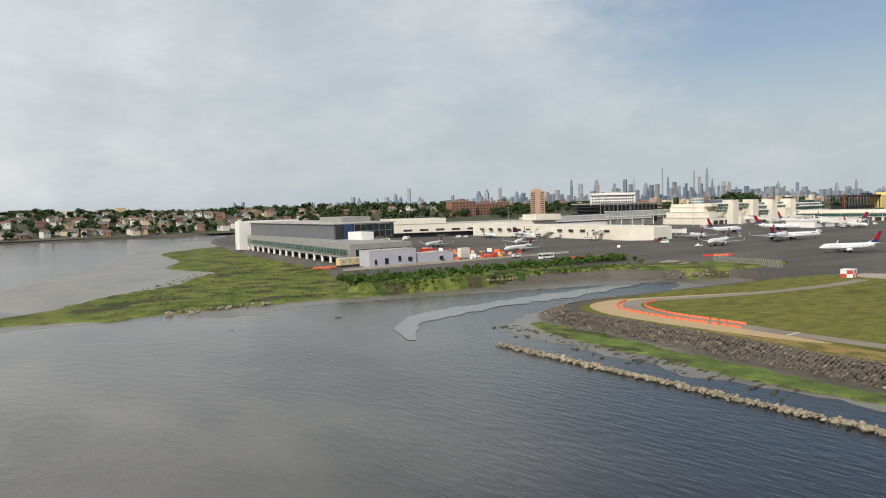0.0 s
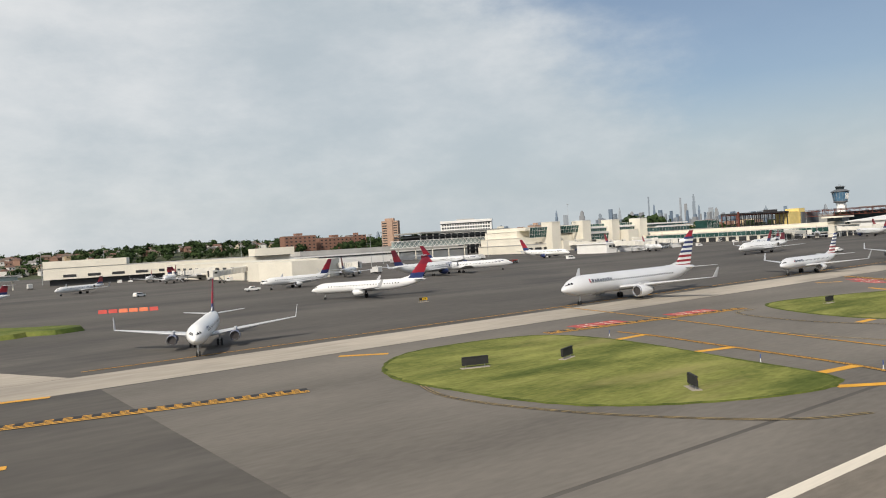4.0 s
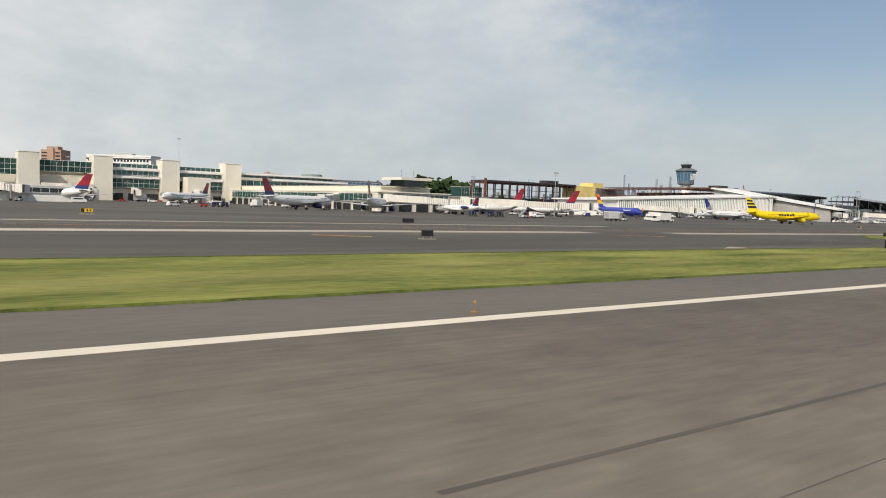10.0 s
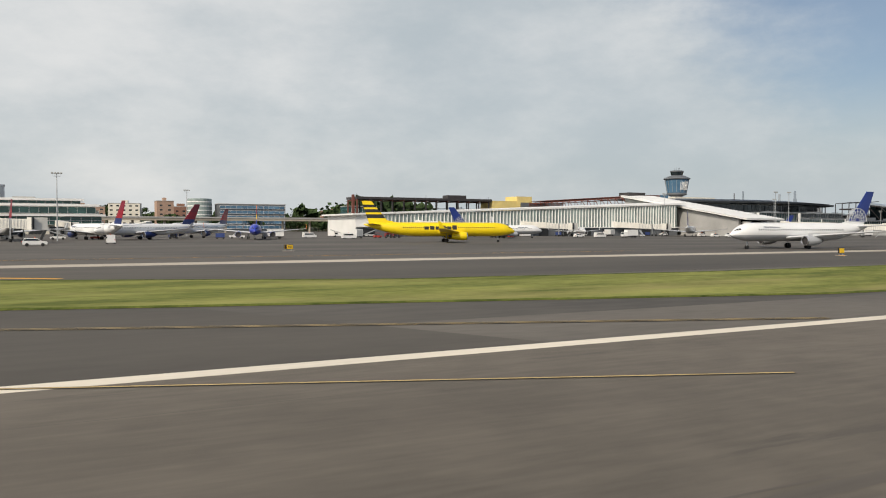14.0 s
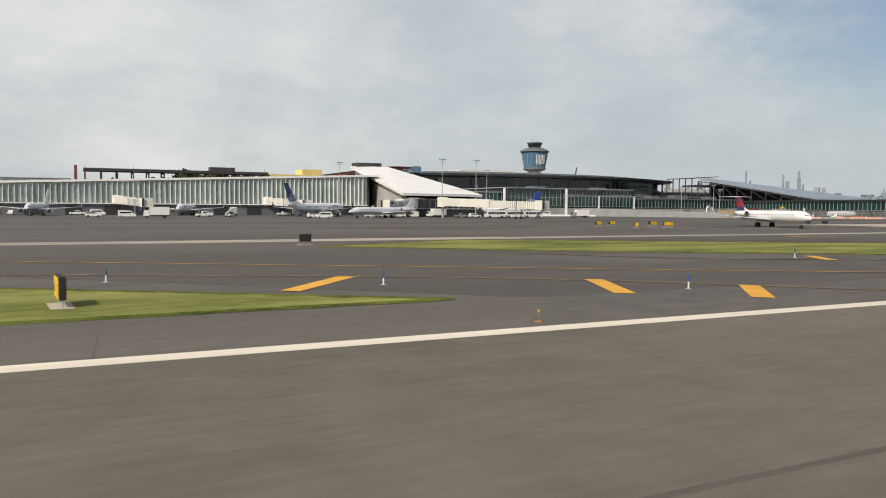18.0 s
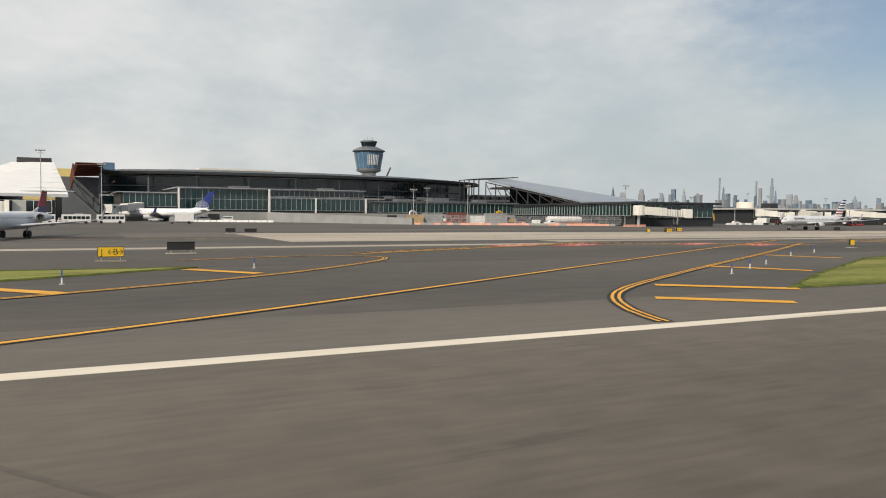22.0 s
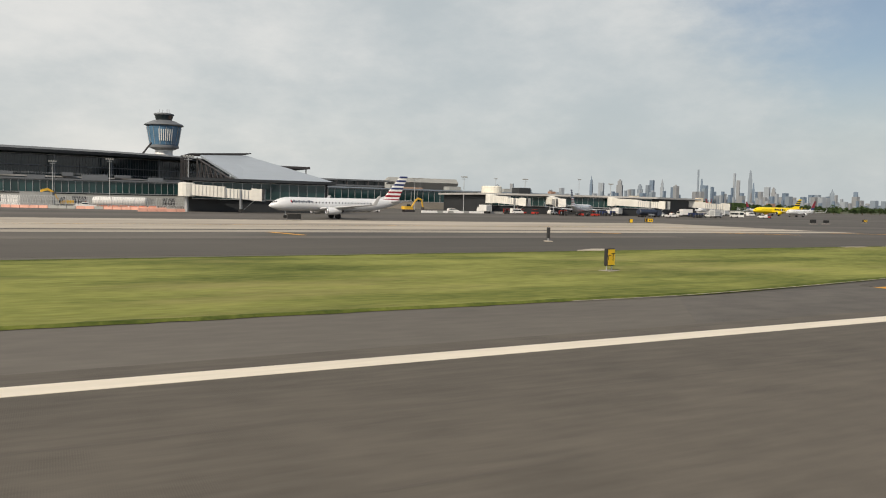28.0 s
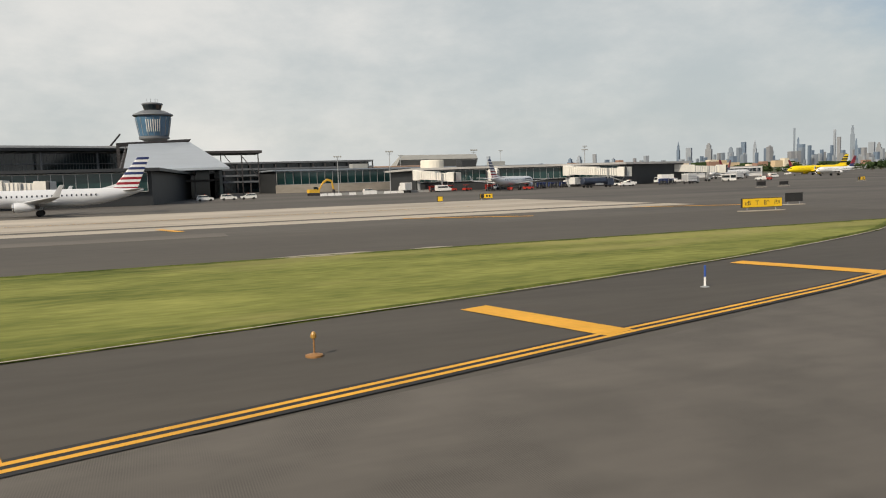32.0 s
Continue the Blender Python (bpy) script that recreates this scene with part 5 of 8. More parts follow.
for x0, x1, z in ((843.2, 918, 20.2), (868, 926, 17.0), (846, 929, 11.2)):
    part("roof_slab", box(x0, 482.5 if z > 12 else 478.5, z - .9, x1, 492, z + .3), M_WHITEWALL, tc, "white projecting roof slab")
glazing(tc, (844, 486.2), (916, 486.2), 17.6, 19.2, 16, 1, M_GLASS_GREEN, M_WHITEWALL)
glazing(tc, (846, 485.4), (924, 485.4), 12.0, 15.8, 16, 1, M_GLASS_GREEN, M_WHITEWALL)
glazing(tc, (846, 480.6), (927, 480.6), 5.4, 10.2, 15, 2, M_GLASS_GREEN, M_WHITEWALL)
# dark panels on the wall stand for the shade of the undercroft
for i in range(22):
    part("bay_shade_panel", box(692 + i * 10.4, 481.6, 0.1, 699.4 + i * 10.4, 481.95, 4.4), M_DARKWALL, tc, "dark panel for the shade inside a service bay")
for x, y, w_, h_ in ((760, 515, 14, 3.5), (815, 520, 9, 3), (880, 520, 12, 3.0)):
    part("plant_room", box(x, y, 16, x + w_, y + 8, 19.5 + h_), M_ROOF, tc)

# concourse reaching towards the runway with a lookout hut
tp = house_of("concourse_pier", "low cream concourse with a glazed lookout hut on top")
block(tp, rect(836, 292, 876, 478), 0, 8.6, M_CREAM, M_CREAM, 1.2)
block(tp, rect(842, 300, 870, 470), 9.1, 11.2, M_CREAM, M_CREAM, 1.0)
part("hut", box(850, 292.5, 11.7, 861, 304, 14.6), M_GLASS_DARK, tp)
part("hut_roof", prism(rect(847, 290, 864, 307), 14.6, 15.8), M_CREAM, tp)
for x in (852, 859):
    part("aerial", tube((x, 298, 15.8), (x, 298, 19.5), .06), M_DARKSTEEL, tp)
# undercroft shade again, as dark panels along the pier's foot
for i in range(4):
    part("bay_shade_panel", box(838 + i * 9.4, 291.55, 0.1, 844.6 + i * 9.4, 291.9, 3.7), M_DARKWALL, tp, "dark panel for the shade inside a service bay")
for i in range(18):
    part("bay_shade_panel", box(835.55, 297 + i * 9.8, 0.1, 835.9, 303.8 + i * 9.8, 3.7), M_DARKWALL, tp, "dark panel for the shade inside a service bay")
glazing(tp, (837, 291.6), (875, 291.6), 4.4, 8.0, 14, 1, M_GLASS_GREEN, M_WHITEWALL)
glazing(tp, (835.6, 470), (835.6, 296), 4.4, 8.0, 40, 1, M_GLASS_GREEN, M_WHITEWALL)
for x0, y0, x1, y1 in ((640, 345, 720, 372),):
    t2 = house_of("gate_concourse", "long low white gate concourse")
    block(t2, rect(x0, y0, x1, y1), 0, 6.2, M_WHITEWALL, M_WHITEWALL, .8)
    glazing(t2, (x0 + 2, y0 - .4), (x1 - 2, y0 - .4), 3.6, 5.6, 24, 1, M_GLASS_DARK, M_WHITEWALL)
t3 = house_of("service_building", "long pale flat-roofed service building")
block(t3, rect(500, 560, 689, 640), 0, 9.0, M_WHITEWALL, M_ROOF)
part("clerestory", box(520, 562, 9.5, 680, 600, 13.0), M_ROOF, t3)
part("dark_band", box(500, 559.5, 6.6, 689, 559.9, 7.6), M_DARKWALL, t3)
tb = house_of("elevated_walkway", "elevated white lattice walkway in front of the terminal")
for z in (10.6, 16.4):
    part("chord", box(600, 548, z, 716, 553, z + .5), M_WHITEWALL, tb)
for i in range(24):
    x = 600 + i * 4.83
    bm = bmesh.new()
    beam(bm, (x, 548.2, 11), (x + 4.83, 548.2, 16.4), .3)
    beam(bm, (x + 4.83, 548.2, 11), (x, 548.2, 16.4), .3)
    part("lattice", bm, M_WHITEWALL, tb)
part("glass_core", box(601, 549.5, 11.2, 715, 552.5, 16.2), M_GLASS_PALE, tb)
for x in range(606, 716, 18):
    part("column", tube((x, 550, 0), (x, 550, 10.6), .5), M_CREAM, tb)
gd = house_of("parking_structure", "long dark grey multi-storey parking structure")
for j in range(6):
    part("deck", box(691, 640, 3 + j * 4.2, 812, 690, 4.4 + j * 4.2), M_DARKWALL if j < 5 else M_GREYWALL, gd)
for i in range(16):
    part("column", box(691.4 + i * 7.9, 640.6, 0, 692.4 + i * 7.9, 641.4, 25), M_GREYWALL, gd)
part("core", box(700, 645, 0, 808, 688, 23), M_DARKWALL, gd)

# hotel
ht = house_of("hotel", "white slab hotel with rows of dark windows")
hl, hm = run((806, 763), (852, 719))
part("wall", box(0, 0, 0, hl, 17, 38), M_WHITEWALL, ht)
part("crown", box(-.3, -.3, 38.004, hl + .3, 17.3, 39.6), M_WHITEWALL, ht)
part("roof_plant", box(20, 6, 39.6, hl - 22, 12, 41.2), M_ROOF, ht)
hw_ = bmesh.new()
for i in range(19):
    for j in range(8):
        x, z = 1.6 + i * (hl - 3) / 19, 5.4 + j * 4.0
        box(x + .2, -0.1, z, x + 2.3, -0.01, z + 2.5, hw_)
tagged(part("window_rows", hw_, M_GLASS_DARK, ht), kind="stuff")
part("top_band", box(0, -.12, 35.2, hl, -.02, 36.6), M_DARKWALL, ht)
ht.matrix_world = hm
# apartment tower and brick blocks
at_ = house_of("apartment_tower", "tan brick apartment tower with a darker side")
part("wall", box(0, 0, 0, 22, 16, 46.5), M_TANBRICK, at_)
part("bay", box(8, -1.6, 0, 15, 0, 48.5), M_TANBRICK, at_)
part("roof_plant", box(4, 4, 46.5, 16, 12, 50), M_TANBRICK, at_)
for j in range(13):
    part("window_band", box(1, -.1, 3 + j * 3.3, 7, -.01, 4.4 + j * 3.3), M_GLASS_DARK, at_)
    part("window_band", box(16, -.1, 3 + j * 3.3, 21, -.01, 4.4 + j * 3.3), M_GLASS_DARK, at_)
at_.matrix_world = run((783, 866), (799, 851))[1]
for x, y, w_, d_, h_, m_ in ((660, 905, 44, 16, 33, M_BRICK), (715, 915, 50, 16, 29, M_BRICK), (768, 930, 26, 14, 31, M_BRICK), (560, 960, 30, 14, 22, M_BRICK), (900, 800, 44, 16, 24, M_TANBRICK), (948, 830, 30, 16, 28, M_CREAM),
                             (990, 790, 16, 14, 30, M_TANBRICK), (1180, 850, 30, 14, 24, M_BRICK), (1000, 850, 40, 16, 26, M_BRICK)):
    bb = house_of("apartment_block", "brick apartment block with flat roof", "brick blocks")
    block(bb, rect(0, 0, w_, d_), 0, h_, m_, M_ROOF)
    punched(bb, (0, 0), (w_, 0), 3, int(h_ / 4.4), 4.4, int(w_ / 6), 2.6, 1.5, M_GLASS_DARK)
    part("bulkhead", box(w_ * .4, 3, h_ + .5, w_ * .6, d_ - 4, h_ + 3.5), m_, bb)
    bb.matrix_world = pose(x, y, 0, 0, 0, random.uniform(-12, 4))
ob_ = house_of("round_office", "pale round glass office block")
part("drum", lathe(((11, 0), (11, 30.6), (10.4, 31)), 28, 1022, 735), M_GLASS_PALE, ob_)
for j in range(7):
    part("floor_band", lathe(((11.15, 3.4 + j * 4), (11.15, 4.4 + j * 4)), 28, 1022, 735), M_WHITEWALL, ob_)
of = house_of("office_building", "white and blue-glass office building of five floors")
block(of, rect(1037, 722, 1100, 742), 0, 26, M_SLATEWALL, M_ROOF)
for j in range(5):
    glazing(of, (1038, 721.6), (1099, 721.6), 3 + j * 4.7, 5.8 + j * 4.7, 12, 1, M_GLASS_BLUE, M_WHITEWALL)
of2 = house_of("glass_block", "small square glass block above the gate roofs")
block(of2, rect(1120, 600, 1146, 618), 0, 22, M_GLASS_GREEN, M_ROOF)
glazing(of2, (1120, 599.6), (1146, 599.6), 8, 21, 8, 3, M_GLASS_GREEN, M_WHITEWALL)

# unfinished steel hall
sf = house_of("steel_frame_hall", "unfinished steel hall frame with a dark roof deck")
part("roof_deck", box(1109, 549, 26.4, 1230, 572, 28.2), M_DARKSTEEL, sf)
for i in range(13):
    x = 1110 + i * 9.8
    for y in (550, 571):
        part("column", beam(bmesh.new(), (x, y, 0), (x, y, 26.4), 0.9), M_STEEL if i == 0 else M_DARKSTEEL, sf)
    part("rafter", beam(bmesh.new(), (x, 549, 25.6), (x, 572, 25.6), .5, .9), M_STEEL, sf)
    if i % 3 == 0:
        part("post", beam(bmesh.new(), (x, 550, 28.2), (x, 550, 30.2), .2), M_DARKSTEEL, sf)
part("stair_head", box(1190, 552, 28.2, 1207, 562, 31.0), M_DARKSTEEL, sf)
for z in (14, 20):
    part("girt", box(1110, 571.4, z, 1230, 571.9, z + .5), M_DARKSTEEL, sf)
# added wall, coloured dark for the shade under the open deck
part("underdeck_shade_wall", box(1104, 546, 0, 1232, 548.6, 7.6), M_SLATEWALL, sf)
part("base_screen", box(1118, 556, 7.6, 1226, 570, 12), M_DARKWALL, sf)
part("red_column", box(1103.6, 543, 0, 1105.4, 545, 29.4), M_STEEL, sf, "tall red steel column")
yh = house_of("yellow_hall", "yellow-sheathed hall under construction")
block(yh, rect(1231, 549, 1262, 570), 0, 26.6, M_YELLOWWALL, M_YELLOWWALL, .1)
part("raised_end", prism([(1255, 548.6), (1270, 548.6), (1270, 568), (1255, 568)], 0, 31.2), M_YELLOWWALL, yh)
bw = house_of("backing_wall", "dark unfinished wall behind the open trusses")
part("wall", box(1258, 546.6, 0, 1302, 548.2, 26), M_SLATEWALL, bw)
tr = house_of("roof_truss", "rust-red roof trusses still open to the sky")
for z, w_ in ((18.5, .6), (26.2, .6)):
    for x in (1266, 1284):
        part("chord", beam(bmesh.new(), (x - 0, 402, z), (x, 546, z if z < 20 else 25.0), w_), M_STEEL, tr)
for i in range(18):
    y = 402 + i * 8
    bm = bmesh.new()
    beam(bm, (1266, y, 18.5), (1266, y + 8, 26), .35)
    beam(bm, (1266, y + 8, 18.5), (1266, y + 8, 26), .35)
    beam(bm, (1266, y, 26), (1284, y, 26.6), .35)
    part("web", bm, M_STEEL, tr)
part("deck", box(1267, 402, 26.9, 1283, 546, 27.2), M_STEEL, tr)
part("blue_wrap", box(1279, 399, 24, 1284, 401.4, 27.4), M_GLASS_BLUE, tr, "blue plastic wrapping")

# eastern concourse: finned glass and a white sloping roof
pe = house_of("east_concourse", "glass concourse with white fins and a sloping white roof")
part("wall", hexa(bmesh.new(), [(1028, 331, 0), (1226, 331, 0), (1226, 372, 0), (1028, 372, 0), (1028, 331, 9.9), (1226, 331, 17.6), (1226, 372, 17.6), (1028, 372, 9.9)]), M_WHITEWALL, pe)
part("roof", hexa(bmesh.new(), [(1026, 329.6, 10.0), (1232, 329.6, 18.0), (1240, 378, 19.5), (1026, 376, 10.0), (1026, 329.6, 10.8), (1232, 329.6, 18.9), (1240, 378, 20.4), (1026, 376, 10.8)]), M_WHITEWALL, pe, "white concourse roof")
pane0 = fin0 = None
for i in range(92):
    x = 1042 + i * 2.0
    hgt = 9.0 + (x - 1005) / 221 * 8.6 - 0.2
    if pane0 is None:
        pane0 = part("pane", box(.06, 330.7, 0, 1.94, 330.97, 1), M_GLASS_FIN, pe)
        fin0 = part("fin", box(-.08, 329.9, 0, .08, 330.98, 1), M_WHITEWALL, pe)
        pane0.matrix_local = fin0.matrix_local = Matrix.Translation((x, 0, 4.6)) @ Matrix.Diagonal((1, 1, hgt - 4.6, 1))
    else:
        for nm, o in (("pane", pane0), ("fin", fin0)):
            share(nm, o, pe, Matrix.Translation((x, 0, 4.6)) @ Matrix.Diagonal((1, 1, hgt - 4.6, 1)))
part("base", box(1028, 329.6, 0, 1226, 330.9, 4.4), M_SLATEWALL, pe)
part("ledge", box(1028, 328.6, 4.4, 1226, 330.6, 4.75), M_WHITEWALL, pe, "pale ledge over the service bays")
for x in range(1031, 1222, 14):
    part("service_door", box(x, 329.4, 0, x + 6, 329.58, 3.6), M_DARKWALL, pe)
wd = house_of("sloping_roof", "broad white sloping roof at the concourse end")
part("slope", hexa(bmesh.new(), [(1221, 276, 8.6), (1263, 287, 8.6), (1258, 386, 24.6), (1241, 398, 25.0), (1221, 276, 9.6), (1263, 287, 9.6), (1258, 386, 25.8), (1241, 398, 26.2)]), M_WHITEWALL, wd)
part("side_wall", hexa(bmesh.new(), [(1224, 284, 0), (1226, 284, 0), (1245, 396, 0), (1243, 396, 0), (1224, 284, 9), (1226, 284, 9), (1245, 396, 24), (1243, 396, 24)]), M_ROOF, wd)
part("side_wall", hexa(bmesh.new(), [(1259, 291, 0), (1261, 291, 0), (1257, 384, 0), (1255, 384, 0), (1259, 291, 9.4), (1261, 291, 9.4), (1257, 384, 24), (1255, 384, 24)]), M_GLASS_DARK, wd)
part("gable", box(1225, 284.5, 0, 1259, 286, 7.6), M_DARKWALL, wd)
glazing(wd, (1226, 284.2), (1258, 284.2), 3.4, 7.4, 12, 1, M_GLASS_DARK, M_WHITEWALL)
part("link_block", prism([(1226.2, 372.2), (1227, 333), (1233, 345), (1243, 395), (1227, 395)], 0, 18.6), M_GLASS_FIN, wd)
part("ridge_plant", box(1243, 392, 25.8, 1257, 402, 28.0), M_DARKSTEEL, wd)
for i in range(6):
    t = (i + 1) / 7
    part("seam", beam(bmesh.new(), (1221 + t * 20, 276 + t * 122, 9.7 + t * 16.6), (1263 - t * 5, 287 + t * 99, 9.7 + t * 16.2), .12, .08), M_GALV, wd)

# head house: dark curved hall with a wide dark roof
hh = house_of("head_house", "dark glass terminal hall under a sweeping dark roof")
ARC = [(1278, 418), (1300, 408), (1340, 400), (1385, 398), (1430, 404), (1470, 418), (1500, 438), (1516, 462)]
arc = [tuple(p.xy) for p in smooth_line(ARC, 4)]
back = [(1514, 520), (1290, 520)]
part("core", prism(arc + back, 0, 12.0), M_GLASS_BLACK, hh)
part("upper_core", prism([(x, y + 7) for x, y in arc] + back, 12.0, 22.6), M_GLASS_BLACK, hh)
for a, b in zip(arc, arc[1:]):
    L_, m_ = run((a[0], a[1] + 6.8), (b[0], b[1] + 6.8))
    g = part("pane", box(.06, -.2, 13, L_ - .06, -.04, 22), M_GLASS_BLACK, hh)
    g.matrix_local = m_
for k, (a, b) in enumerate(zip(arc, arc[1:])):
    if a[0] < 1372:
        continue
    L_, m_ = run((a[0], a[1] + 6.8), (b[0], b[1] + 6.8))
    ml = bmesh.new()
    for j in range(3):
        box(L_ * j / 3, -.36, 13, L_ * j / 3 + .1, -.2, 22.4, ml)
    g = tagged(part("mullion_set", ml, M_SLATEWALL, hh), kind="stuff")
    g.matrix_local = m_
for z_, y_, d_, m_ in ((12.0, -3.0, .7, M_ROOF), (13.7, -3.0, .1, M_GALV), (13.3, -3.0, .08, M_GALV), (17.2, 4.6, .45, M_SLATEWALL), (22.3, 4.0, .35, M_GREYWALL)):
    eb = bmesh.new()
    for (xa, ya), (xb, yb) in zip(arc, arc[1:]):
        beam(eb, (xa, ya + y_, z_), (xb, yb + y_, z_), .5 if d_ > .2 else .08, d_)
    part("terrace_edge", eb, m_, hh, "thin pale terrace edge")
for x, y, w_, h_ in ((1312, 402, 9, 2.6), (1338, 396, 14, 1.8), (1362, 395, 7, 2.4), (1396, 394, 16, 1.7), (1425, 400, 8, 2.4), (1448, 406, 12, 1.8)):
    part("terrace_unit", box(x, y - 4, 12.3, x + w_ * .6, y, 12.3 + h_ * .7), M_SLATEWALL, hh, "pale plant unit on the terrace")
for i in range(0, len(arc), 6):
    part("column", tube((arc[i][0], arc[i][1] - 1, 0), (arc[i][0], arc[i][1] - 1, 22.6), .4), M_SLATEWALL, hh)
eave = [(x + (4 if x > 1490 else 0), y - (6 if 1300 < x < 1500 else 3)) for x, y in arc]
rb = bmesh.new()
bot = [(x, y, 22.9) for x, y in eave]
mid = [(x, y - .3, 24.2) for x, y in eave]
top = [(1400 + (x - 1400) * .90, y + 22, 26.4) for x, y in eave]
far_ = [(1400 + (x - 1400) * .84, 500, 27.2) for x, y in eave]
vs = [[rb.verts.new(p) for p in r] for r in ([(x, y + 16, 22.6) for x, y in eave], bot, mid, top, far_)]
for r0, r1 in zip(vs, vs[1:]):
    for i in range(len(r0) - 1):
        rb.faces.new((r0[i], r0[i + 1], r1[i + 1], r1[i]))
part("roof", rb, M_DARKROOF, hh)
part("roof_edge", ribbon([Vector((x, y - .35, 0)) for x, y in eave[:len(eave) // 2]], .25, 24.4), M_WHITEWALL, hh, "thin white roof edge")
part("plant_screen", box(1330, 440, 26.6, 1372, 456, 28.6), M_CREAM, hh, "cream roof plant screen")
part("roof_ridge", box(1300, 470, 27.0, 1480, 492, 28.2), M_ROOF, hh)
# glass block in front of the head house
fb = house_of("gate_building", "low green-glass gate building of two floors")
part("wall", prism(rect(1391.1, 344, 1478, 392), 0, 9.6), M_DARKWALL, fb)
part("roof", prism(rect(1391.1, 342.5, 1479, 393), 9.6, 10.2), M_SLATEWALL, fb)
part("low_wing", box(1283, 344.6, 0, 1305.9, 392, 12.0), M_DARKWALL, fb)
part("low_wing_roof", box(1281.5, 343.2, 12.0, 1305.9, 392, 12.35), M_GALV, fb, "pale roof edge")
part("tall_wing", box(1306, 344, 0, 1391, 392, 14.4), M_DARKWALL, fb)
part("tall_wing_roof", box(1305, 341.6, 14.4, 1391.6, 393, 14.8), M_GALV, fb, "pale roof edge")
part("front_bay", box(1345, 341.4, 0, 1390.6, 343.9, 10.6), M_DARKWALL, fb)
part("front_bay_roof", box(1344.4, 340.6, 10.6, 1391.4, 343.9, 10.95), M_GALV, fb, "pale roof edge")
glazing(fb, (1284, 344.2), (1305.6, 344.2), 6.2, 11.8, 9, 1, M_GLASS_TEAL, M_GALV, fins=.15)
glazing(fb, (1306.4, 343.6), (1344.8, 343.6), 5.2, 14.2, 16, 2, M_GLASS_TEAL, M_GALV, fins=.2)
glazing(fb, (1345, 343.6), (1390.8, 343.6), 11.4, 14.2, 19, 1, M_GLASS_DARK, M_GALV, fins=.1)
glazing(fb, (1345.3, 341.0), (1390.4, 341.0), 5.0, 10.4, 19, 1, M_GLASS_TEAL, M_GALV, fins=.2)
glazing(fb, (1391.4, 343.6), (1477, 343.6), 4.6, 9.4, 34, 1, M_GLASS_TEAL, M_GALV, fins=.2)
for x in (1305.8, 1344.8, 1366.4, 1391.2):
    part("pier", box(x - .3, 340.4, 0, x + .3, 342.0, 14.4 if x < 1350 else 10.8), M_WHITEWALL, fb, "slim white pier")
part("plinth", box(1283, 342.6, 0, 1345, 343.4, 4.2), M_GREYWALL, fb)
part("plinth", box(1345.1, 340.2, 0, 1478, 340.9, 4.0), M_GREYWALL, fb)
for x in (1297, 1318, 1352, 1372, 1402, 1428, 1462):
    part("service_door", box(x, 340.05 if x > 1345 else 342.45, 0, x + 5, 340.18 if x > 1345 else 342.58, 3.2), M_DARKWALL, fb)
for x, y, w_, h_ in ((1330, 352, 12, 2.0), (1372, 350, 9, 1.8), (1412, 350, 9, 2.2), (1432, 352, 14, 3.4), (1458, 350, 8, 2.6)):
    part("roof_unit", box(x, y, 14.8 if x < 1391 else 10.2, x + w_ * .7, y + 7, (14.8 if x < 1391 else 10.2) + h_ * .6), M_SLATEWALL, fb)
# western gate wing, reaching towards the runway
gw = house_of("west_gate_wing", "long green-glass gate wing with a flat roof")
part("wall", prism([(1454, 222), (1494, 222), (1512, 344), (1479.5, 392), (1476, 344)], 0, 8.6), M_DARKWALL, gw)
part("roof", prism([(1452, 219.6), (1496, 219.6), (1514, 345), (1480, 394), (1474.5, 345)], 8.6, 9.4), M_DARKROOF, gw)
glazing(gw, (1475.2, 342), (1453.6, 224), 4.0, 8.3, 44, 1, M_GLASS_TEAL, M_GALV, fins=.2)
glazing(gw, (1455, 221.4), (1493, 221.4), 3.6, 8.3, 14, 1, M_GLASS_TEAL, M_GALV)
# western sloping roof on bare steel
ws = house_of("west_sloping_roof", "grey metal sloping roof on an open steel frame")
part("slope", hexa(bmesh.new(), [(1485, 296, 10.0), (1519, 286, 10.0), (1512, 406, 25.2), (1485, 386, 23.4), (1485, 296, 10.8), (1519, 286, 10.8), (1512, 406, 26.2), (1485, 386, 24.4)]), M_GREYROOF, ws)
for i in range(9):
    t = i / 8
    y, z = 296 + t * 90, 10 + t * 13.2
    bm = bmesh.new()
    beam(bm, (1483.6, y, 0), (1483.6, y, z), .45)
    if i < 8:
        beam(bm, (1483.6, y, z - .4), (1483.6, y + 11.25, z + 1.2), .5)
        beam(bm, (1483.6, y, 9.8), (1483.6, y + 11.25, z + .6), .3)
    part("frame_bay", bm, M_DARKSTEEL, ws)
for i in range(5):
    part("rafter", beam(bmesh.new(), (1480, 388 + i * 6, 24.8), (1512, 396 + i * 6, 26.8), .5), M_DARKSTEEL, ws)
    part("column", beam(bmesh.new(), (1480, 388 + i * 6, 0), (1480, 388 + i * 6, 24.8), .5), M_DARKSTEEL, ws)
# black sheet set back to stand for the shaded recess behind the columns
part("gable", box(1487, 312, 0, 1514, 313, 11.4), M_GLASS_BLACK, ws)
for x in (1487, 1494, 1501, 1508, 1516):
    part("column", beam(bmesh.new(), (x, 297, 0), (x, 297, 10), .4), M_DARKSTEEL, ws)
part("lintel", box(1486, 296.6, 6.2, 1517, 297.4, 6.8), M_DARKSTEEL, ws)
part("canopy", box(1513, 404, 20.4, 1546, 432, 21.6), M_DARKSTEEL, ws, "dark unfinished canopy deck")
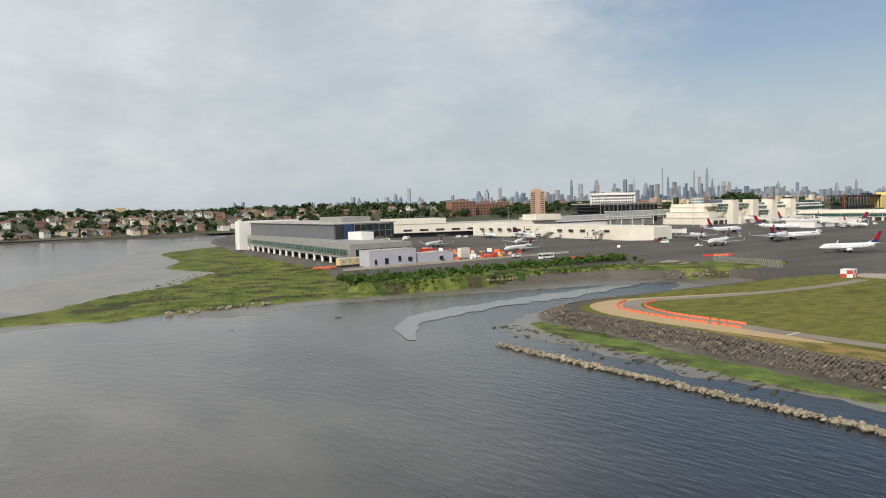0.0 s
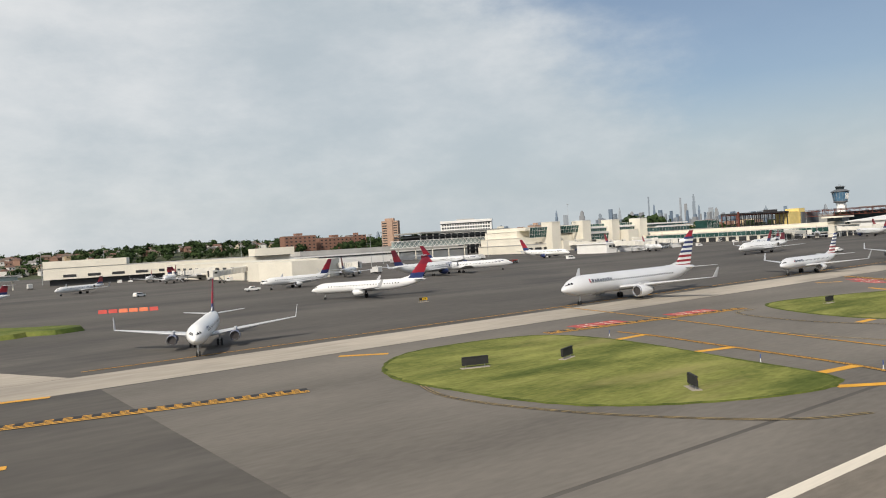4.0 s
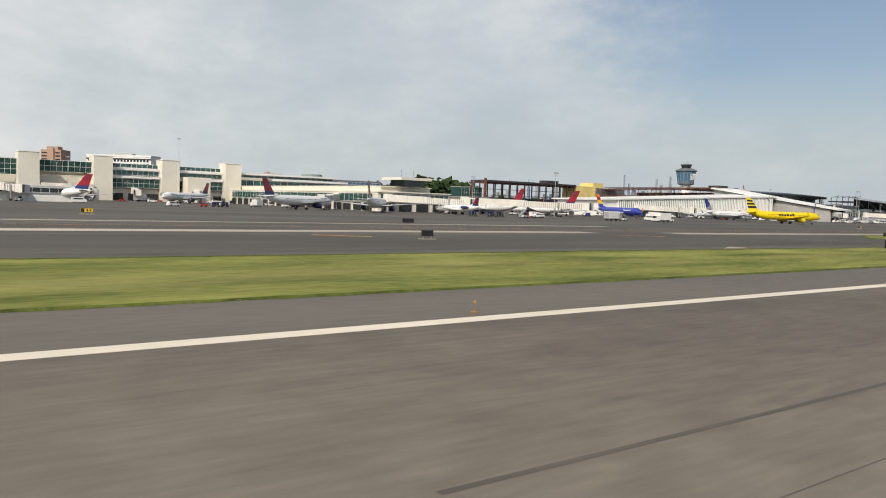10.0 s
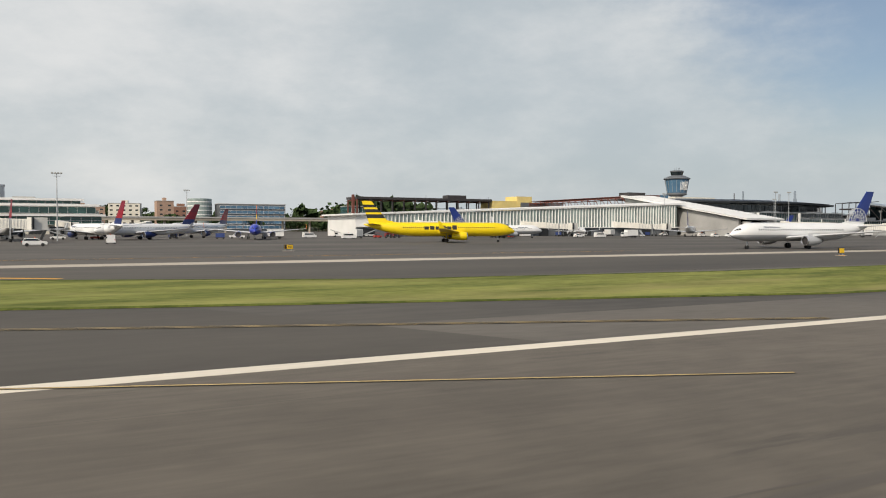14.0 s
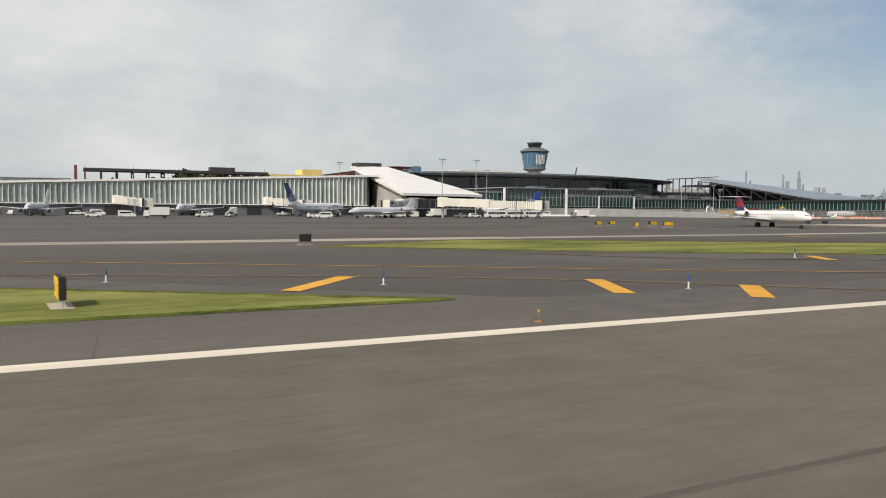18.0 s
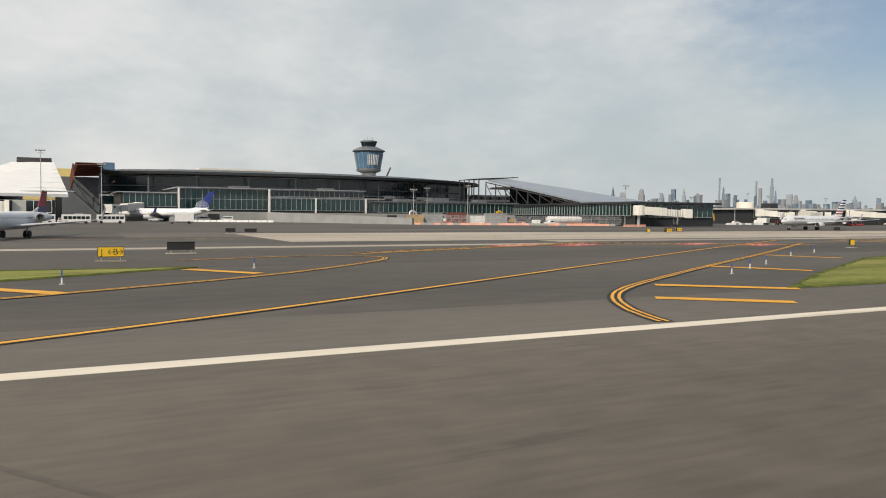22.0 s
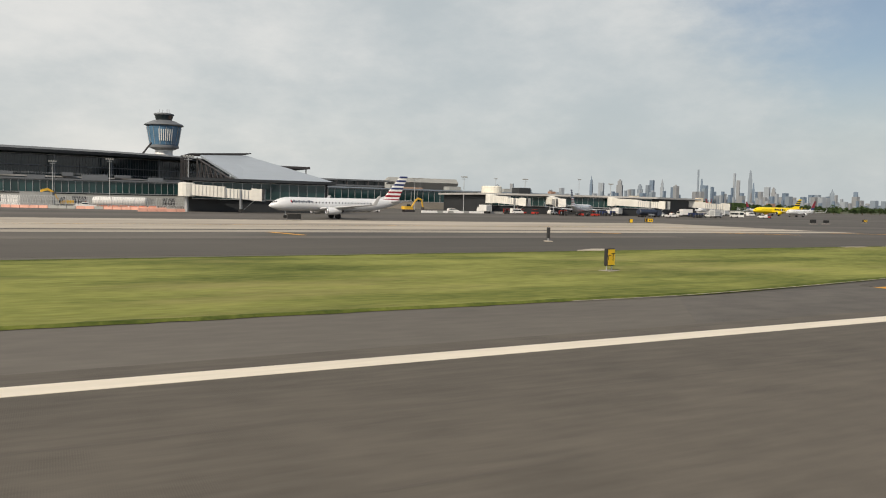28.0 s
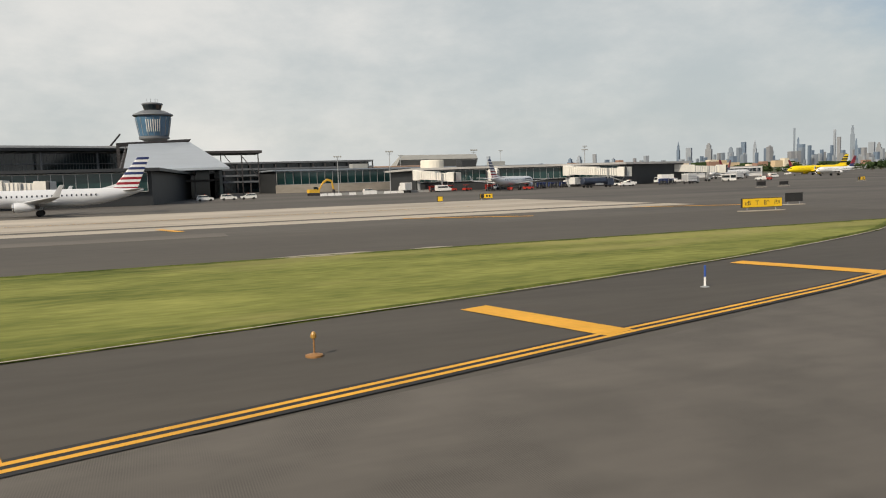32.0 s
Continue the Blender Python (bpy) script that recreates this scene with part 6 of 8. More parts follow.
for x in (1516, 1526, 1536, 1544):
    part("canopy_post", beam(bmesh.new(), (x, 405, 0), (x, 405, 20.4), .5), M_DARKSTEEL, ws)
    part("canopy_brace", beam(bmesh.new(), (x, 405, 8), (x - 9, 405, 20.4), .35), M_DARKSTEEL, ws)
part("side_wall", hexa(bmesh.new(), [(1516, 292, 0), (1517, 292, 0), (1511, 402, 0), (1510, 402, 0), (1516, 292, 10), (1517, 292, 10), (1511, 402, 24), (1510, 402, 24)]), M_GLASS_BLACK, ws)
# far west gates
fg = house_of("far_gate_concourse", "long low green-glass gate concourse with flat roof")
part("wall", prism([(1585, 282), (1660, 262), (1700, 275), (1690, 330), (1590, 330)], 0, 7.8), M_DARKWALL, fg)
part("roof", prism([(1583, 280), (1661, 259.5), (1703, 274), (1692, 332), (1588, 332)], 7.8, 8.6), M_ROOF, fg)
glazing(fg, (1585.5, 281.4), (1659.5, 261.6), 3.4, 7.5, 30, 1, M_GLASS_TEAL, M_GALV)
part("drum", lathe(((4.6, 8.6), (4.6, 11.6), (4.2, 11.9)), 20, 1597, 297), M_CREAM, fg, "round cream roof drum")
part("cab", box(1606, 288, 8.6, 1612, 294, 11.4), M_DARKWALL, fg)
f2 = house_of("parking_structure", "long dark parking structure of open decks behind the gates")
for j in range(4):
    part("deck", box(1524, 470, 6 + j * 3.6, 1622, 520, 7.0 + j * 3.6), M_SLATEWALL, f2)
for i in range(14):
    part("column", box(1525 + i * 7.4, 470.3, 0, 1525.7 + i * 7.4, 471, 17), M_DARKSTEEL, f2)
part("core", box(1526, 474, 0, 1620, 518, 16.6), M_GLASS_BLACK, f2)
f5 = house_of("west_concourse", "low green-glass concourse with a flat grey roof and pale base")
part("wall", prism([(1549, 385), (1728, 416), (1722, 446), (1545, 414)], 0, 10.6), M_DARKWALL, f5)
part("roof", prism([(1547.6, 383.6), (1730, 415), (1724, 447), (1544, 415)], 10.6, 11.3), M_GREYROOF, f5)
glazing(f5, (1549.6, 384.7), (1727.6, 415.5), 4.0, 10.3, 44, 1, M_GLASS_TEAL, M_GALV, fins=.2)
part("base", prism([(1549, 384.2), (1728, 415.1), (1728, 415.8), (1549, 384.9)], 0, 3.9), M_CONCRETE, f5, "pale concrete base")
for x, y in ((1590, 396), (1632, 404), (1676, 412)):
    part("roof_unit", box(x, y, 11.3, x + 8, y + 7, 13.6), M_GREYWALL, f5)
f3 = house_of("brick_terminal", "tan old terminal with an arched grey roof")
block(f3, rect(1604, 560, 1690, 600), 0, 15, M_TANBRICK, M_TANBRICK, .6)
punched(f3, (1604, 560), (1690, 560), 9, 1, 4, 14, 3.2, 3.4, M_GLASS_DARK)
part("vault", ring_loft([[(1690, 660 + 0 * 1, 16), (1690, 640, 16), (1692, 636, 22), (1694, 640, 26)], [(1765, 680, 16), (1765, 640, 16), (1765, 636, 22), (1765, 640, 26)]]), M_GREYWALL, f3)
block(f3, rect(1540, 520, 1900, 560), 0, 8, M_GREYWALL, M_ROOF, .6)
f4 = house_of("distant_concourse", "distant long pale concourse with flat roof")
block(f4, rect(1740, 440, 1900, 462), 0, 6.5, M_WHITEWALL, M_ROOF)
glazing(f4, (1742, 439.6), (1898, 439.6), 3, 5.6, 40, 1, M_GLASS_DARK, M_WHITEWALL)

# control tower
ct = house_of("control_tower", "blue-glass airport control tower with a flared head")
part("shaft", lathe(((7.0, 0), (6.2, 20), (6.2, 40)), 24, 1497, 611), M_WHITEWALL, ct, smooth=True)
part("collar", lathe(((6.3, 38.5), (10.6, 40.2), (10.6, 41.6), (9.6, 42.4)), 32, 1497, 611), M_SLATEWALL, ct)
part("body", lathe(((9.8, 41.6), (10.2, 42.4), (12.4, 55.4), (12.0, 56.4)), 32, 1497, 611), M_GLASS_BLUE, ct)
for i in range(16):
    a = 2 * math.pi * i / 16
    part("mullion", beam(bmesh.new(), (1497 + 10.3 * math.cos(a), 611 + 10.3 * math.sin(a), 42.6), (1497 + 12.5 * math.cos(a), 611 + 12.5 * math.sin(a), 55.4), .3), M_GALV, ct)
for i in range(7):
    a = -math.pi / 2 - .42 + i * .13
    part("louvre", beam(bmesh.new(), (1497 + 10.8 * math.cos(a), 611 + 10.8 * math.sin(a), 45.0), (1497 + 12.3 * math.cos(a), 611 + 12.3 * math.sin(a), 53.6), .55), M_WHITEWALL, ct)
part("gallery", lathe(((12.6, 56.2), (14.2, 57.0), (13.6, 57.9), (8.0, 60.4), (6.2, 60.8)), 32, 1497, 611), M_SLATEWALL, ct)
part("cab", lathe(((5.6, 60.6), (6.9, 64.6), (6.7, 64.9)), 16, 1497, 611), M_GLASS_DARK, ct)
part("cab_roof", lathe(((7.3, 64.7), (7.3, 65.6), (5.0, 66.2)), 16, 1497, 611), M_SLATEWALL, ct)
for dx in (-3.4, -1, 2.2, 3.6):
    part("aerial", tube((1497 + dx, 611, 66), (1497 + dx, 611, 69.2), .1), M_DARKSTEEL, ct)
part("podium", box(1480, 600, 0, 1514, 640, 22), M_GREYWALL, ct)

# waterside building on columns
SHIFT = Matrix.Translation((3.0, -.7, 0)) @ Matrix.Diagonal((.934, .934, .934, 1))
wb_ = house_of("waterside_hall", "long grey-clad hall on columns at the water's edge")
part("shelf", prism([(167, 342), (205, 342), (222, 545), (192.5, 545)], 3.4, 11.0), M_GREYWALL, wb_)
part("upper_wall", prism([(190, 402), (232, 402), (240, 548), (197, 548)], 11.01, 20.0), M_SLATEWALL, wb_)
part("upper_roof", prism([(189, 401), (233, 401), (241, 549), (196, 549)], 20.0, 20.7), M_ROOF, wb_)
part("end_wall", prism([(188, 548.5), (236, 548.5), (237, 560), (189, 560)], 0, 21.5), M_WHITEWALL, wb_, "white end block")
part("plant", box(205, 420, 20.7, 226, 450, 24.0), M_GREYWALL, wb_)
part("plant", box(196, 380, 11.0, 204, 396, 15.5), M_WHITEWALL, wb_)
glazing(wb_, (192.2, 543), (166.8, 345), 5.2, 8.2, 40, 1, M_GLASS_GREEN, M_GREYWALL)
glazing(wb_, (170, 341.6), (204, 341.6), 4.4, 8.2, 10, 1, M_GLASS_DARK, M_GREYWALL)
part("dark_front", box(191, 400.6, 11.1, 231, 401.9, 20.0), M_DARKWALL, wb_)
glazing(wb_, (203, 400.4), (229, 400.4), 11.6, 19.6, 6, 2, M_GLASS_DARK, M_GREYWALL)
part("blue_panel", box(196, 400.0, 11.2, 202, 400.5, 19.9), M_BLUECLAD, wb_, "blue cladding panel")
for i in range(16):
    t = i / 15
    part("column", tube((168 + 24.6 * t, 345 + 198 * t, -4), (168 + 24.6 * t, 345 + 198 * t, 3.4), .8), M_WHITEWALL, wb_)
part("under_wall", prism([(178, 348), (204, 346), (220, 545), (200, 545)], -1, 3.4), M_DARKWALL, wb_)
# long pier building and its high block
pd = house_of("long_pier_terminal", "long low cream pier terminal with dark service doors")
block(pd, [(334, 561), (488, 512), (500, 552), (346, 602)], 4.2, 11.4, M_CREAM, M_ROOF)
part("high_block", prism([(334, 560.6), (383, 545), (392, 575), (343, 592)], 11.9, 16.5), M_CREAM, pd)
part("undercroft", prism([(338, 563), (486, 516), (496, 548), (350, 598)], 0, 4.2), M_DARKWALL, pd)
part("mid_block", prism([(462, 512), (490, 508), (494, 530), (466, 535)], 11.9, 17.2), M_CREAM, pd)
block(pd, [(403, 362), (436, 362), (440, 524), (405, 534)], 0, 9.0, M_CREAM, M_CREAM, .5)
for y in range(372, 520, 12):
    part("door", box(402.7, y, 5.2, 402.96, y + 5, 7.0), M_DARKWALL, pd)
for i in range(9):
    L_, m_ = run((334, 561), (488, 512))
    d_ = part("door", box(12 + i * 15, -.15, 5.4, 20 + i * 15, -.02, 7.2), M_DARKWALL, pd)
    d_.matrix_local = m_
part("end_hub", prism([(398, 350), (410, 338), (430, 338), (442, 350), (442, 364), (398, 364)], 0, 9.0), M_CREAM, pd)
wy = house_of("covered_walkway", "long raised covered walkway with pale roof")
part("deck", prism([(255, 560), (336, 570), (336, 576), (255, 566)], 6.0, 6.6), M_GREYWALL, wy)
part("roof", prism([(254, 559), (336, 569), (336, 577), (254, 567)], 9.2, 9.7), M_ROOF, wy)
part("wall", prism([(255.5, 561), (335, 570.6), (335, 575), (255.5, 565.6)], 6.6, 9.2), M_GLASS_PALE, wy)
for i in range(8):
    part("pillar", tube((258 + i * 10.6, 563 + i * 1.3, 0), (258 + i * 10.6, 563 + i * 1.3, 6), .5), M_CREAM, wy)
# walled compound at the bank
wb_.matrix_world = wy.matrix_world = SHIFT
wc = house_of("site_office", "low white walled site building with small dark windows")
block(wc, rect(169, 326, 197, 336), 0, 7.6, M_LILAC, M_ROOF, .1)
block(wc, rect(197.4, 327, 222, 336), 0, 4.6, M_LILAC, M_ROOF, .1)
for x, z, w_, h_ in ((172, 1, 1.2, 2.4), (178, 1, 2, 2.8), (186, 2, 1.6, 2.6), (192, 1.6, 2.4, 2.2), (212, 1, 2.4, 2)):
    part("window", box(x, 325.7, z, x + w_, 325.95, z + h_), M_GLASS_DARK, wc)
wc.matrix_world = SHIFT
rd = part("perimeter_wall", box(142, 294.5, 0, 282, 295, 1.0), M_CONCRETE)
tagged(rd, "long low concrete wall along the service road", "wall")


# ---- shore, rocks, road ----
random.seed(5)


def stone_mesh(name, seed, mat=None):
    r = random.Random(seed)
    bm = bmesh.new()
    bmesh.ops.create_icosphere(bm, subdivisions=1, radius=0.5)
    for v in bm.verts:
        v.co *= r.uniform(0.72, 1.2)
        v.co.z *= 0.7
    me = bpy.data.meshes.new(name)
    bm.to_mesh(me)
    bm.free()
    me.materials.append(mat or M_ROCK)
    return me


STONES = [stone_mesh("stone", i) for i in range(5)]
PALE_STONES = [stone_mesh("stone", i, M_PALEROCK) for i in range(5)]


def stone_field(name, label, spots, n_parts, sizes, kinds=STONES):
    """Loose stones: the nearest ones single, the rest joined."""
    th = setting(empty(name), label, "stones")
    rest = bmesh.new()
    for i in range(len(spots)):
        x, y, z = spots[i]
        s = random.uniform(*sizes)
        m = pose(x, y, z, random.uniform(0, 360), random.uniform(-20, 20), random.uniform(0, 360)) @ Matrix.Diagonal((s * random.uniform(.8, 1.5), s, s * random.uniform(.7, 1), 1))
        if i < n_parts:
            o = new("stone", kinds[i % 5])
            o.parent = th
            o.matrix_local = m
        else:
            b2 = bmesh.new()
            b2.from_mesh(kinds[i % 5])
            b2.transform(m)
            tmp = bpy.data.meshes.new("tmp")
            b2.to_mesh(tmp)
            b2.free()
            rest.from_mesh(tmp)
            bpy.data.meshes.remove(tmp)
    if len(spots) > n_parts:
        tagged(part("loose_stones", rest, kinds[0].materials[0], th), kind="stuff")


TOPL = smooth_line([(112, 20), (112.4, 50), (114.4, 64), (116.8, 82), (119.2, 103), (120.4, 122), (121.6, 136), (128, 146), (140, 149), (152, 149)], 1.0)
spots = []
for i in range(2600):
    k = random.randrange(len(TOPL) - 1)
    d = (TOPL[k + 1] - TOPL[k]).normalized()
    t = random.random()
    p = TOPL[k] + Vector((-d.y, d.x, 0)) * (t * 7.0 - .6)
    spots.append((p.x, p.y, 0.1 - 2.7 * max(0, t - .12)))
stone_field("riprap", "grey-brown riprap boulders on the sea wall slope", spots, 140, (0.2, 0.8))
spots = []
for i in range(1150):
    t = random.random()
    spots.append((88.5 - 4 * t + random.gauss(0, .55), 126.5 - 90 * t, -2.85 + abs(random.gauss(0, .18))))
stone_field("breakwater", "low straight breakwater of pale stones in the water", spots, 100, (0.35, 0.95), PALE_STONES)
spots = [(random.uniform(223, 284), random.uniform(171, 187), random.uniform(-1.6, .2)) for i in range(150)] + [(59 + random.uniform(-13, 23), 231 + random.gauss(0, 2), -2.3) for i in range(70)] + [(random.uniform(161, 175), random.uniform(216, 221), -.6) for i in range(50)]
stone_field("shore_stones", "scattered stones along the inlet bank", spots, 60, (0.4, 1.4))
ROAD = [(128, -60), (128.2, 40), (128.4, 62), (129.3, 82), (131, 98), (132.2, 114), (135, 125), (140, 132.5), (147, 136.6), (155, 135.6), (171, 129), (192, 122.9), (219, 119), (240, 119.5)]
setting(part("sand_verge", prism([tuple(p.xy) for p in smooth_line([(124.6, 72), (122.2, 84), (122.0, 97), (122.3, 111), (124.2, 126), (129.7, 137.5), (137, 143), (146, 143.8), (156, 140.4), (176, 131.5), (190, 125), (170, 130.8), (154, 136.5), (146, 137), (138.6, 132), (133.5, 124), (130.6, 114), (129.4, 98), (127.4, 84)], 3, True)], -.1, .075), M_SAND), "bare tan sand beside the perimeter road", "ground")
setting(part("dry_verge", prism([tuple(p.xy) for p in smooth_line([(114, -60), (123.5, -60), (123.6, 20), (122.8, 50), (123.2, 74), (121.8, 90), (121.6, 108), (120.4, 96), (118.2, 78), (115.8, 60), (114.4, 30)], 4, True)], -.1, .072), M_DRYGRASS), "dry brown grass verge above the boulders", "grass")
setting(part("perimeter_road", ribbon(smooth_line(ROAD, 2), 4.7, 0.085), M_ROADTAN), "narrow asphalt perimeter road curving round the grass", "road")
marking("stop_bar", box(127.0, 82.0, .05, 131.8, 82.45, .095), M_WHITE, "white stop bar across the perimeter road")
bars_ = smooth_line([(133.3, 95), (133.9, 104.6), (135.2, 116), (139, 125.5), (144, 131.3), (152, 134.2)], 1.8) + [None] + smooth_line([(128.2, 93), (128.8, 101.5), (129.8, 115), (132.3, 127), (137.6, 135.4), (146, 139.6)], 1.8)
first = None
for a, b in zip(bars_, bars_[1:]):
    if a is None or b is None:
        continue
    d = b - a
    m = Matrix.Translation((a.x, a.y, .08)) @ Matrix.Rotation(math.atan2(d.y, d.x), 4, "Z")
    if first is None:
        first = part("road_barrier", hexa(bmesh.new(), [(0, -.2, 0), (1.75, -.2, 0), (1.75, .25, 0), (0, .25, 0), (0.05, -.1, .5), (1.7, -.1, .5), (1.7, .1, .5), (.05, .1, .5)]), M_ORANGE)
        tagged(first, "orange plastic water-filled road barrier", "barrier", "road barriers")
        first.matrix_world = m
    else:
        o = share("road_barrier", first, None, m)
        tagged(o, "orange plastic water-filled road barrier", "barrier", "road barriers")
# chequered hut
hu = tagged(empty("chequered_hut", pose(243.6, 124.4, -.1, 0, 0, 12) @ Matrix.Diagonal((1, 1, .76, 1))), "red and white chequered equipment hut on the grass", "hut")
part("core", box(.05, .05, 0, 4.95, 4.0, 3.5), M_WHITEWALL, hu)
part("roof", box(-.1, -.1, 3.5, 5.1, 4.15, 3.75), M_WHITEWALL, hu)
for i in range(3):
    for j in range(2):
        part("panel", box(i * 1.66 + .02, 0, .1 + j * 1.7, i * 1.66 + 1.62, .045, 1.76 + j * 1.7), M_RED if (i + j) % 2 == 0 else M_WHITEWALL, hu)
        if i < 2:
            part("panel", box(0, i * 2 + .04, .1 + j * 1.7, .045, i * 2 + 2.0, 1.76 + j * 1.7), M_RED if (i + j) % 2 else M_WHITEWALL, hu)
    part("roof_panel", box(i * 1.66, .2, 3.75, i * 1.66 + 1.62, 1.9, 3.8), M_RED if i % 2 else M_WHITEWALL, hu)


# ---- plants ----
def crown(bm, c, rx, rz, n, size, rnd):
    """Leaf clumps in two shells round a few lumps: broad dark ones within, small ones outside, with an uneven edge."""
    lumps = [(Vector((rnd.gauss(0, rx * .38), rnd.gauss(0, rx * .38), rnd.uniform(-.5, .5) * rz)), rnd.uniform(.45, .7)) for _ in range(6)]
    for i in range(n):
        o, s = lumps[i % 6]
        inner = i % 3 == 0
        d = Vector((rnd.gauss(0, 1), rnd.gauss(0, 1), rnd.gauss(0, 1))).normalized()
        p = Vector(c) + o + Vector((d.x * rx, d.y * rx, d.z * rz)) * s * (rnd.uniform(.45, .75) if inner else rnd.uniform(.8, 1.08))
        u = Vector((rnd.gauss(0, 1), rnd.gauss(0, 1), rnd.gauss(0, .6))).normalized()
        w = u.cross(d)
        w = w.normalized() if w.length > .01 else Vector((0, 0, 1))
        a = size * (rnd.uniform(1.5, 2.3) if inner else rnd.uniform(.5, 1.1))
        vs_ = [bm.verts.new(p + u * a * x + w * a * y * .8) for x, y in ((-1, -.4), (.1, -1), (1, .2), (-.1, 1))]
        bm.faces.new(vs_)


def hill(x, y):
    y0 = 950 if x < 330 else max(790, 950 - (x - 330) * .9)
    t = min(1, max(0, (y - y0) / 240))
    s = t * t * (3 - 2 * t) * 21 * (1 if x < 1000 else max(.25, 1 - (x - 1000) / 700))
    return s + 2.0 * math.sin(x * .013) * t + 1.3 * math.sin(y * .02 + x * .004) * t


hb = bmesh.new()
nx, ny = 90, 26
gv = [[hb.verts.new((-1500 + i * 58, 945 + 0 * j - (160 if -1500 + i * 58 > 330 else 0) * min(1, max(0, (-1500 + i * 58 - 330) / 180)) + (j / (ny - 1)) ** 1.6 * 1700, 0)) for j in range(ny)] for i in range(nx)]
for col in gv:
    for v in col:
        v.co.z = hill(v.co.x, v.co.y) + (-.6 if v is col[0] else .02)
for i in range(nx - 1):
    for j in range(ny - 1):
        hb.faces.new((gv[i][j], gv[i + 1][j], gv[i + 1][j + 1], gv[i][j + 1]))
setting(part("hillside", hb, material("hillside_ground", (0.055, 0.075, 0.03), .95, scale=.02, fine=.2, tint=(.10, .10, .06)), smooth=True), "green built-up hillside across the bay", "ground")

rnd = random.Random(3)


def woods(name, label, spots, hgt, leaf=M_TREE):
    bm = bmesh.new()
    for x, y in spots:
        h = rnd.uniform(*hgt)
        z = hill(x, y) if y > 780 else 0
        crown(bm, (x, y, z + h * .58), h * .5, h * .42, 110 if h > 4 else 60, h * (.105 if h > 4 else .13), rnd)
        tube((x, y, z - .5), (x, y, z + h * .5), h * .035, h * .02, 5, bm, 1)
    tagged(part(name, bm, [leaf, M_BARK]), label, "trees", kind="stuff")


woods("far_woods", "dense dark green trees along the far shore", [(rnd.uniform(-900, 420), 958 + abs(rnd.gauss(0, 30))) for _ in range(130)], (7, 12))
woods("far_woods", "green trees between hillside houses", [(rnd.uniform(-900, 520), rnd.uniform(966, 1330)) for _ in range(800)], (7, 13))
woods("far_woods", "dark tree line on the hill crest", [(rnd.uniform(-1000, 900), rnd.uniform(1150, 1400)) for _ in range(360)], (9, 15))
woods("far_woods", "trees behind the terminals", [(rnd.uniform(430, 1000), rnd.uniform(880, 1010)) for _ in range(220)], (9, 15))
woods("far_woods", "trees along the parkway beyond the terminals", [(rnd.uniform(980, 1520), rnd.uniform(720, 900)) for _ in range(260)], (11, 17))
woods("far_woods", "rounded wooded mound behind the steel hall", [(1228 + rnd.gauss(0, 26), 800 + rnd.gauss(0, 12)) for _ in range(34)], (26, 40))
woods("far_woods", "low tree belt beyond the far taxiway", [(rnd.uniform(2050, 3100), rnd.uniform(560, 900)) for _ in range(230)], (7, 12))
woods("bank_bushes", "thick green bushes along the inlet bank", [(rnd.uniform(114, 261), 240 + rnd.gauss(0, 5)) for _ in range(330)], (1.2, 3.6), M_BUSH)
woods("bank_bushes", "reeds and low scrub on the inlet bank", [(lambda t: (122 + 114 * t + rnd.gauss(0, 3), 232 - 22 * t + rnd.gauss(0, 4)))(rnd.random()) for _ in range(420)], (.6, 1.7), M_BUSH)


def tree(name, label, x, y, h, wide):
    th = tagged(empty(name, pose(x, y, -.1)), label, "tree")
    part("trunk", tube((0, 0, -2.2), (0, 0, h * .5), h * .05, h * .025, 7), M_BARK, th)
    for k in range(3):
        a = rnd.uniform(0, 6.28)
        part("limb", tube((0, 0, h * .3), (math.cos(a) * h * .25, math.sin(a) * h * .25, h * .62), h * .025, h * .01, 5), M_BARK, th)
    bm = bmesh.new()
    crown(bm, (0, 0, h * .58), wide, h * .42, 420, h * .06, rnd)
    part("crown", bm, M_BUSH, th)


for x, y, h, w_ in ((114.4, 241.9, 4.6, 4.0), (121.8, 243.9, 5.0, 4.5), (130.2, 243.0, 4.2, 4.0), (166.3, 231.0, 4.4, 2.8), (187.9, 241.7, 2.8, 2.2), (205.3, 240.8, 3.2, 2.6), (226.3, 235.8, 2.6, 2.6), (248.7, 218.0, 2.2, 2.4)):
    tree("shrub", "dense round green shrub on the inlet bank", x, y, h, w_)

# darker unmown verge round the grass, and blades along its edges
for outline, rounded in ((G1, True), (G2, True), (G3, False), (G4, False), (G5, False), (G6, False)):
    base = smooth_line(outline, 3.0, True) if rounded else [Vector((*q, 0)) for q in outline]
    c = []
    for a, b in zip(base, base[1:] + base[:1]):
        k = max(1, int((b - a).length / .8))
        c += [a.lerp(b, i / k) for i in range(k)]
    turn = 1 if sum(a.x * b.y - b.x * a.y for a, b in zip(c, c[1:] + c[:1])) > 0 else -1
    gb, rows_ = bmesh.new(), []
    for i, p in enumerate(c):
        d = (c[(i + 1) % len(c)] - c[i - 1]).normalized()
        o = Vector((-d.y, d.x, 0)) * turn
        rows_.append([gb.verts.new((*(p + o * v).xy, z)) for v, z in ((rnd.uniform(-.25, -.02), .018), (rnd.uniform(.0, .1), .11), (rnd.uniform(.12, .6), .066))])
    for r0, r1 in zip(rows_, rows_[1:] + rows_[:1]):
        for j in range(2):
            gb.faces.new((r0[j], r1[j], r1[j + 1], r0[j + 1]))
    tagged(part("grass_verge", gb, M_LUSH), "longer dark green grass along the pavement edge", "grass", kind="stuff")
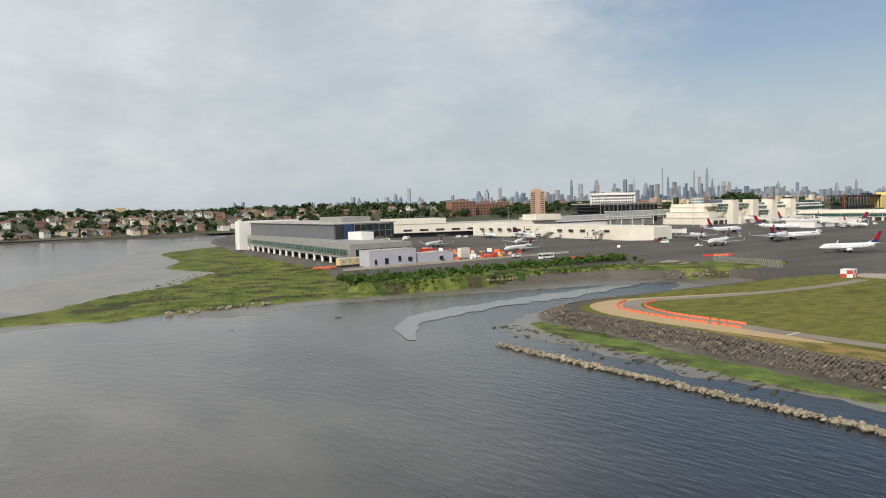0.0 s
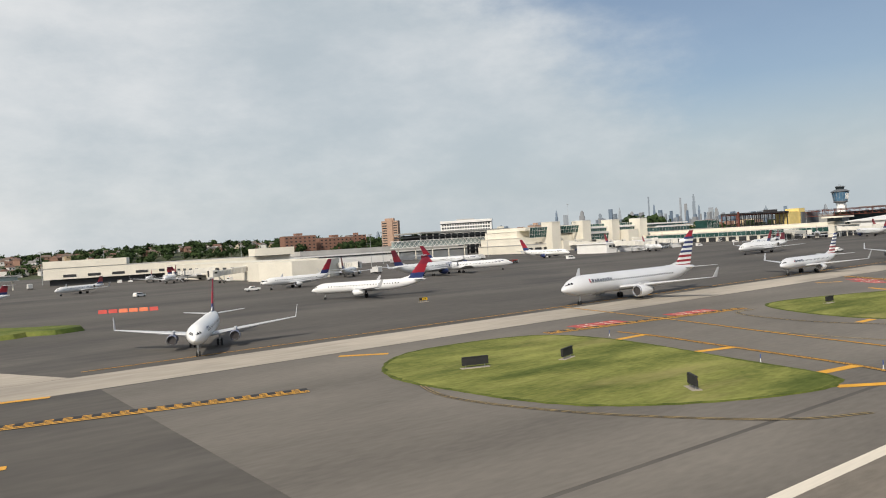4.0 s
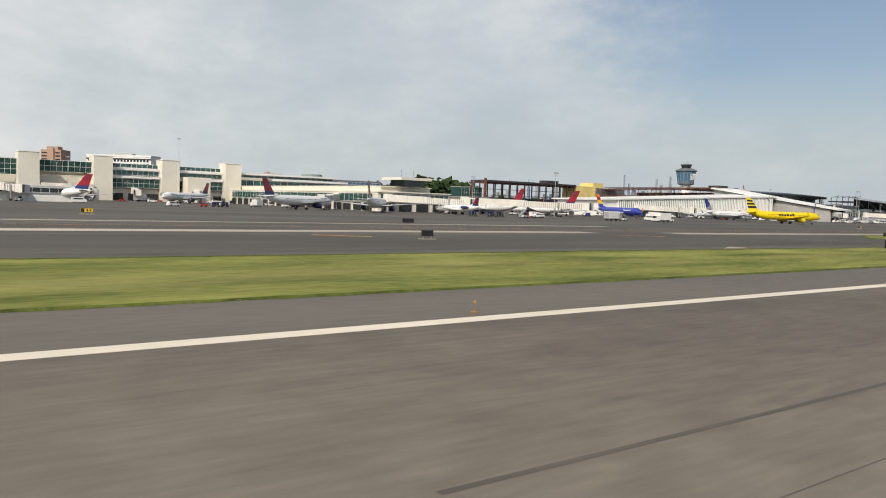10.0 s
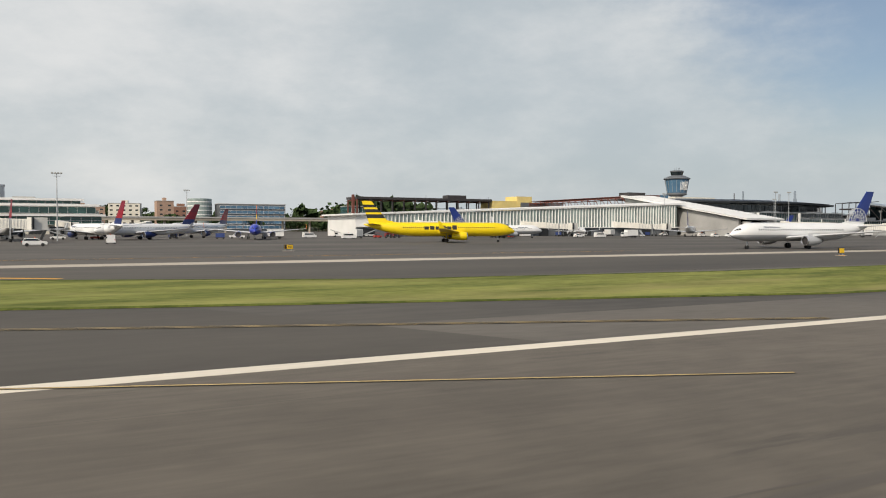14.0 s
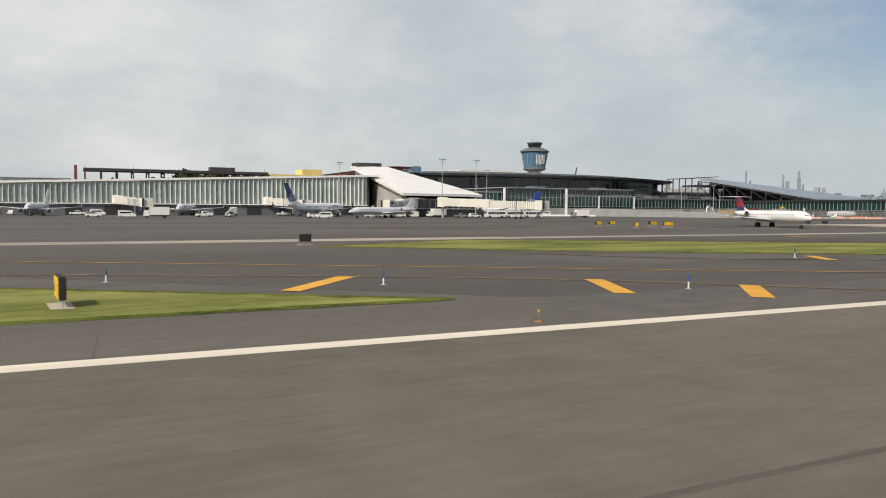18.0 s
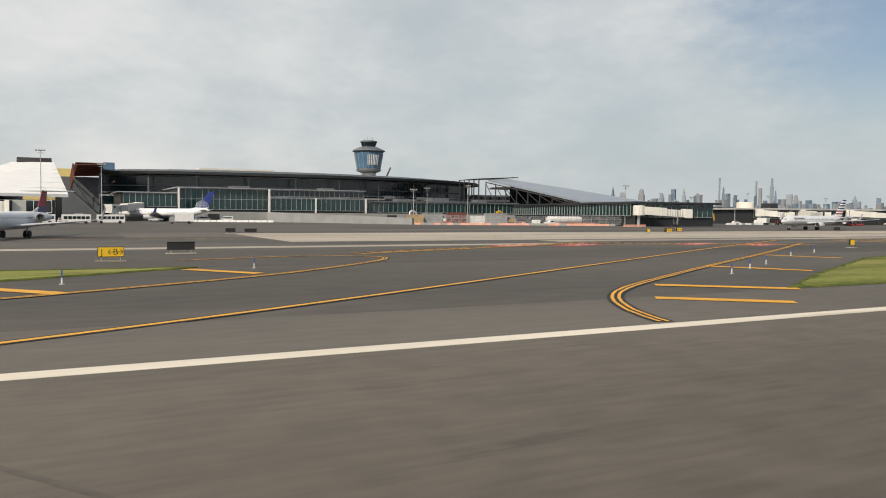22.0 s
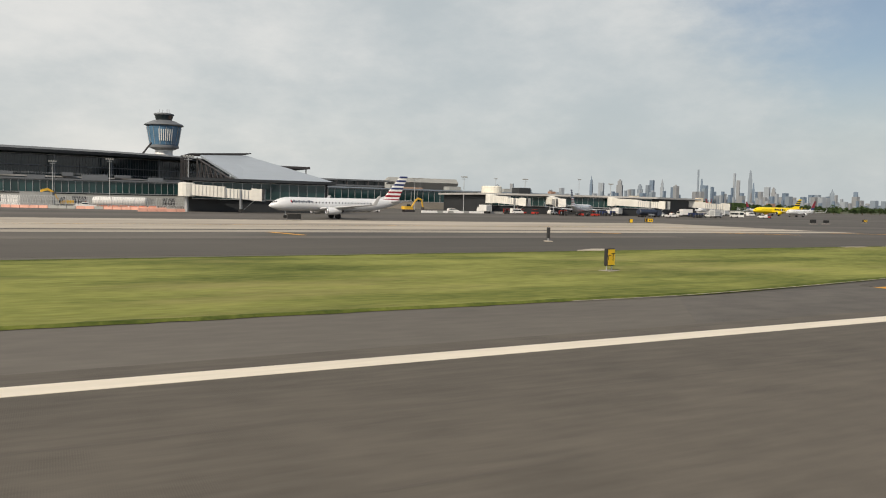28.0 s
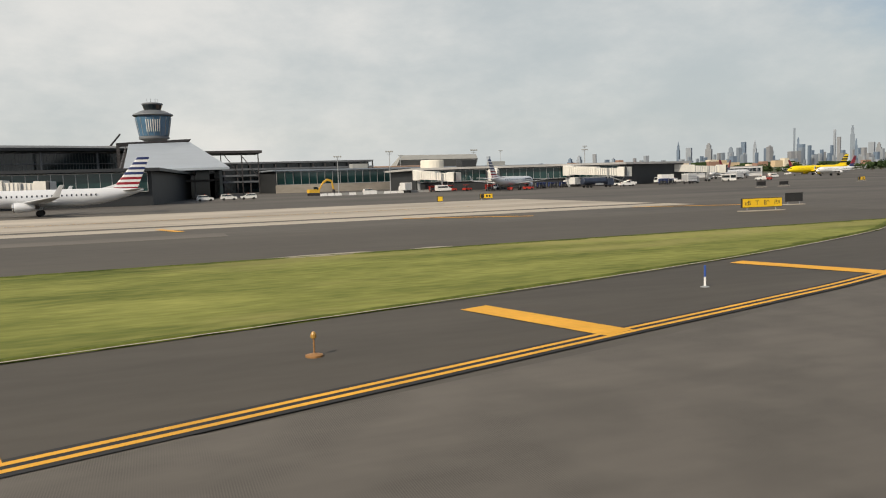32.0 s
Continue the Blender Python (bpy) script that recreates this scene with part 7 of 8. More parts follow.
mb = bmesh.new()
for i in range(5200):
    x, y = rnd.uniform(20, 183), rnd.uniform(233, 495)
    if not (x > max(22 + (y - 255) * .7, 45 + (y - 277) * .4) and x < 142 + (y - 240) * .16):
        continue
    p = Vector((x, y, -2.52))
    a = rnd.uniform(0, 3.14)
    u = Vector((math.cos(a), math.sin(a), 0)) * rnd.uniform(.3, .9)
    t = Vector((rnd.uniform(-.2, .2), rnd.uniform(-.2, .2), rnd.uniform(.12, .3)))
    mb.faces.new([mb.verts.new(q) for q in (p - u, p + u, p + u * .5 + t, p - u * .5 + t)])
tagged(part("marsh_reeds", mb, M_MARSH), "tufts of green marsh reeds", "reeds", kind="stuff")


# ---- hillside houses ----
HOUSE_WALLS = [material("house_wall_" + n, c, .85, var=.12, rand=.2) for n, c in (("cream", (.62, .54, .42)), ("white", (.72, .70, .66)), ("brick", (.27, .16, .115)), ("tan", (.5, .38, .24)))]
HOUSE_ROOFS = [material("house_roof_" + n, c, .9, var=.2, rand=.25) for n, c in (("brown", (.19, .145, .115)), ("grey", (.2, .19, .18)), ("red", (.20, .115, .085)))]


def dwelling(k):
    w_, d_, h_ = 8 + 2.2 * (k % 3), 9, 5.5 + 1.6 * (k % 2)
    th = tagged(empty("house"), ("cream", "white", "red-brick", "tan")[k % 4] + " detached house with a pitched roof among trees", "house", "hillside houses")
    part("wall", box(-w_ / 2, -d_ / 2, -4, w_ / 2, d_ / 2, h_), HOUSE_WALLS[k % 4], th)
    rf = bmesh.new()
    pts = [(-w_ / 2 - .4, -d_ / 2 - .4, h_), (w_ / 2 + .4, -d_ / 2 - .4, h_), (w_ / 2 + .4, d_ / 2 + .4, h_), (-w_ / 2 - .4, d_ / 2 + .4, h_)]
    top_ = [(-w_ / 2 - .4 + (1.5 if k % 2 else 0), -.05, h_ + 3), (w_ / 2 + .4 - (1.5 if k % 2 else 0), -.05, h_ + 3), (w_ / 2 + .4 - (1.5 if k % 2 else 0), .05, h_ + 3), (-w_ / 2 - .4 + (1.5 if k % 2 else 0), .05, h_ + 3)]
    part("roof", hexa(rf, pts + top_), HOUSE_ROOFS[k % 3], th)
    wb2 = bmesh.new()
    for x in (-w_ / 4, w_ / 4):
        box(x - 1, -d_ / 2 - .06, h_ - 2.6, x + 1, -d_ / 2 - .01, h_ - .9, wb2)
    tagged(part("front_glazing", wb2, M_GLASS_DARK, th), kind="stuff")
    return th


protos = [dwelling(k) for k in range(6)]
for i in range(40):
    row = i % 6
    x = rnd.uniform(-700, 420) if i % 5 else rnd.uniform(350, 700)
    y = 975 + row * 62 + rnd.uniform(-16, 16) + (0 if x < 420 else -30)
    m = pose(x, y, hill(x, y) + .3, 0, 0, rnd.choice((0, 20, -25, 90, 60)) + rnd.uniform(-8, 8))
    if i < 6:
        protos[i].matrix_world = m
    else:
        copy_thing(protos[i % 6], m)

hw = bmesh.new()
for i in range(620):
    x = rnd.uniform(-800, 760)
    y = (972 if x < 380 else 955) + 300 * rnd.random() ** 1.3
    w_, d_, h_, z = rnd.uniform(6, 11), rnd.uniform(7, 10), rnd.uniform(4.5, 7.5), hill(x, y)
    a = rnd.choice((0.0, .3, -.4, 1.5, 1.0)) + rnd.uniform(-.1, .1)
    cx_, sx_ = math.cos(a), math.sin(a)
    spot = lambda u, v, q: (x + u * cx_ - v * sx_, y + u * sx_ + v * cx_, z + q)
    hexa(hw, [spot(u, v, q) for q in (-3, h_) for u, v in ((-w_ / 2, -d_ / 2), (w_ / 2, -d_ / 2), (w_ / 2, d_ / 2), (-w_ / 2, d_ / 2))], rnd.choice((0, 0, 1, 1, 1, 2, 3)))
    hexa(hw, [spot(u * 1.08, v * 1.08, h_) for u, v in ((-w_ / 2, -d_ / 2), (w_ / 2, -d_ / 2), (w_ / 2, d_ / 2), (-w_ / 2, d_ / 2))] + [spot(u, v, h_ + 2.6) for u, v in ((-w_ / 2, -.06), (w_ / 2, -.06), (w_ / 2, .06), (-w_ / 2, .06))], 4 + rnd.randrange(3))
    for u in (-.25, .25):
        hexa(hw, [spot(u * w_ + du, -d_ / 2 - dv, q) for q in (h_ - 2.6, h_ - 1) for du, dv in ((-.7, .05), (.7, .05), (.7, 0), (-.7, 0))], 7)
tagged(part("hillside_houses", hw, HOUSE_WALLS + HOUSE_ROOFS + [M_GLASS_DARK]), "close rows of small pale houses on the hillside", "houses", kind="stuff")

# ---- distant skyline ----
# distance haze is mixed into these blue-grey base colours
M_SKY = [material("haze_tinted_tower_" + n, c, r, var=.12, scale=.01, fine=.06, streak=(1, 1, .3)) for n, c, r in (("grey", (.21, .25, .29), .7), ("blue", (.14, .19, .25), .6), ("pale", (.28, .31, .34), .8), ("tan", (.25, .26, .27), .8))]
MIDTOWN = [(5325, 7120, 33, 140), (5569, 6930, 46, 187), (5642, 6871, 46, 209), (5762, 6770, 33, 216), (5906, 6644, 40, 171), (6366, 6203, 26, 285), (6437, 6130, 51, 238), (6563, 5994, 57, 278), (6696, 5844, 51, 232), (6772, 5756, 38, 270), (6836, 5680, 31, 261), (6919, 5579, 56, 230)]
PARKSIDE = [(7210, 5572, 15, 388), (7068, 5387, 26, 291), (7400, 5284, 18, 352), (7265, 5118, 30, 275), (7505, 5184, 33, 384), (7343, 5005, 22, 254), (7410, 4904, 47, 215), (7441, 4858, 41, 213), (7697, 4439, 50, 177), (7789, 4275, 33, 178), (7962, 3943, 31, 173), (8039, 3784, 26, 196)]
DOWNTOWN = [(4201, 7496, 38, 143), (4259, 7463, 38, 125), (4432, 7361, 32, 129), (4527, 7303, 38, 137), (4613, 7249, 32, 179), (4661, 7218, 32, 137), (4741, 7165, 30, 227), (4843, 7096, 39, 130), (3022, 8047, 30, 116), (3110, 8013, 24, 114)]


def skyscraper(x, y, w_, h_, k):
    th = tagged(empty("skyscraper", pose(x, y, -5, 0, 0, rnd.uniform(25, 50))), ("tall slender" if h_ > 5 * w_ else "broad") + " city tower on the skyline in haze-tinted blue-grey", "skyscraper", "city skyline")
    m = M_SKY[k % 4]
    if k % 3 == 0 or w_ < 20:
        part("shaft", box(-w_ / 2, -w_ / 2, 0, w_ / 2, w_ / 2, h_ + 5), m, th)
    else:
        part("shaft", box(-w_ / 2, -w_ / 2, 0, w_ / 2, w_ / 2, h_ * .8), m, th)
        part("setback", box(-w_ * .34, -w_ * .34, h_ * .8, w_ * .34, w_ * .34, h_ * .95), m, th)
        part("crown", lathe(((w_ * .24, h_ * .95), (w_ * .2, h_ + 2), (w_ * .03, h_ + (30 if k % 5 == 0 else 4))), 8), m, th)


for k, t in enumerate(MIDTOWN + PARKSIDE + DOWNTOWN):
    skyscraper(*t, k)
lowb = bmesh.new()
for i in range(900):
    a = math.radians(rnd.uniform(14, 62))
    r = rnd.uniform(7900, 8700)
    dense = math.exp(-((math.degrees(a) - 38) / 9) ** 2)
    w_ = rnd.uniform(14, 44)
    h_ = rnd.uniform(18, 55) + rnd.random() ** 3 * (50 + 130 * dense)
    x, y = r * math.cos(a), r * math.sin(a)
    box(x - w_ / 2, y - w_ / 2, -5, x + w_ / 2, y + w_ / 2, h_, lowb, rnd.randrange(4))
tagged(part("distant_city", lowb, M_SKY), "mass of distant city blocks in haze-tinted colours", "city", kind="stuff")
lb2 = bmesh.new()
for i in range(420):
    x = rnd.uniform(-900, 3400)
    y = rnd.uniform(1500, 2600)
    w_ = rnd.uniform(12, 40)
    box(x - w_ / 2, y - 8, 0, x + w_ / 2, y + 8, rnd.uniform(20, 28) + (rnd.random() ** 5) * 14, lb2, rnd.randrange(4))
tagged(part("distant_blocks", lb2, [HOUSE_WALLS[0], HOUSE_WALLS[2], HOUSE_WALLS[3], M_TREE]), "distant low brick city blocks beyond the hill", "city", kind="stuff")


# ---- ground vehicles, passenger bridges, masts and site clutter ----
rnd = random.Random(21)
M_VWHITE = material("vehicle_white", (0.76, 0.75, 0.72), 0.35, var=0.06, scale=.8)
M_VRED = material("vehicle_red", (0.5, 0.045, 0.03), 0.4, var=0.12, scale=.8)
M_VBLUE = material("vehicle_blue", (0.04, 0.07, 0.22), 0.45, var=0.15, scale=.8)
M_VYEL = material("plant_yellow", (0.72, 0.42, 0.04), 0.5, var=0.15, scale=.8)
M_VDARK = material("tank_dark_blue", (0.03, 0.04, 0.065), 0.35, var=0.2, scale=.5)
M_VGREY = material("vehicle_grey", (0.30, 0.30, 0.30), 0.5, var=0.15)
M_BRIDGE = material("bridge_white_panel", (0.68, 0.66, 0.60), 0.6, var=0.10, scale=.3, fine=2.0)
M_PINK = material("faded_orange_barrier", (0.70, 0.36, 0.27), 0.7, var=0.2, scale=.4)
M_HOARD = material("grey_site_hoarding", (0.27, 0.275, 0.27), 0.75, var=0.18, scale=.2)
M_TIMBER = material("site_timber", (0.42, 0.30, 0.16), 0.9, var=0.25, scale=.5)


def extruded(profile, y0, y1, pinch=0.0):
    """A side profile (x, z) drawn across; the top may lean in by pinch."""
    zs = [z for _, z in profile]
    lo, hi = min(zs), max(zs)
    lean = lambda z: pinch * max(0.0, (z - lo) / (hi - lo) - .45)
    return ring_loft([[(x, y0 + lean(z), z) for x, z in profile], [(x, y1 - lean(z), z) for x, z in profile]])


def axle(th, x, r, half, w=.24):
    for s in (-1, 1):
        part("wheel", tube((x, s * half, r), (x, s * (half - w), r), r, k=10), M_TYRE, th)


def car(kind, label, paint, words):
    th = tagged(empty(kind), label, words)
    if kind == "van":
        part("body", extruded([(-2.7, .35), (2.6, .35), (2.75, .9), (2.5, 1.2), (1.75, 1.45), (1.3, 2.2), (-2.65, 2.3)], -1, 1, .25), paint, th)
        for s in (-1, 1):
            part("side_glass", box(-2.2, s * .955 - .05, 1.35, 1.35, s * .955 + .05, 1.85), M_GLASS_DARK, th)
        part("windscreen", hexa(bmesh.new(), [(1.72, -.82, 1.46), (1.78, -.82, 1.46), (1.78, .82, 1.46), (1.72, .82, 1.46), (1.3, -.74, 2.12), (1.36, -.74, 2.12), (1.36, .74, 2.12), (1.3, .74, 2.12)]), M_GLASS_DARK, th)
        L = 1.75
    elif kind == "pickup_truck":
        part("body", extruded([(-2.8, .45), (2.7, .45), (2.8, .95), (2.6, 1.15), (1.3, 1.2), (-2.8, 1.15)], -.97, .97), paint, th)
        part("cabin", extruded([(-.75, 1.15), (1.35, 1.2), (.7, 1.85), (-.6, 1.85)], -.88, .88, .3), paint, th)
        part("window_band", extruded([(-.62, 1.3), (1.15, 1.3), (.75, 1.72), (-.5, 1.72)], -.9, .9, .2), M_GLASS_DARK, th)
        part("bed_rail", box(-2.75, -.95, 1.16, -.85, -.85, 1.28), M_DARKSTEEL, th)
        L = 1.8
    else:
        part("body", extruded([(-2.35, .4), (2.3, .4), (2.4, .85), (2.2, 1.05), (1.1, 1.15), (-2.4, 1.15)], -.93, .93), paint, th)
        part("cabin", extruded([(-2.25, 1.12), (1.15, 1.15), (.5, 1.72), (-2.0, 1.76)], -.88, .88, .3), paint, th)
        part("window_band", extruded([(-2.1, 1.22), (1.0, 1.22), (.5, 1.62), (-1.9, 1.62)], -.9, .9, .2), M_GLASS_DARK, th)
        L = 1.5
    part("bumper", box(L + .85, -.9, .4, L + 1.05, .9, .62), M_DARKSTEEL, th)
    part("tail_light", box(-L - 1.06, -.9, .95, -L - .9, -.7, 1.15), M_RED, th)
    part("beacon", lathe(((.12, 1.7), (.12, 2.4), (.05, 2.46)) if kind == "van" else ((.1, 1.7), (.1, 1.95), (.05, 2.0)), 8), M_ORANGE, th)
    for x in (-L, L):
        axle(th, x, .37, .99)
    return th


def box_truck(paint, label):
    th = tagged(empty("box_truck"), label, "truck")
    part("chassis", box(-3.9, -.9, .5, 3.6, .9, .8), M_DARKSTEEL, th)
    part("cab", extruded([(2.0, .6), (3.7, .6), (3.75, 1.5), (3.45, 2.4), (2.0, 2.45)], -1.15, 1.15, .2), paint, th)
    part("windscreen", hexa(bmesh.new(), [(3.74, -.95, 1.5), (3.8, -.95, 1.5), (3.8, .95, 1.5), (3.74, .95, 1.5), (3.5, -.9, 2.3), (3.56, -.9, 2.3), (3.56, .9, 2.3), (3.5, .9, 2.3)]), M_GLASS_DARK, th)
    part("cargo_box", box(-4.0, -1.25, .95, 1.85, 1.25, 3.5), M_VWHITE, th)
    part("roller_door", box(-4.06, -1.1, 1.05, -4.01, 1.1, 3.3), M_GALV, th)
    for z in (1.7, 2.5):
        part("side_rail", box(-3.9, -1.3, z, 1.75, -1.255, z + .1), M_GALV, th)
    for x in (-2.6, 2.75):
        axle(th, x, .48, 1.12)
    return th


def bus(label):
    th = tagged(empty("bus"), label, "bus")
    part("body", extruded([(-4.2, .4), (4.1, .4), (4.25, 1.6), (4.1, 2.9), (-4.2, 2.95)], -1.25, 1.25, .1), M_VWHITE, th)
    for i in range(6):
        for s in (-1, 1):
            part("side_window", box(-3.8 + i * 1.25, s * 1.24 - .04, 1.45, -2.75 + i * 1.25, s * 1.24 + .04, 2.35), M_GLASS_DARK, th)
    for x in (-4.24, 4.16):
        part("end_glass", box(x - .04, -1.0, 1.4, x + .08, 1.0, 2.5), M_GLASS_DARK, th)
    part("roof_unit", box(-2, -.8, 2.95, .5, .8, 3.2), M_GALV, th)
    for x in (-2.7, 2.8):
        axle(th, x, .48, 1.27)
    return th


def tanker():
    th = tagged(empty("fuel_tanker"), "dark blue aviation fuel tanker parked on the apron", "truck")
    part("chassis", box(-6, -.9, .6, 5.6, .9, .95), M_DARKSTEEL, th)
    part("tank", ring_loft([[(x, 1.25 * r * math.cos(a * math.pi / 10), 2.1 + 1.1 * r * math.sin(a * math.pi / 10)) for a in range(20)] for x, r in ((-6.1, .8), (-5.9, 1), (2.9, 1), (3.1, .8))]), M_VDARK, th, smooth=False)
    part("cab", extruded([(3.4, .7), (5.7, .7), (5.8, 1.7), (5.3, 2.9), (3.4, 2.9)], -1.2, 1.2, .2), M_VDARK, th)
    part("windscreen", box(5.5, -1.0, 1.75, 5.75, 1.0, 2.5), M_GLASS_DARK, th)
    part("walkway", box(-5.5, -.4, 3.2, 2.5, .4, 3.32), M_GALV, th)
    part("hose_locker", box(-1.5, -1.3, .8, 1.5, -.95, 1.4), M_GALV, th)
    for x in (-4.6, -3.3, 4.3):
        axle(th, x, .5, 1.2)
    return th


def tug():
    th = tagged(empty("baggage_tug"), "small red baggage tractor on the apron", "tractor", "ground tractors")
    part("body", extruded([(-1.5, .3), (1.5, .3), (1.6, .9), (.3, 1.05), (-1.55, 1.0)], -.8, .8), M_VRED, th)
    part("canopy", box(-1.1, -.75, 1.95, .6, .75, 2.05), M_VRED, th)
    for x in (-1.05, .5):
        for s in (-.68, .68):
            part("canopy_post", beam(bmesh.new(), (x, s, 1.0), (x, s, 1.95), .07), M_DARKSTEEL, th)
    part("seat", box(-.9, -.5, 1.0, -.4, .5, 1.45), M_DARKWALL, th)
    for x in (-.95, .95):
        axle(th, x, .33, .82)
    return th


def cart(mat, label):
    th = tagged(empty("baggage_cart"), label, "cart", "baggage carts")
    part("bed", box(-1.6, -.75, .45, 1.6, .75, .6), M_DARKSTEEL, th)
    part("roof", box(-1.6, -.78, 1.95, 1.6, .78, 2.05), mat, th)
    part("curtain", box(-1.55, .66, .6, 1.55, .74, 1.95), mat, th)
    for x in (-1.55, 0, 1.55):
        part("upright", beam(bmesh.new(), (x, -.7, .6), (x, -.7, 1.95), .06), M_GALV, th)
    part("luggage", box(-1.2, -.5, .6, .9, .5, 1.35), M_DARKWALL, th)
    for x in (-1.1, 1.1):
        axle(th, x, .25, .72, .15)
    return th


def loader():
    th = tagged(empty("belt_loader"), "white conveyor belt loader with its ramp raised", "loader")
    part("body", extruded([(-2.3, .4), (2.3, .4), (2.4, .9), (1.2, 1.1), (-2.3, 1.0)], -.9, .9), M_VWHITE, th)
    part("ramp", beam(bmesh.new(), (-3.2, .3, 1.0), (3.6, .3, 3.2), .9, .25), M_GALV, th)
    part("strut", beam(bmesh.new(), (1.4, .3, .9), (1.8, .3, 2.5), .12), M_DARKSTEEL, th)
    part("cab", box(.2, -.85, 1.05, 1.3, -.1, 1.9), M_GLASS_DARK, th)
    for x in (-1.5, 1.5):
        axle(th, x, .38, .95)
    return th


PROTO = {}


def stand(kind, x, y, turn=0.0):
    m = pose(x, y, .02, 0, 0, turn)
    if kind not in PROTO:
        PROTO[kind] = MAKE[kind]()
        PROTO[kind].matrix_world = m
        return PROTO[kind]
    return copy_thing(PROTO[kind], m)


MAKE = {"van": lambda: car("van", "white high-roof van on the apron", M_VWHITE, "van"), "pickup": lambda: car("pickup_truck", "white pickup truck with an amber beacon", M_VWHITE, "pickup"),
        "suv": lambda: car("suv", "white airport estate car with dark windows", M_VWHITE, "car"), "truck": lambda: box_truck(M_VWHITE, "white catering box truck by the gates"),
        "dtruck": lambda: box_truck(M_VGREY, "white box truck with a grey cab on the apron"), "bus": lambda: bus("white apron bus with dark windows"), "tanker": tanker, "tug": tug,
        "cart": lambda: cart(M_VBLUE, "baggage cart with a dark blue cover"), "rcart": lambda: cart(M_VRED, "baggage cart with a red cover"), "loader": loader}
for k, x, y, a in (("pickup", 1429, 241, 180), ("suv", 1462, 238, 3), ("suv", 1515, 250, 0), ("suv", 1521, 252, 180), ("suv", 1508, 246, 5), ("tanker", 1631, 232, 4), ("tug", 1597, 262, 20), ("tug", 1592, 264, 5), ("tug", 1602, 238, 60), ("tug", 1608, 237, 0),
                   ("cart", 1620, 250, 10), ("cart", 1625, 251, 8), ("cart", 1630, 252, 5), ("rcart", 1586, 266, 0), ("pickup", 1641, 230, 0), ("bus", 1703, 252, 70), ("suv", 1712, 245, 80), ("truck", 1680, 262, 180), ("dtruck", 1672, 236, 20), ("cart", 1662, 234, 0), ("cart", 1658, 233, 0), ("pickup", 1690, 268, 90),
                   ("truck", 1576, 268, 90), ("suv", 1565, 274, 0), ("van", 1588, 262, 0), ("suv", 1610, 268, 15), ("truck", 1640, 264, 95), ("pickup", 1660, 256, 0), ("van", 1700, 280, 0), ("suv", 1745, 300, 0), ("truck", 1760, 310, 20), ("van", 1790, 318, 0),
                   ("van", 1181, 250, 178), ("truck", 1232, 268, 180), ("bus", 1255, 262, 178), ("bus", 1265, 264, 178), ("bus", 1275, 266, 178), ("pickup", 1146, 280, 5), ("suv", 1205, 268, 0), ("suv", 1210, 269, 5), ("pickup", 1216, 268, 180), ("dtruck", 1296, 262, 175), ("pickup", 1240, 262, 0), ("suv", 1248, 266, 0), ("van", 1226, 276, 90), ("suv", 1262, 268, 0),
                   ("truck", 889, 178, 178), ("dtruck", 872, 186, 3), ("loader", 880, 188, 200), ("suv", 901, 184, 0), ("van", 917, 205, 90), ("van", 866, 221, 0), ("suv", 860, 214, 180), ("suv", 863, 216, 180), ("pickup", 870, 224, 90), ("loader", 846, 206, 30), ("tug", 853, 212, 60), ("cart", 840, 212, 0), ("cart", 836, 212, 0), ("cart", 829, 214, 0),
                   ("truck", 1008, 276, 90), ("van", 1000, 262, 0), ("tug", 1020, 284, 0), ("rcart", 1025, 284, 0), ("rcart", 1029, 285, 0), ("suv", 1180, 258, 0), ("truck", 1128, 258, 180), ("van", 1120, 268, 0), ("suv", 1110, 270, 0), ("suv", 1190, 276, 0), ("loader", 1155, 280, 60), ("cart", 1070, 276, 0), ("cart", 1075, 277, 0), ("tug", 1080, 278, 0),
                   ("bus", 244.2, 273.0, 2), ("van", 384, 309, 90), ("pickup", 362, 268, 180), ("suv", 330, 300, 30), ("suv", 242.4, 293.3, 0), ("van", 300, 520, 90), ("van", 306, 521, 90), ("truck", 320, 515, 90), ("van", 370, 510, 90), ("suv", 376, 508, 90), ("truck", 396, 500, 90), ("tug", 402, 330, 0), ("cart", 407, 331, 0), ("cart", 411, 332, 0), ("cart", 415, 332, 0), ("truck", 398, 420, 80), ("truck", 396, 470, 95), ("van", 398, 390, 90),
                   ("truck", 452, 330, 90), ("loader", 470, 310, 40), ("tug", 520, 310, 0), ("rcart", 525, 311, 0), ("rcart", 529, 311, 0), ("van", 560, 300, 0), ("suv", 610, 260, 90), ("truck", 640, 320, 0), ("truck", 660, 335, 10), ("loader", 700, 340, 70), ("van", 720, 330, 0), ("tug", 760, 300, 0), ("cart", 765, 300, 0), ("cart", 769, 301, 0), ("suv", 745, 290, 20), ("truck", 790, 320, 90), ("truck", 804, 318, 90), ("van", 780, 340, 0), ("pickup", 575, 160, 0), ("suv", 540, 410, 0), ("truck", 600, 430, 0), ("van", 700, 455, 0), ("truck", 740, 462, 0)):
    stand(k, x, y, a)


crowd = random.Random(77)
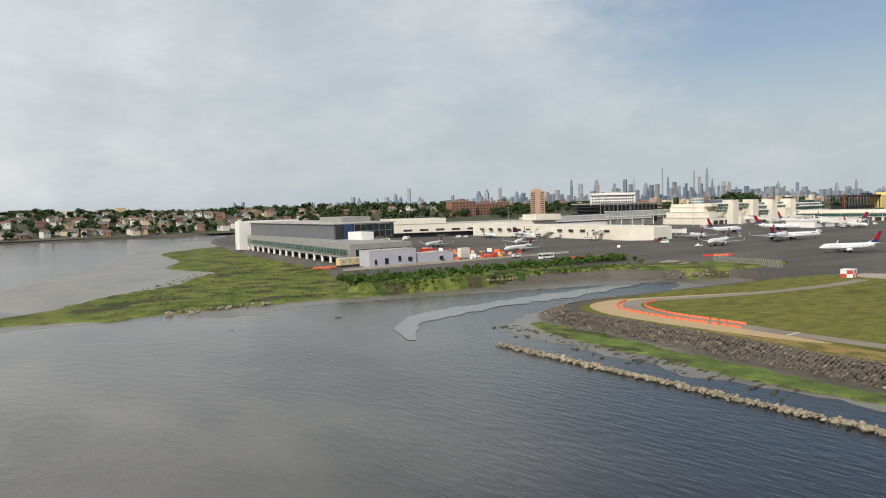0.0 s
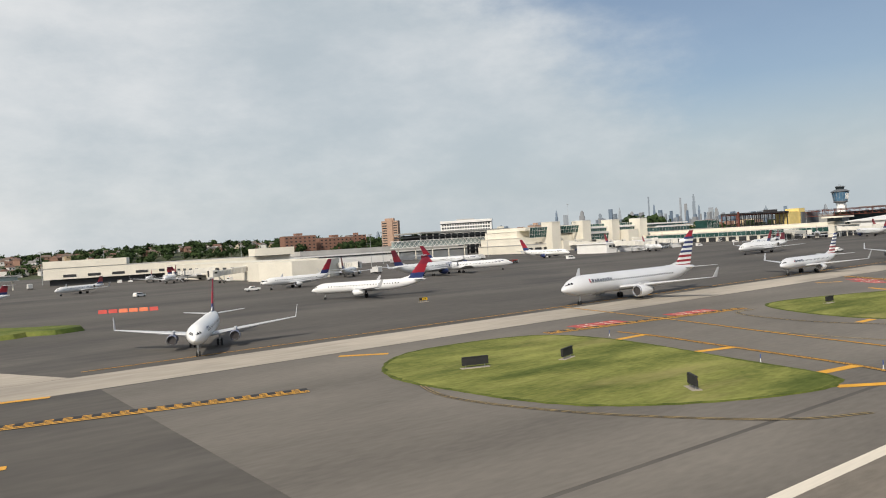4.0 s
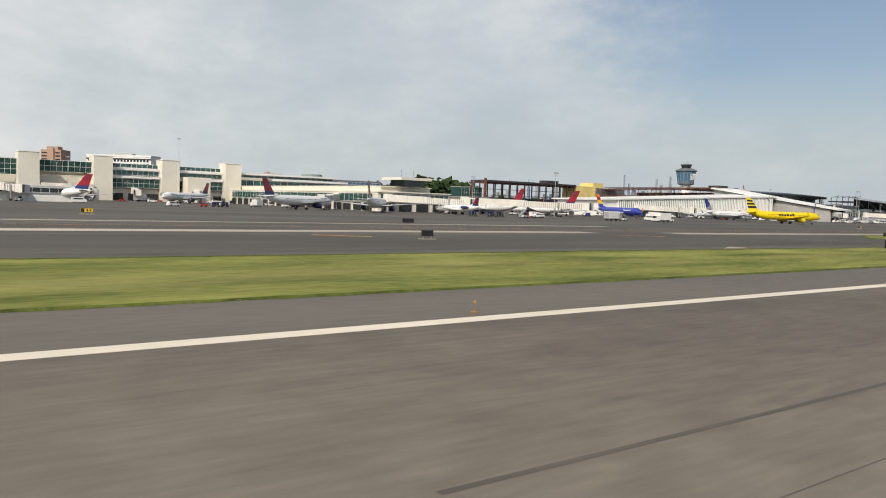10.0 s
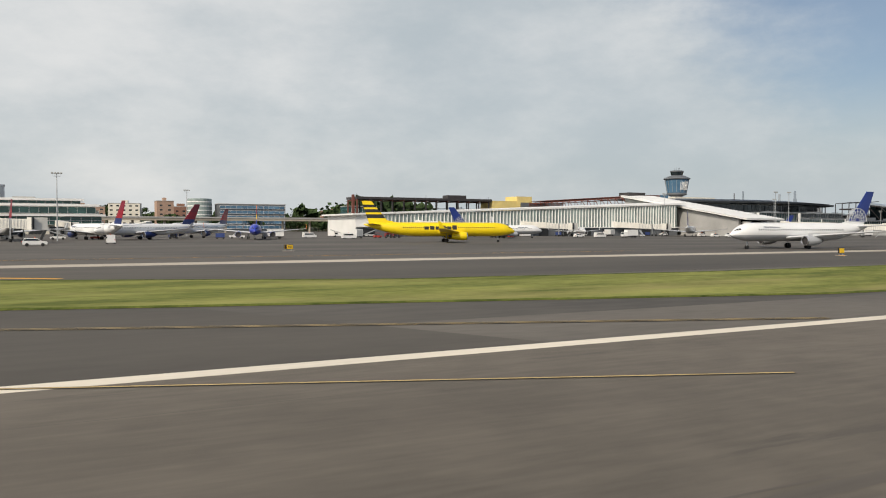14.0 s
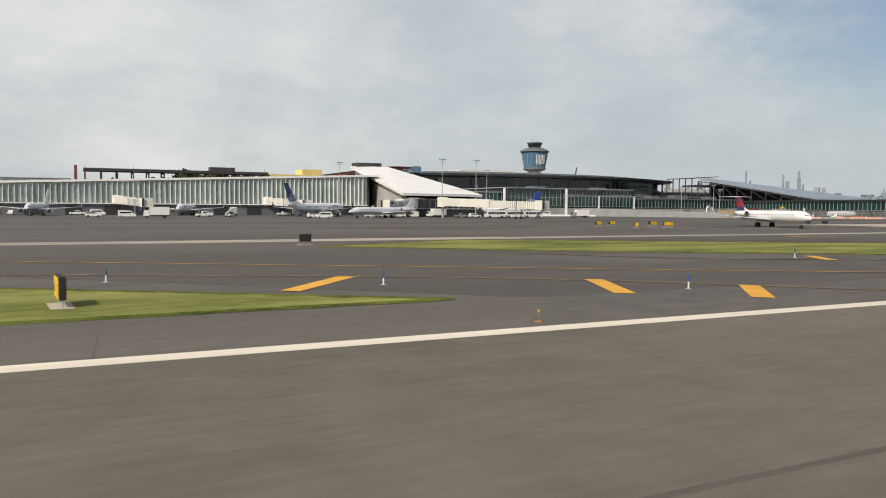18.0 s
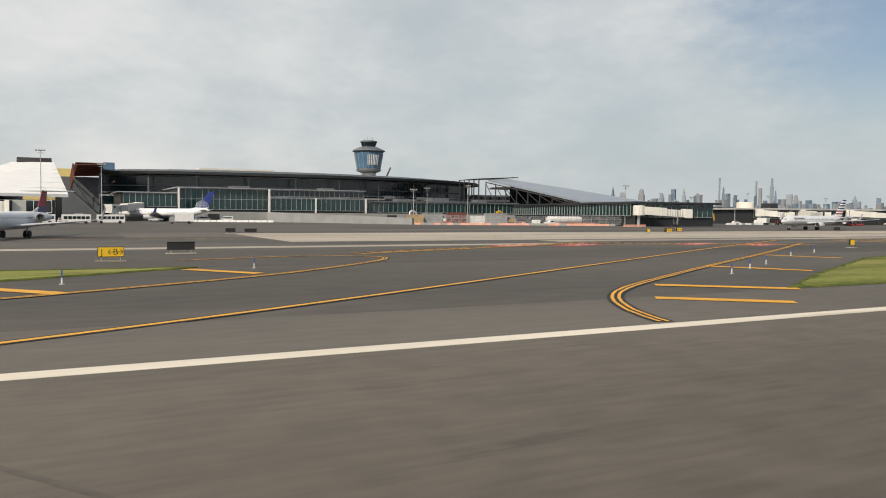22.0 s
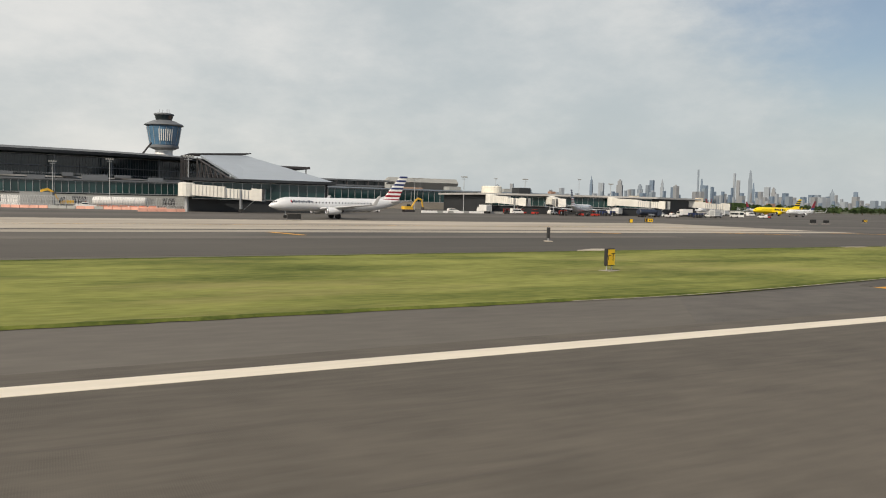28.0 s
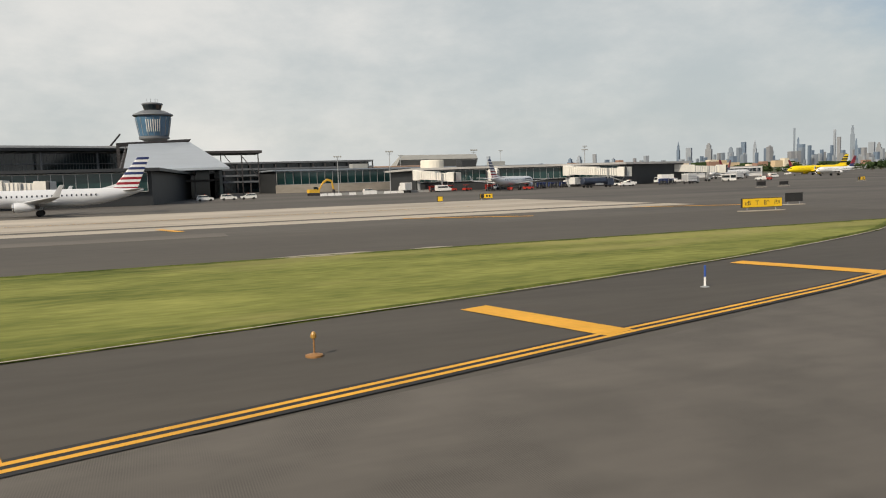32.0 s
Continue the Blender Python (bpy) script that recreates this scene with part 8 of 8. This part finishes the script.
for x0, x1, y0, y1, n in ((700, 835, 425, 462, 12), (700, 835, 380, 420, 5), (880, 1000, 276, 296, 9), (1012, 1222, 312, 326, 13), (1288, 1330, 322, 338, 5), (1590, 1720, 240, 258, 6), (1740, 1900, 405, 434, 7), (410, 620, 470, 505, 5)):
    for i in range(n):
        stand(crowd.choice(("suv", "van", "truck", "tug", "cart", "rcart", "loader", "dtruck", "pickup", "cart")), x0 + (x1 - x0) * (i + crowd.uniform(.1, .9)) / n, crowd.uniform(y0, y1), crowd.choice((0, 180, 90, 10, 170)) + crowd.uniform(-8, 8))


def bridge(x0, y0, x1, y1, za=4.6, zb=3.6):
    """A passenger bridge: fixed drum, two sliding ribbed tunnels, a cab and wheeled legs."""
    th = tagged(empty("passenger_bridge"), "white ribbed passenger boarding bridge on wheeled legs", "boarding bridge", "boarding bridges")
    a, b = Vector((x0, y0, za)), Vector((x1, y1, zb))
    d = (b - a).normalized()
    s = Vector((-d.y, d.x, 0)).normalized()
    mid = a.lerp(b, .5)
    part("drum", lathe(((2.2, za - .4), (2.2, za + 3.0), (1.9, za + 3.3)), 14, x0, y0), M_BRIDGE, th)
    part("column", tube((x0, y0, 0), (x0, y0, za - .4), .55), M_GALV, th)
    for p, q, w, h in ((a + d * 1.5, mid + d * 1.2, 3.1, 3.0), (mid - d * 1.2, b - d * .5, 2.7, 2.6)):
        up = Vector((0, 0, h / 2))
        part("tunnel", beam(bmesh.new(), p + up, q + up, w, h), M_BRIDGE, th)
        n = max(3, int((q - p).length / .9))
        rb_ = bmesh.new()
        for i in range(n + 1):
            c = p.lerp(q, i / n)
            for e in (-1, 1):
                beam(rb_, c + s * e * (w / 2 + .06) + Vector((0, 0, .1)), c + s * e * (w / 2 + .06) + Vector((0, 0, h - .1)), .16)
        tagged(part("ribs", rb_, M_GALV if w < 3 else M_BRIDGE, th), kind="stuff")
    cb = hexa(bmesh.new(), [b + s * e * 1.9 + d * f + Vector((0, 0, z)) for z in (-.2, 3.1) for e, f in ((-1, -.6), (1, -.6), (1, 2.8), (-1, 2.2))])
    part("cab", cb, M_BRIDGE, th)
    part("cab_window", beam(bmesh.new(), b + s * 1.93 + Vector((0, 0, 1.9)) - d * .1, b + s * 1.93 + Vector((0, 0, 1.9)) + d * 1.8, .06, .9), M_GLASS_DARK, th)
    part("canopy", beam(bmesh.new(), b + d * 2.3 - s * 1.7 + Vector((0, 0, 1.6)), b + d * 2.9 - s * 1.7 + Vector((0, 0, 1.6)), .5, 3.0), M_DARKWALL, th)
    lp = mid.lerp(b, .6)
    for e in (-1, 1):
        part("leg", beam(bmesh.new(), (lp + s * e * 1.7).xy.to_3d(), lp + s * e * 1.7 + Vector((0, 0, 2.6)), .32), M_GALV, th)
        wh = lp.xy.to_3d() + s * e * 1.7
        part("bogie_wheel", tube(wh + s * .25 + Vector((0, 0, .5)), wh - s * .25 + Vector((0, 0, .5)), .5, k=12), M_TYRE, th)
    part("stair", beam(bmesh.new(), b + s * 2.6 + Vector((0, 0, 0)), (b + s * 2.6 - d * 4).xy.to_3d() + Vector((0, 0, .1)), .8, .15), M_GALV, th)


for t in ((1453, 219, 1470, 213), (1639, 264, 1648, 243), (1613, 274, 1602, 252), (1584, 276, 1592, 264), (1690, 276, 1712, 268), (1232, 262, 1250, 222), (1228, 282, 1212, 268), (1180, 331, 1188, 300), (1120, 331, 1128, 300), (1060, 331, 1072, 296),
          (1290, 344, 1278, 322), (876, 280, 900, 226), (840, 290, 856, 252), (836, 330, 812, 300), (736, 472, 746, 438), (778, 478, 771, 444), (812, 466, 800, 432), (852, 478, 862, 448), (905, 478, 912, 446), (952, 478, 944, 450), (650, 345, 655, 318), (690, 345, 700, 336), (404, 380, 384, 372), (405, 430, 388, 446), (436, 400, 455, 390), (430, 362, 446, 340), (440, 460, 462, 470)):
    bridge(*t)


def light_mast(x, y, h, arms=2, label="tall grey floodlight mast on the apron"):
    th = tagged(empty("light_mast", pose(x, y, 0)), label, "light mast", "floodlight masts")
    part("pole", tube((0, 0, 0), (0, 0, h), .22, .1, 8), M_GALV, th)
    part("platform", box(-1.0, -.35, h - .9, 1.0, .35, h - .8), M_GALV, th)
    part("crossarm", box(-1.5, -.06, h - .1, 1.5, .06, h + .06), M_GALV, th)
    fl = bmesh.new()
    for i in range(4):
        hexa(fl, [(-1.45 + i * .8, -.3, h - .25), (-.95 + i * .8, -.3, h - .25), (-.95 + i * .8, .1, h), (-1.45 + i * .8, .1, h), (-1.45 + i * .8, -.35, h + .1), (-.95 + i * .8, -.35, h + .1), (-.95 + i * .8, .05, h + .35), (-1.45 + i * .8, .05, h + .35)])
    tagged(part("floodlights", fl, M_GREYWALL, th), kind="stuff")


for t in ((1236, 271, 23), (1255, 278, 23.5), (1211, 325, 23.6), (1274, 303, 21), (1455, 229, 15.5), (1615, 297, 15.5), (1441, 330, 18), (1421, 335, 16.5), (1384, 270, 13.4), (1576, 285, 15), (1630, 440, 19), (1745, 425, 22), (1722, 498, 23), (1560, 300, 14), (1668, 300, 15),
          (831, 567, 46), (905, 250, 20), (640, 470, 22), (560, 500, 24), (470, 560, 24), (380, 600, 26), (340, 610, 24), (520, 450, 22), (740, 470, 24), (960, 380, 22)):
    light_mast(*t)

# ---- works between the gates ----
def barrier_row(a, b, mats, label, h=.85):
    a, b = Vector((*a, 0)), Vector((*b, 0))
    n = int((b - a).length / 2.4)
    d = (b - a) / n
    base = {}
    for i in range(n):
        m = Matrix.Translation(a + d * i) @ Matrix.Rotation(math.atan2(d.y, d.x), 4, "Z")
        mt = mats[rnd.randrange(len(mats))]
        if mt.name not in base:
            base[mt.name] = part("road_barrier", hexa(bmesh.new(), [(0, -.28, 0), (2.3, -.28, 0), (2.3, .28, 0), (0, .28, 0), (.04, -.1, h), (2.26, -.1, h), (2.26, .1, h), (.04, .1, h)]), mt)
            o = base[mt.name]
            o.matrix_world = m
        else:
            o = share("road_barrier", base[mt.name], None, m)
        tagged(o, label, "barrier", "road barriers")


barrier_row((1378, 256), (1452, 231), (M_PINK, M_PINK, M_PINK, M_GREYWALL), "faded orange and grey works barrier", .8)
barrier_row((1430, 243), (1448, 238), (M_ORANGE,), "bright orange works barrier in front of the tank", 1.1)
barrier_row((1300, 318), (1338, 306), (M_WHITEWALL,), "white concrete works barrier")
barrier_row((1440, 212), (1452, 214), (M_PINK,), "faded orange works barrier")
barrier_row((1545, 262), (1590, 268), (M_WHITEWALL, M_GREYWALL), "pale concrete works barrier")
barrier_row((254.3, 265.4), (272.5, 252.7), (M_VRED,), "red and white works barrier beside the apron", 1.0)
barrier_row((300, 222), (314, 214), (M_VRED, M_ORANGE), "red works barrier beside the apron", 1.0)


def container(x, y, turn, L, h, mat, label):
    th = tagged(empty("container", pose(x, y, 0, 0, 0, turn)), label, "container", "site containers")
    part("shell", box(0, 0, 0, L, 2.5, h), mat, th)
    rib = None
    for i in range(int(L / .9)):
        t = Matrix.Translation((.3 + i * .9, 0, 0))
        if rib is None:
            rib = part("rib", box(0, -.06, .2, .3, -.002, h - .15), mat, th)
            rib.matrix_local = t
        elif i % 2 == 0:
            share("rib", rib, th, t)
    part("roof_rim", box(-.05, -.05, h, L + .05, 2.55, h + .1), mat, th)


for t in ((1398, 268, -15, 8, 4.6, M_STEEL, "rust-red steel site container on the works site"), (1379, 264, -15, 6, 3.6, M_TIMBER, "tan steel container on the works site"), (1386, 266, -15, 8, 4.2, M_HOARD, "grey steel container on the works site"), (1407, 265, -15, 7, 3.4, M_WHITEWALL, "white site cabin among building material"), (1412, 262, -15, 9, 4.4, M_HOARD, "grey steel container on the works site"),
          (191.1, 346.8, 10, 9, 2.8, M_VRED, "red steel site container on the works site"), (204.6, 352.6, 20, 9, 2.8, M_ORANGE, "orange steel site container"), (217.6, 337.4, 5, 7, 2.8, M_WHITEWALL, "white site cabin among building material"), (229.0, 360.1, -10, 9, 2.8, M_VRED, "red steel site container on the works site"), (214.2, 368.3, 0, 8, 5.2, M_TIMBER, "tan site cabins stacked two high"), (238.2, 369.6, 15, 7, 2.8, M_PINK, "faded orange site container"),
          (196.6, 324.9, 0, 6, 2.6, M_TIMBER, "tan site cabin among building material"), (225.0, 317.7, 8, 7, 4.8, M_CREAM, "cream block of site cabins"), (206.1, 316.2, 0, 8, 3.2, M_PINK, "faded orange site container"), (234.4, 340.6, 30, 6, 2.6, M_VRED, "red steel site container on the works site"), (249.0, 349.5, 0, 6, 2.6, M_WHITEWALL, "white site cabin among building material"), (181.3, 332.4, 0, 8, 3, M_CREAM, "cream site cabin among building material")):
    container(*t)
M_SITECREAM = material("faded_cream_yellow", (0.62, 0.50, 0.27), 0.7, var=0.12, scale=.5)
trl = tagged(empty("site_trailer", pose(150.5, 313.7, 0, 0, 0, 6)), "long faded cream-yellow site trailer at the water's edge", "trailer")
part("body", box(0, 0, .9, 15, 3, 4.0), M_SITECREAM, trl)
part("roof", box(-.1, -.1, 4.0, 15.1, 3.1, 4.15), M_CREAM, trl)
for i in range(4):
    part("window", box(1.5 + i * 3.6, -.06, 2.0, 3.1 + i * 3.6, -.005, 3.1), M_GLASS_PALE, trl)
part("skirt", box(.2, .1, 0, 14.8, 2.9, .9), M_DARKWALL, trl)
for i in range(26):
    p = tagged(part("orange_mesh_roll", tube((0, 0, .2), (rnd.uniform(1.5, 3), rnd.uniform(-.5, .5), rnd.uniform(.2, 1.0)), .35, k=7), M_ORANGE), "roll of orange safety mesh on the bank", "mesh roll", "mesh rolls")
    p.matrix_world = pose(135.5 + rnd.uniform(0, 12), 310.5 + rnd.gauss(0, 1.2), rnd.uniform(0, .5), 0, 0, rnd.uniform(0, 180))
cl = [M_VRED, M_ORANGE, M_WHITEWALL, M_TIMBER, M_PINK, M_GREYWALL, M_CREAM, M_VYEL]
NAMES = ("red", "orange", "white", "timber", "faded orange", "grey", "cream", "yellow")
for i in range(80):
    k = rnd.randrange(8)
    x, y = rnd.uniform(190, 268), rnd.uniform(302, 380)
    if i > 54:
        x, y = rnd.uniform(1380, 1450), rnd.uniform(258, 300)
    L, w_, h_ = rnd.uniform(.8, 4), rnd.uniform(.6, 2), rnd.uniform(.5, 2.2)
    bm = hexa(bmesh.new(), [(0, 0, 0), (L, 0, 0), (L, w_, 0), (0, w_, 0), (.1, .1, h_), (L - .1, .1, h_ * rnd.uniform(.6, 1)), (L - .1, w_ - .1, h_), (.1, w_ - .1, h_ * rnd.uniform(.7, 1))])
    o = tagged(part("pallet_load", bm, cl[k]), NAMES[k] + " stack of building material on the works site", "material stack", "material stacks")
    o.matrix_world = pose(x, y, .01, 0, 0, rnd.uniform(0, 180))
rw = tagged(part("ramp_wall", hexa(bmesh.new(), [(1338, 318, 0), (1378, 258, 0), (1379, 258.6, 0), (1339, 318.6, 0), (1338, 318, 4.2), (1378, 258, 2.4), (1379, 258.6, 2.4), (1339, 318.6, 4.2)]), M_HOARD), "smooth grey retaining wall beside the works ramp", "wall")


def excavator(x, y, turn, boom, label):
    th = tagged(empty("excavator", pose(x, y, 0, 0, 0, turn)), label, "excavator")
    for s in (-1.1, 1.1):
        part("track", extruded([(-2.0, 0), (2.0, 0), (2.3, .45), (2.0, .9), (-2.0, .9), (-2.3, .45)], s - .3, s + .3), M_DARKSTEEL, th)
    part("house", extruded([(-2.4, 1.0), (1.4, 1.0), (1.4, 1.7), (.2, 2.2), (-2.4, 2.2)], -1.3, 1.3), boom, th)
    part("cab", extruded([(.1, 1.1), (1.7, 1.1), (1.6, 2.2), (1.1, 3.0), (.1, 3.0)], .2, 1.25), M_GLASS_DARK, th)
    part("boom", ring_loft([[(px_, y_, pz + dz) for y_, dz in ((-.5, -.35), (0, -.35), (0, .35), (-.5, .35))] for px_, pz in ((1.2, 1.6), (3.2, 4.6), (4.6, 5.4), (6.2, 4.9))]), boom, th)
    part("arm", beam(bmesh.new(), (6.2, -.25, 5.2), (6.9, -.25, 1.9), .4, .5), boom, th)
    part("bucket", extruded([(6.4, 1.0), (7.2, .8), (7.3, 1.9), (6.6, 2.0)], -.8, .3), M_DARKSTEEL, th)


excavator(1546, 276, 10, M_VYEL, "yellow tracked excavator with its boom raised")
excavator(1394, 284, 200, M_WHITEWALL, "white-boomed excavator behind the site containers")
excavator(1424, 264, 190, M_VYEL, "yellow excavator among the works barriers")
wt = tagged(empty("water_tank", pose(1431, 247, 0, 0, 0, -12)), "long white horizontal tank on cradles", "tank")
part("shell", ring_loft([[(x, 1.4 * r * math.cos(a * math.pi / 9), 2.2 + 1.4 * r * math.sin(a * math.pi / 9)) for a in range(18)] for x, r in ((0, .5), (.4, .9), (.9, 1), (14.1, 1), (14.6, .9), (15, .5))]), M_VWHITE, wt, smooth=True)
for x in (2, 7, 12.5):
    part("cradle", box(x, -1.3, 0, x + .5, 1.3, 1.2), M_GREYWALL, wt)
cr = tagged(empty("crane_boom", pose(1470, 509, 0)), "raised dark lattice crane boom behind the hall", "crane")
part("jib", beam(bmesh.new(), (-3, -3, 24), (7.3, 6.6, 37.5), .8), M_DARKSTEEL, cr)
part("mast", tube((-3, -3, 0), (-3, -3, 24), .8), M_DARKSTEEL, cr)
part("counterweight", box(-5, -5, 22, -3.4, -3, 25), M_DARKSTEEL, cr)
sfn = tagged(empty("site_fence"), "long grey mesh fence round the works site", "fence")
fa, fb_ = Vector((1383, 256.4, 0)), Vector((1456, 232, 0))
post_ = None
for i in range(26):
    m = Matrix.Translation(fa.lerp(fb_, i / 25))
    if post_ is None:
        post_ = part("post", tube((0, 0, 0), (0, 0, 3.6), .07, k=6), M_GALV, sfn)
        post_.matrix_local = m
    else:
        share("post", post_, sfn, m)
for z in (.4, 1.4, 2.4, 3.5):
    part("rail", beam(bmesh.new(), fa + Vector((0, 0, z)), fb_ + Vector((0, 0, z)), .07), M_GALV, sfn)
mesh_ = bmesh.new()
for i in range(180):
    q = fa.lerp(fb_, i / 180)
    beam(mesh_, q + Vector((0, 0, .4)), q + Vector((.4, -.13, 3.5)), .05)
    beam(mesh_, q + Vector((.4, -.13, .4)), q + Vector((0, 0, 3.5)), .05)
tagged(part("wire_mesh", mesh_, M_GALV, sfn), kind="stuff")
# elevated roadway beyond the gates
vd = tagged(empty("viaduct"), "pale concrete elevated roadway on round piers", "viaduct")
part("deck", box(900, 585, 9.2, 1108, 594, 11.0), M_CONCRETE, vd)
part("parapet", box(900, 584.6, 11.0, 1108, 585, 12.0), M_ROOF, vd)
for x in range(908, 1108, 22):
    part("pier", tube((x, 589, 0), (x, 589, 9.2), .9, k=10), M_CONCRETE, vd)
# wire mesh fence and pale blocks on the point beside the apron
fx = tagged(empty("blast_fence"), "grey slatted blast fence at the apron corner", "fence")
s0 = None
for i in range(34):
    t = i / 33
    m = Matrix.Translation((268.7 - 5.5 * t, 194.3 - 33.7 * t, 0))
    if s0 is None:
        s0 = part("slat", hexa(bmesh.new(), [(0, -.25, 0), (.1, -.25, 0), (.1, .25, 0), (0, .25, 0), (-1.2, -.25, 3.4), (-1.1, -.25, 3.4), (-1.1, .25, 3.4), (-1.2, .25, 3.4)]), M_GALV, fx)
        s0.matrix_local = m
    else:
        share("slat", s0, fx, m)
for z in (1.0, 2.6):
    part("rail", beam(bmesh.new(), (268.7 - z * .35, 194.5, z), (263.2 - z * .35, 160.6, z), .12), M_GALV, fx)
for i in range(16):
    o = tagged(part("concrete_slab", box(0, 0, 0, rnd.uniform(2, 6), rnd.uniform(.8, 2), rnd.uniform(.3, .9)), M_CONCRETE), "pale broken concrete slab on the bank", "slab", "slabs")
    o.matrix_world = pose(rnd.uniform(249, 262), rnd.uniform(194, 214), .2, 0, rnd.uniform(-6, 6), rnd.uniform(-30, 30))




# ---- the whole place to scale ----
for ob in list(scene.objects):
    if ob.parent is None and ob is not cam and ob is not sun:
        ob.matrix_basis = Matrix.Scale(SCALE, 4) @ ob.matrix_basis
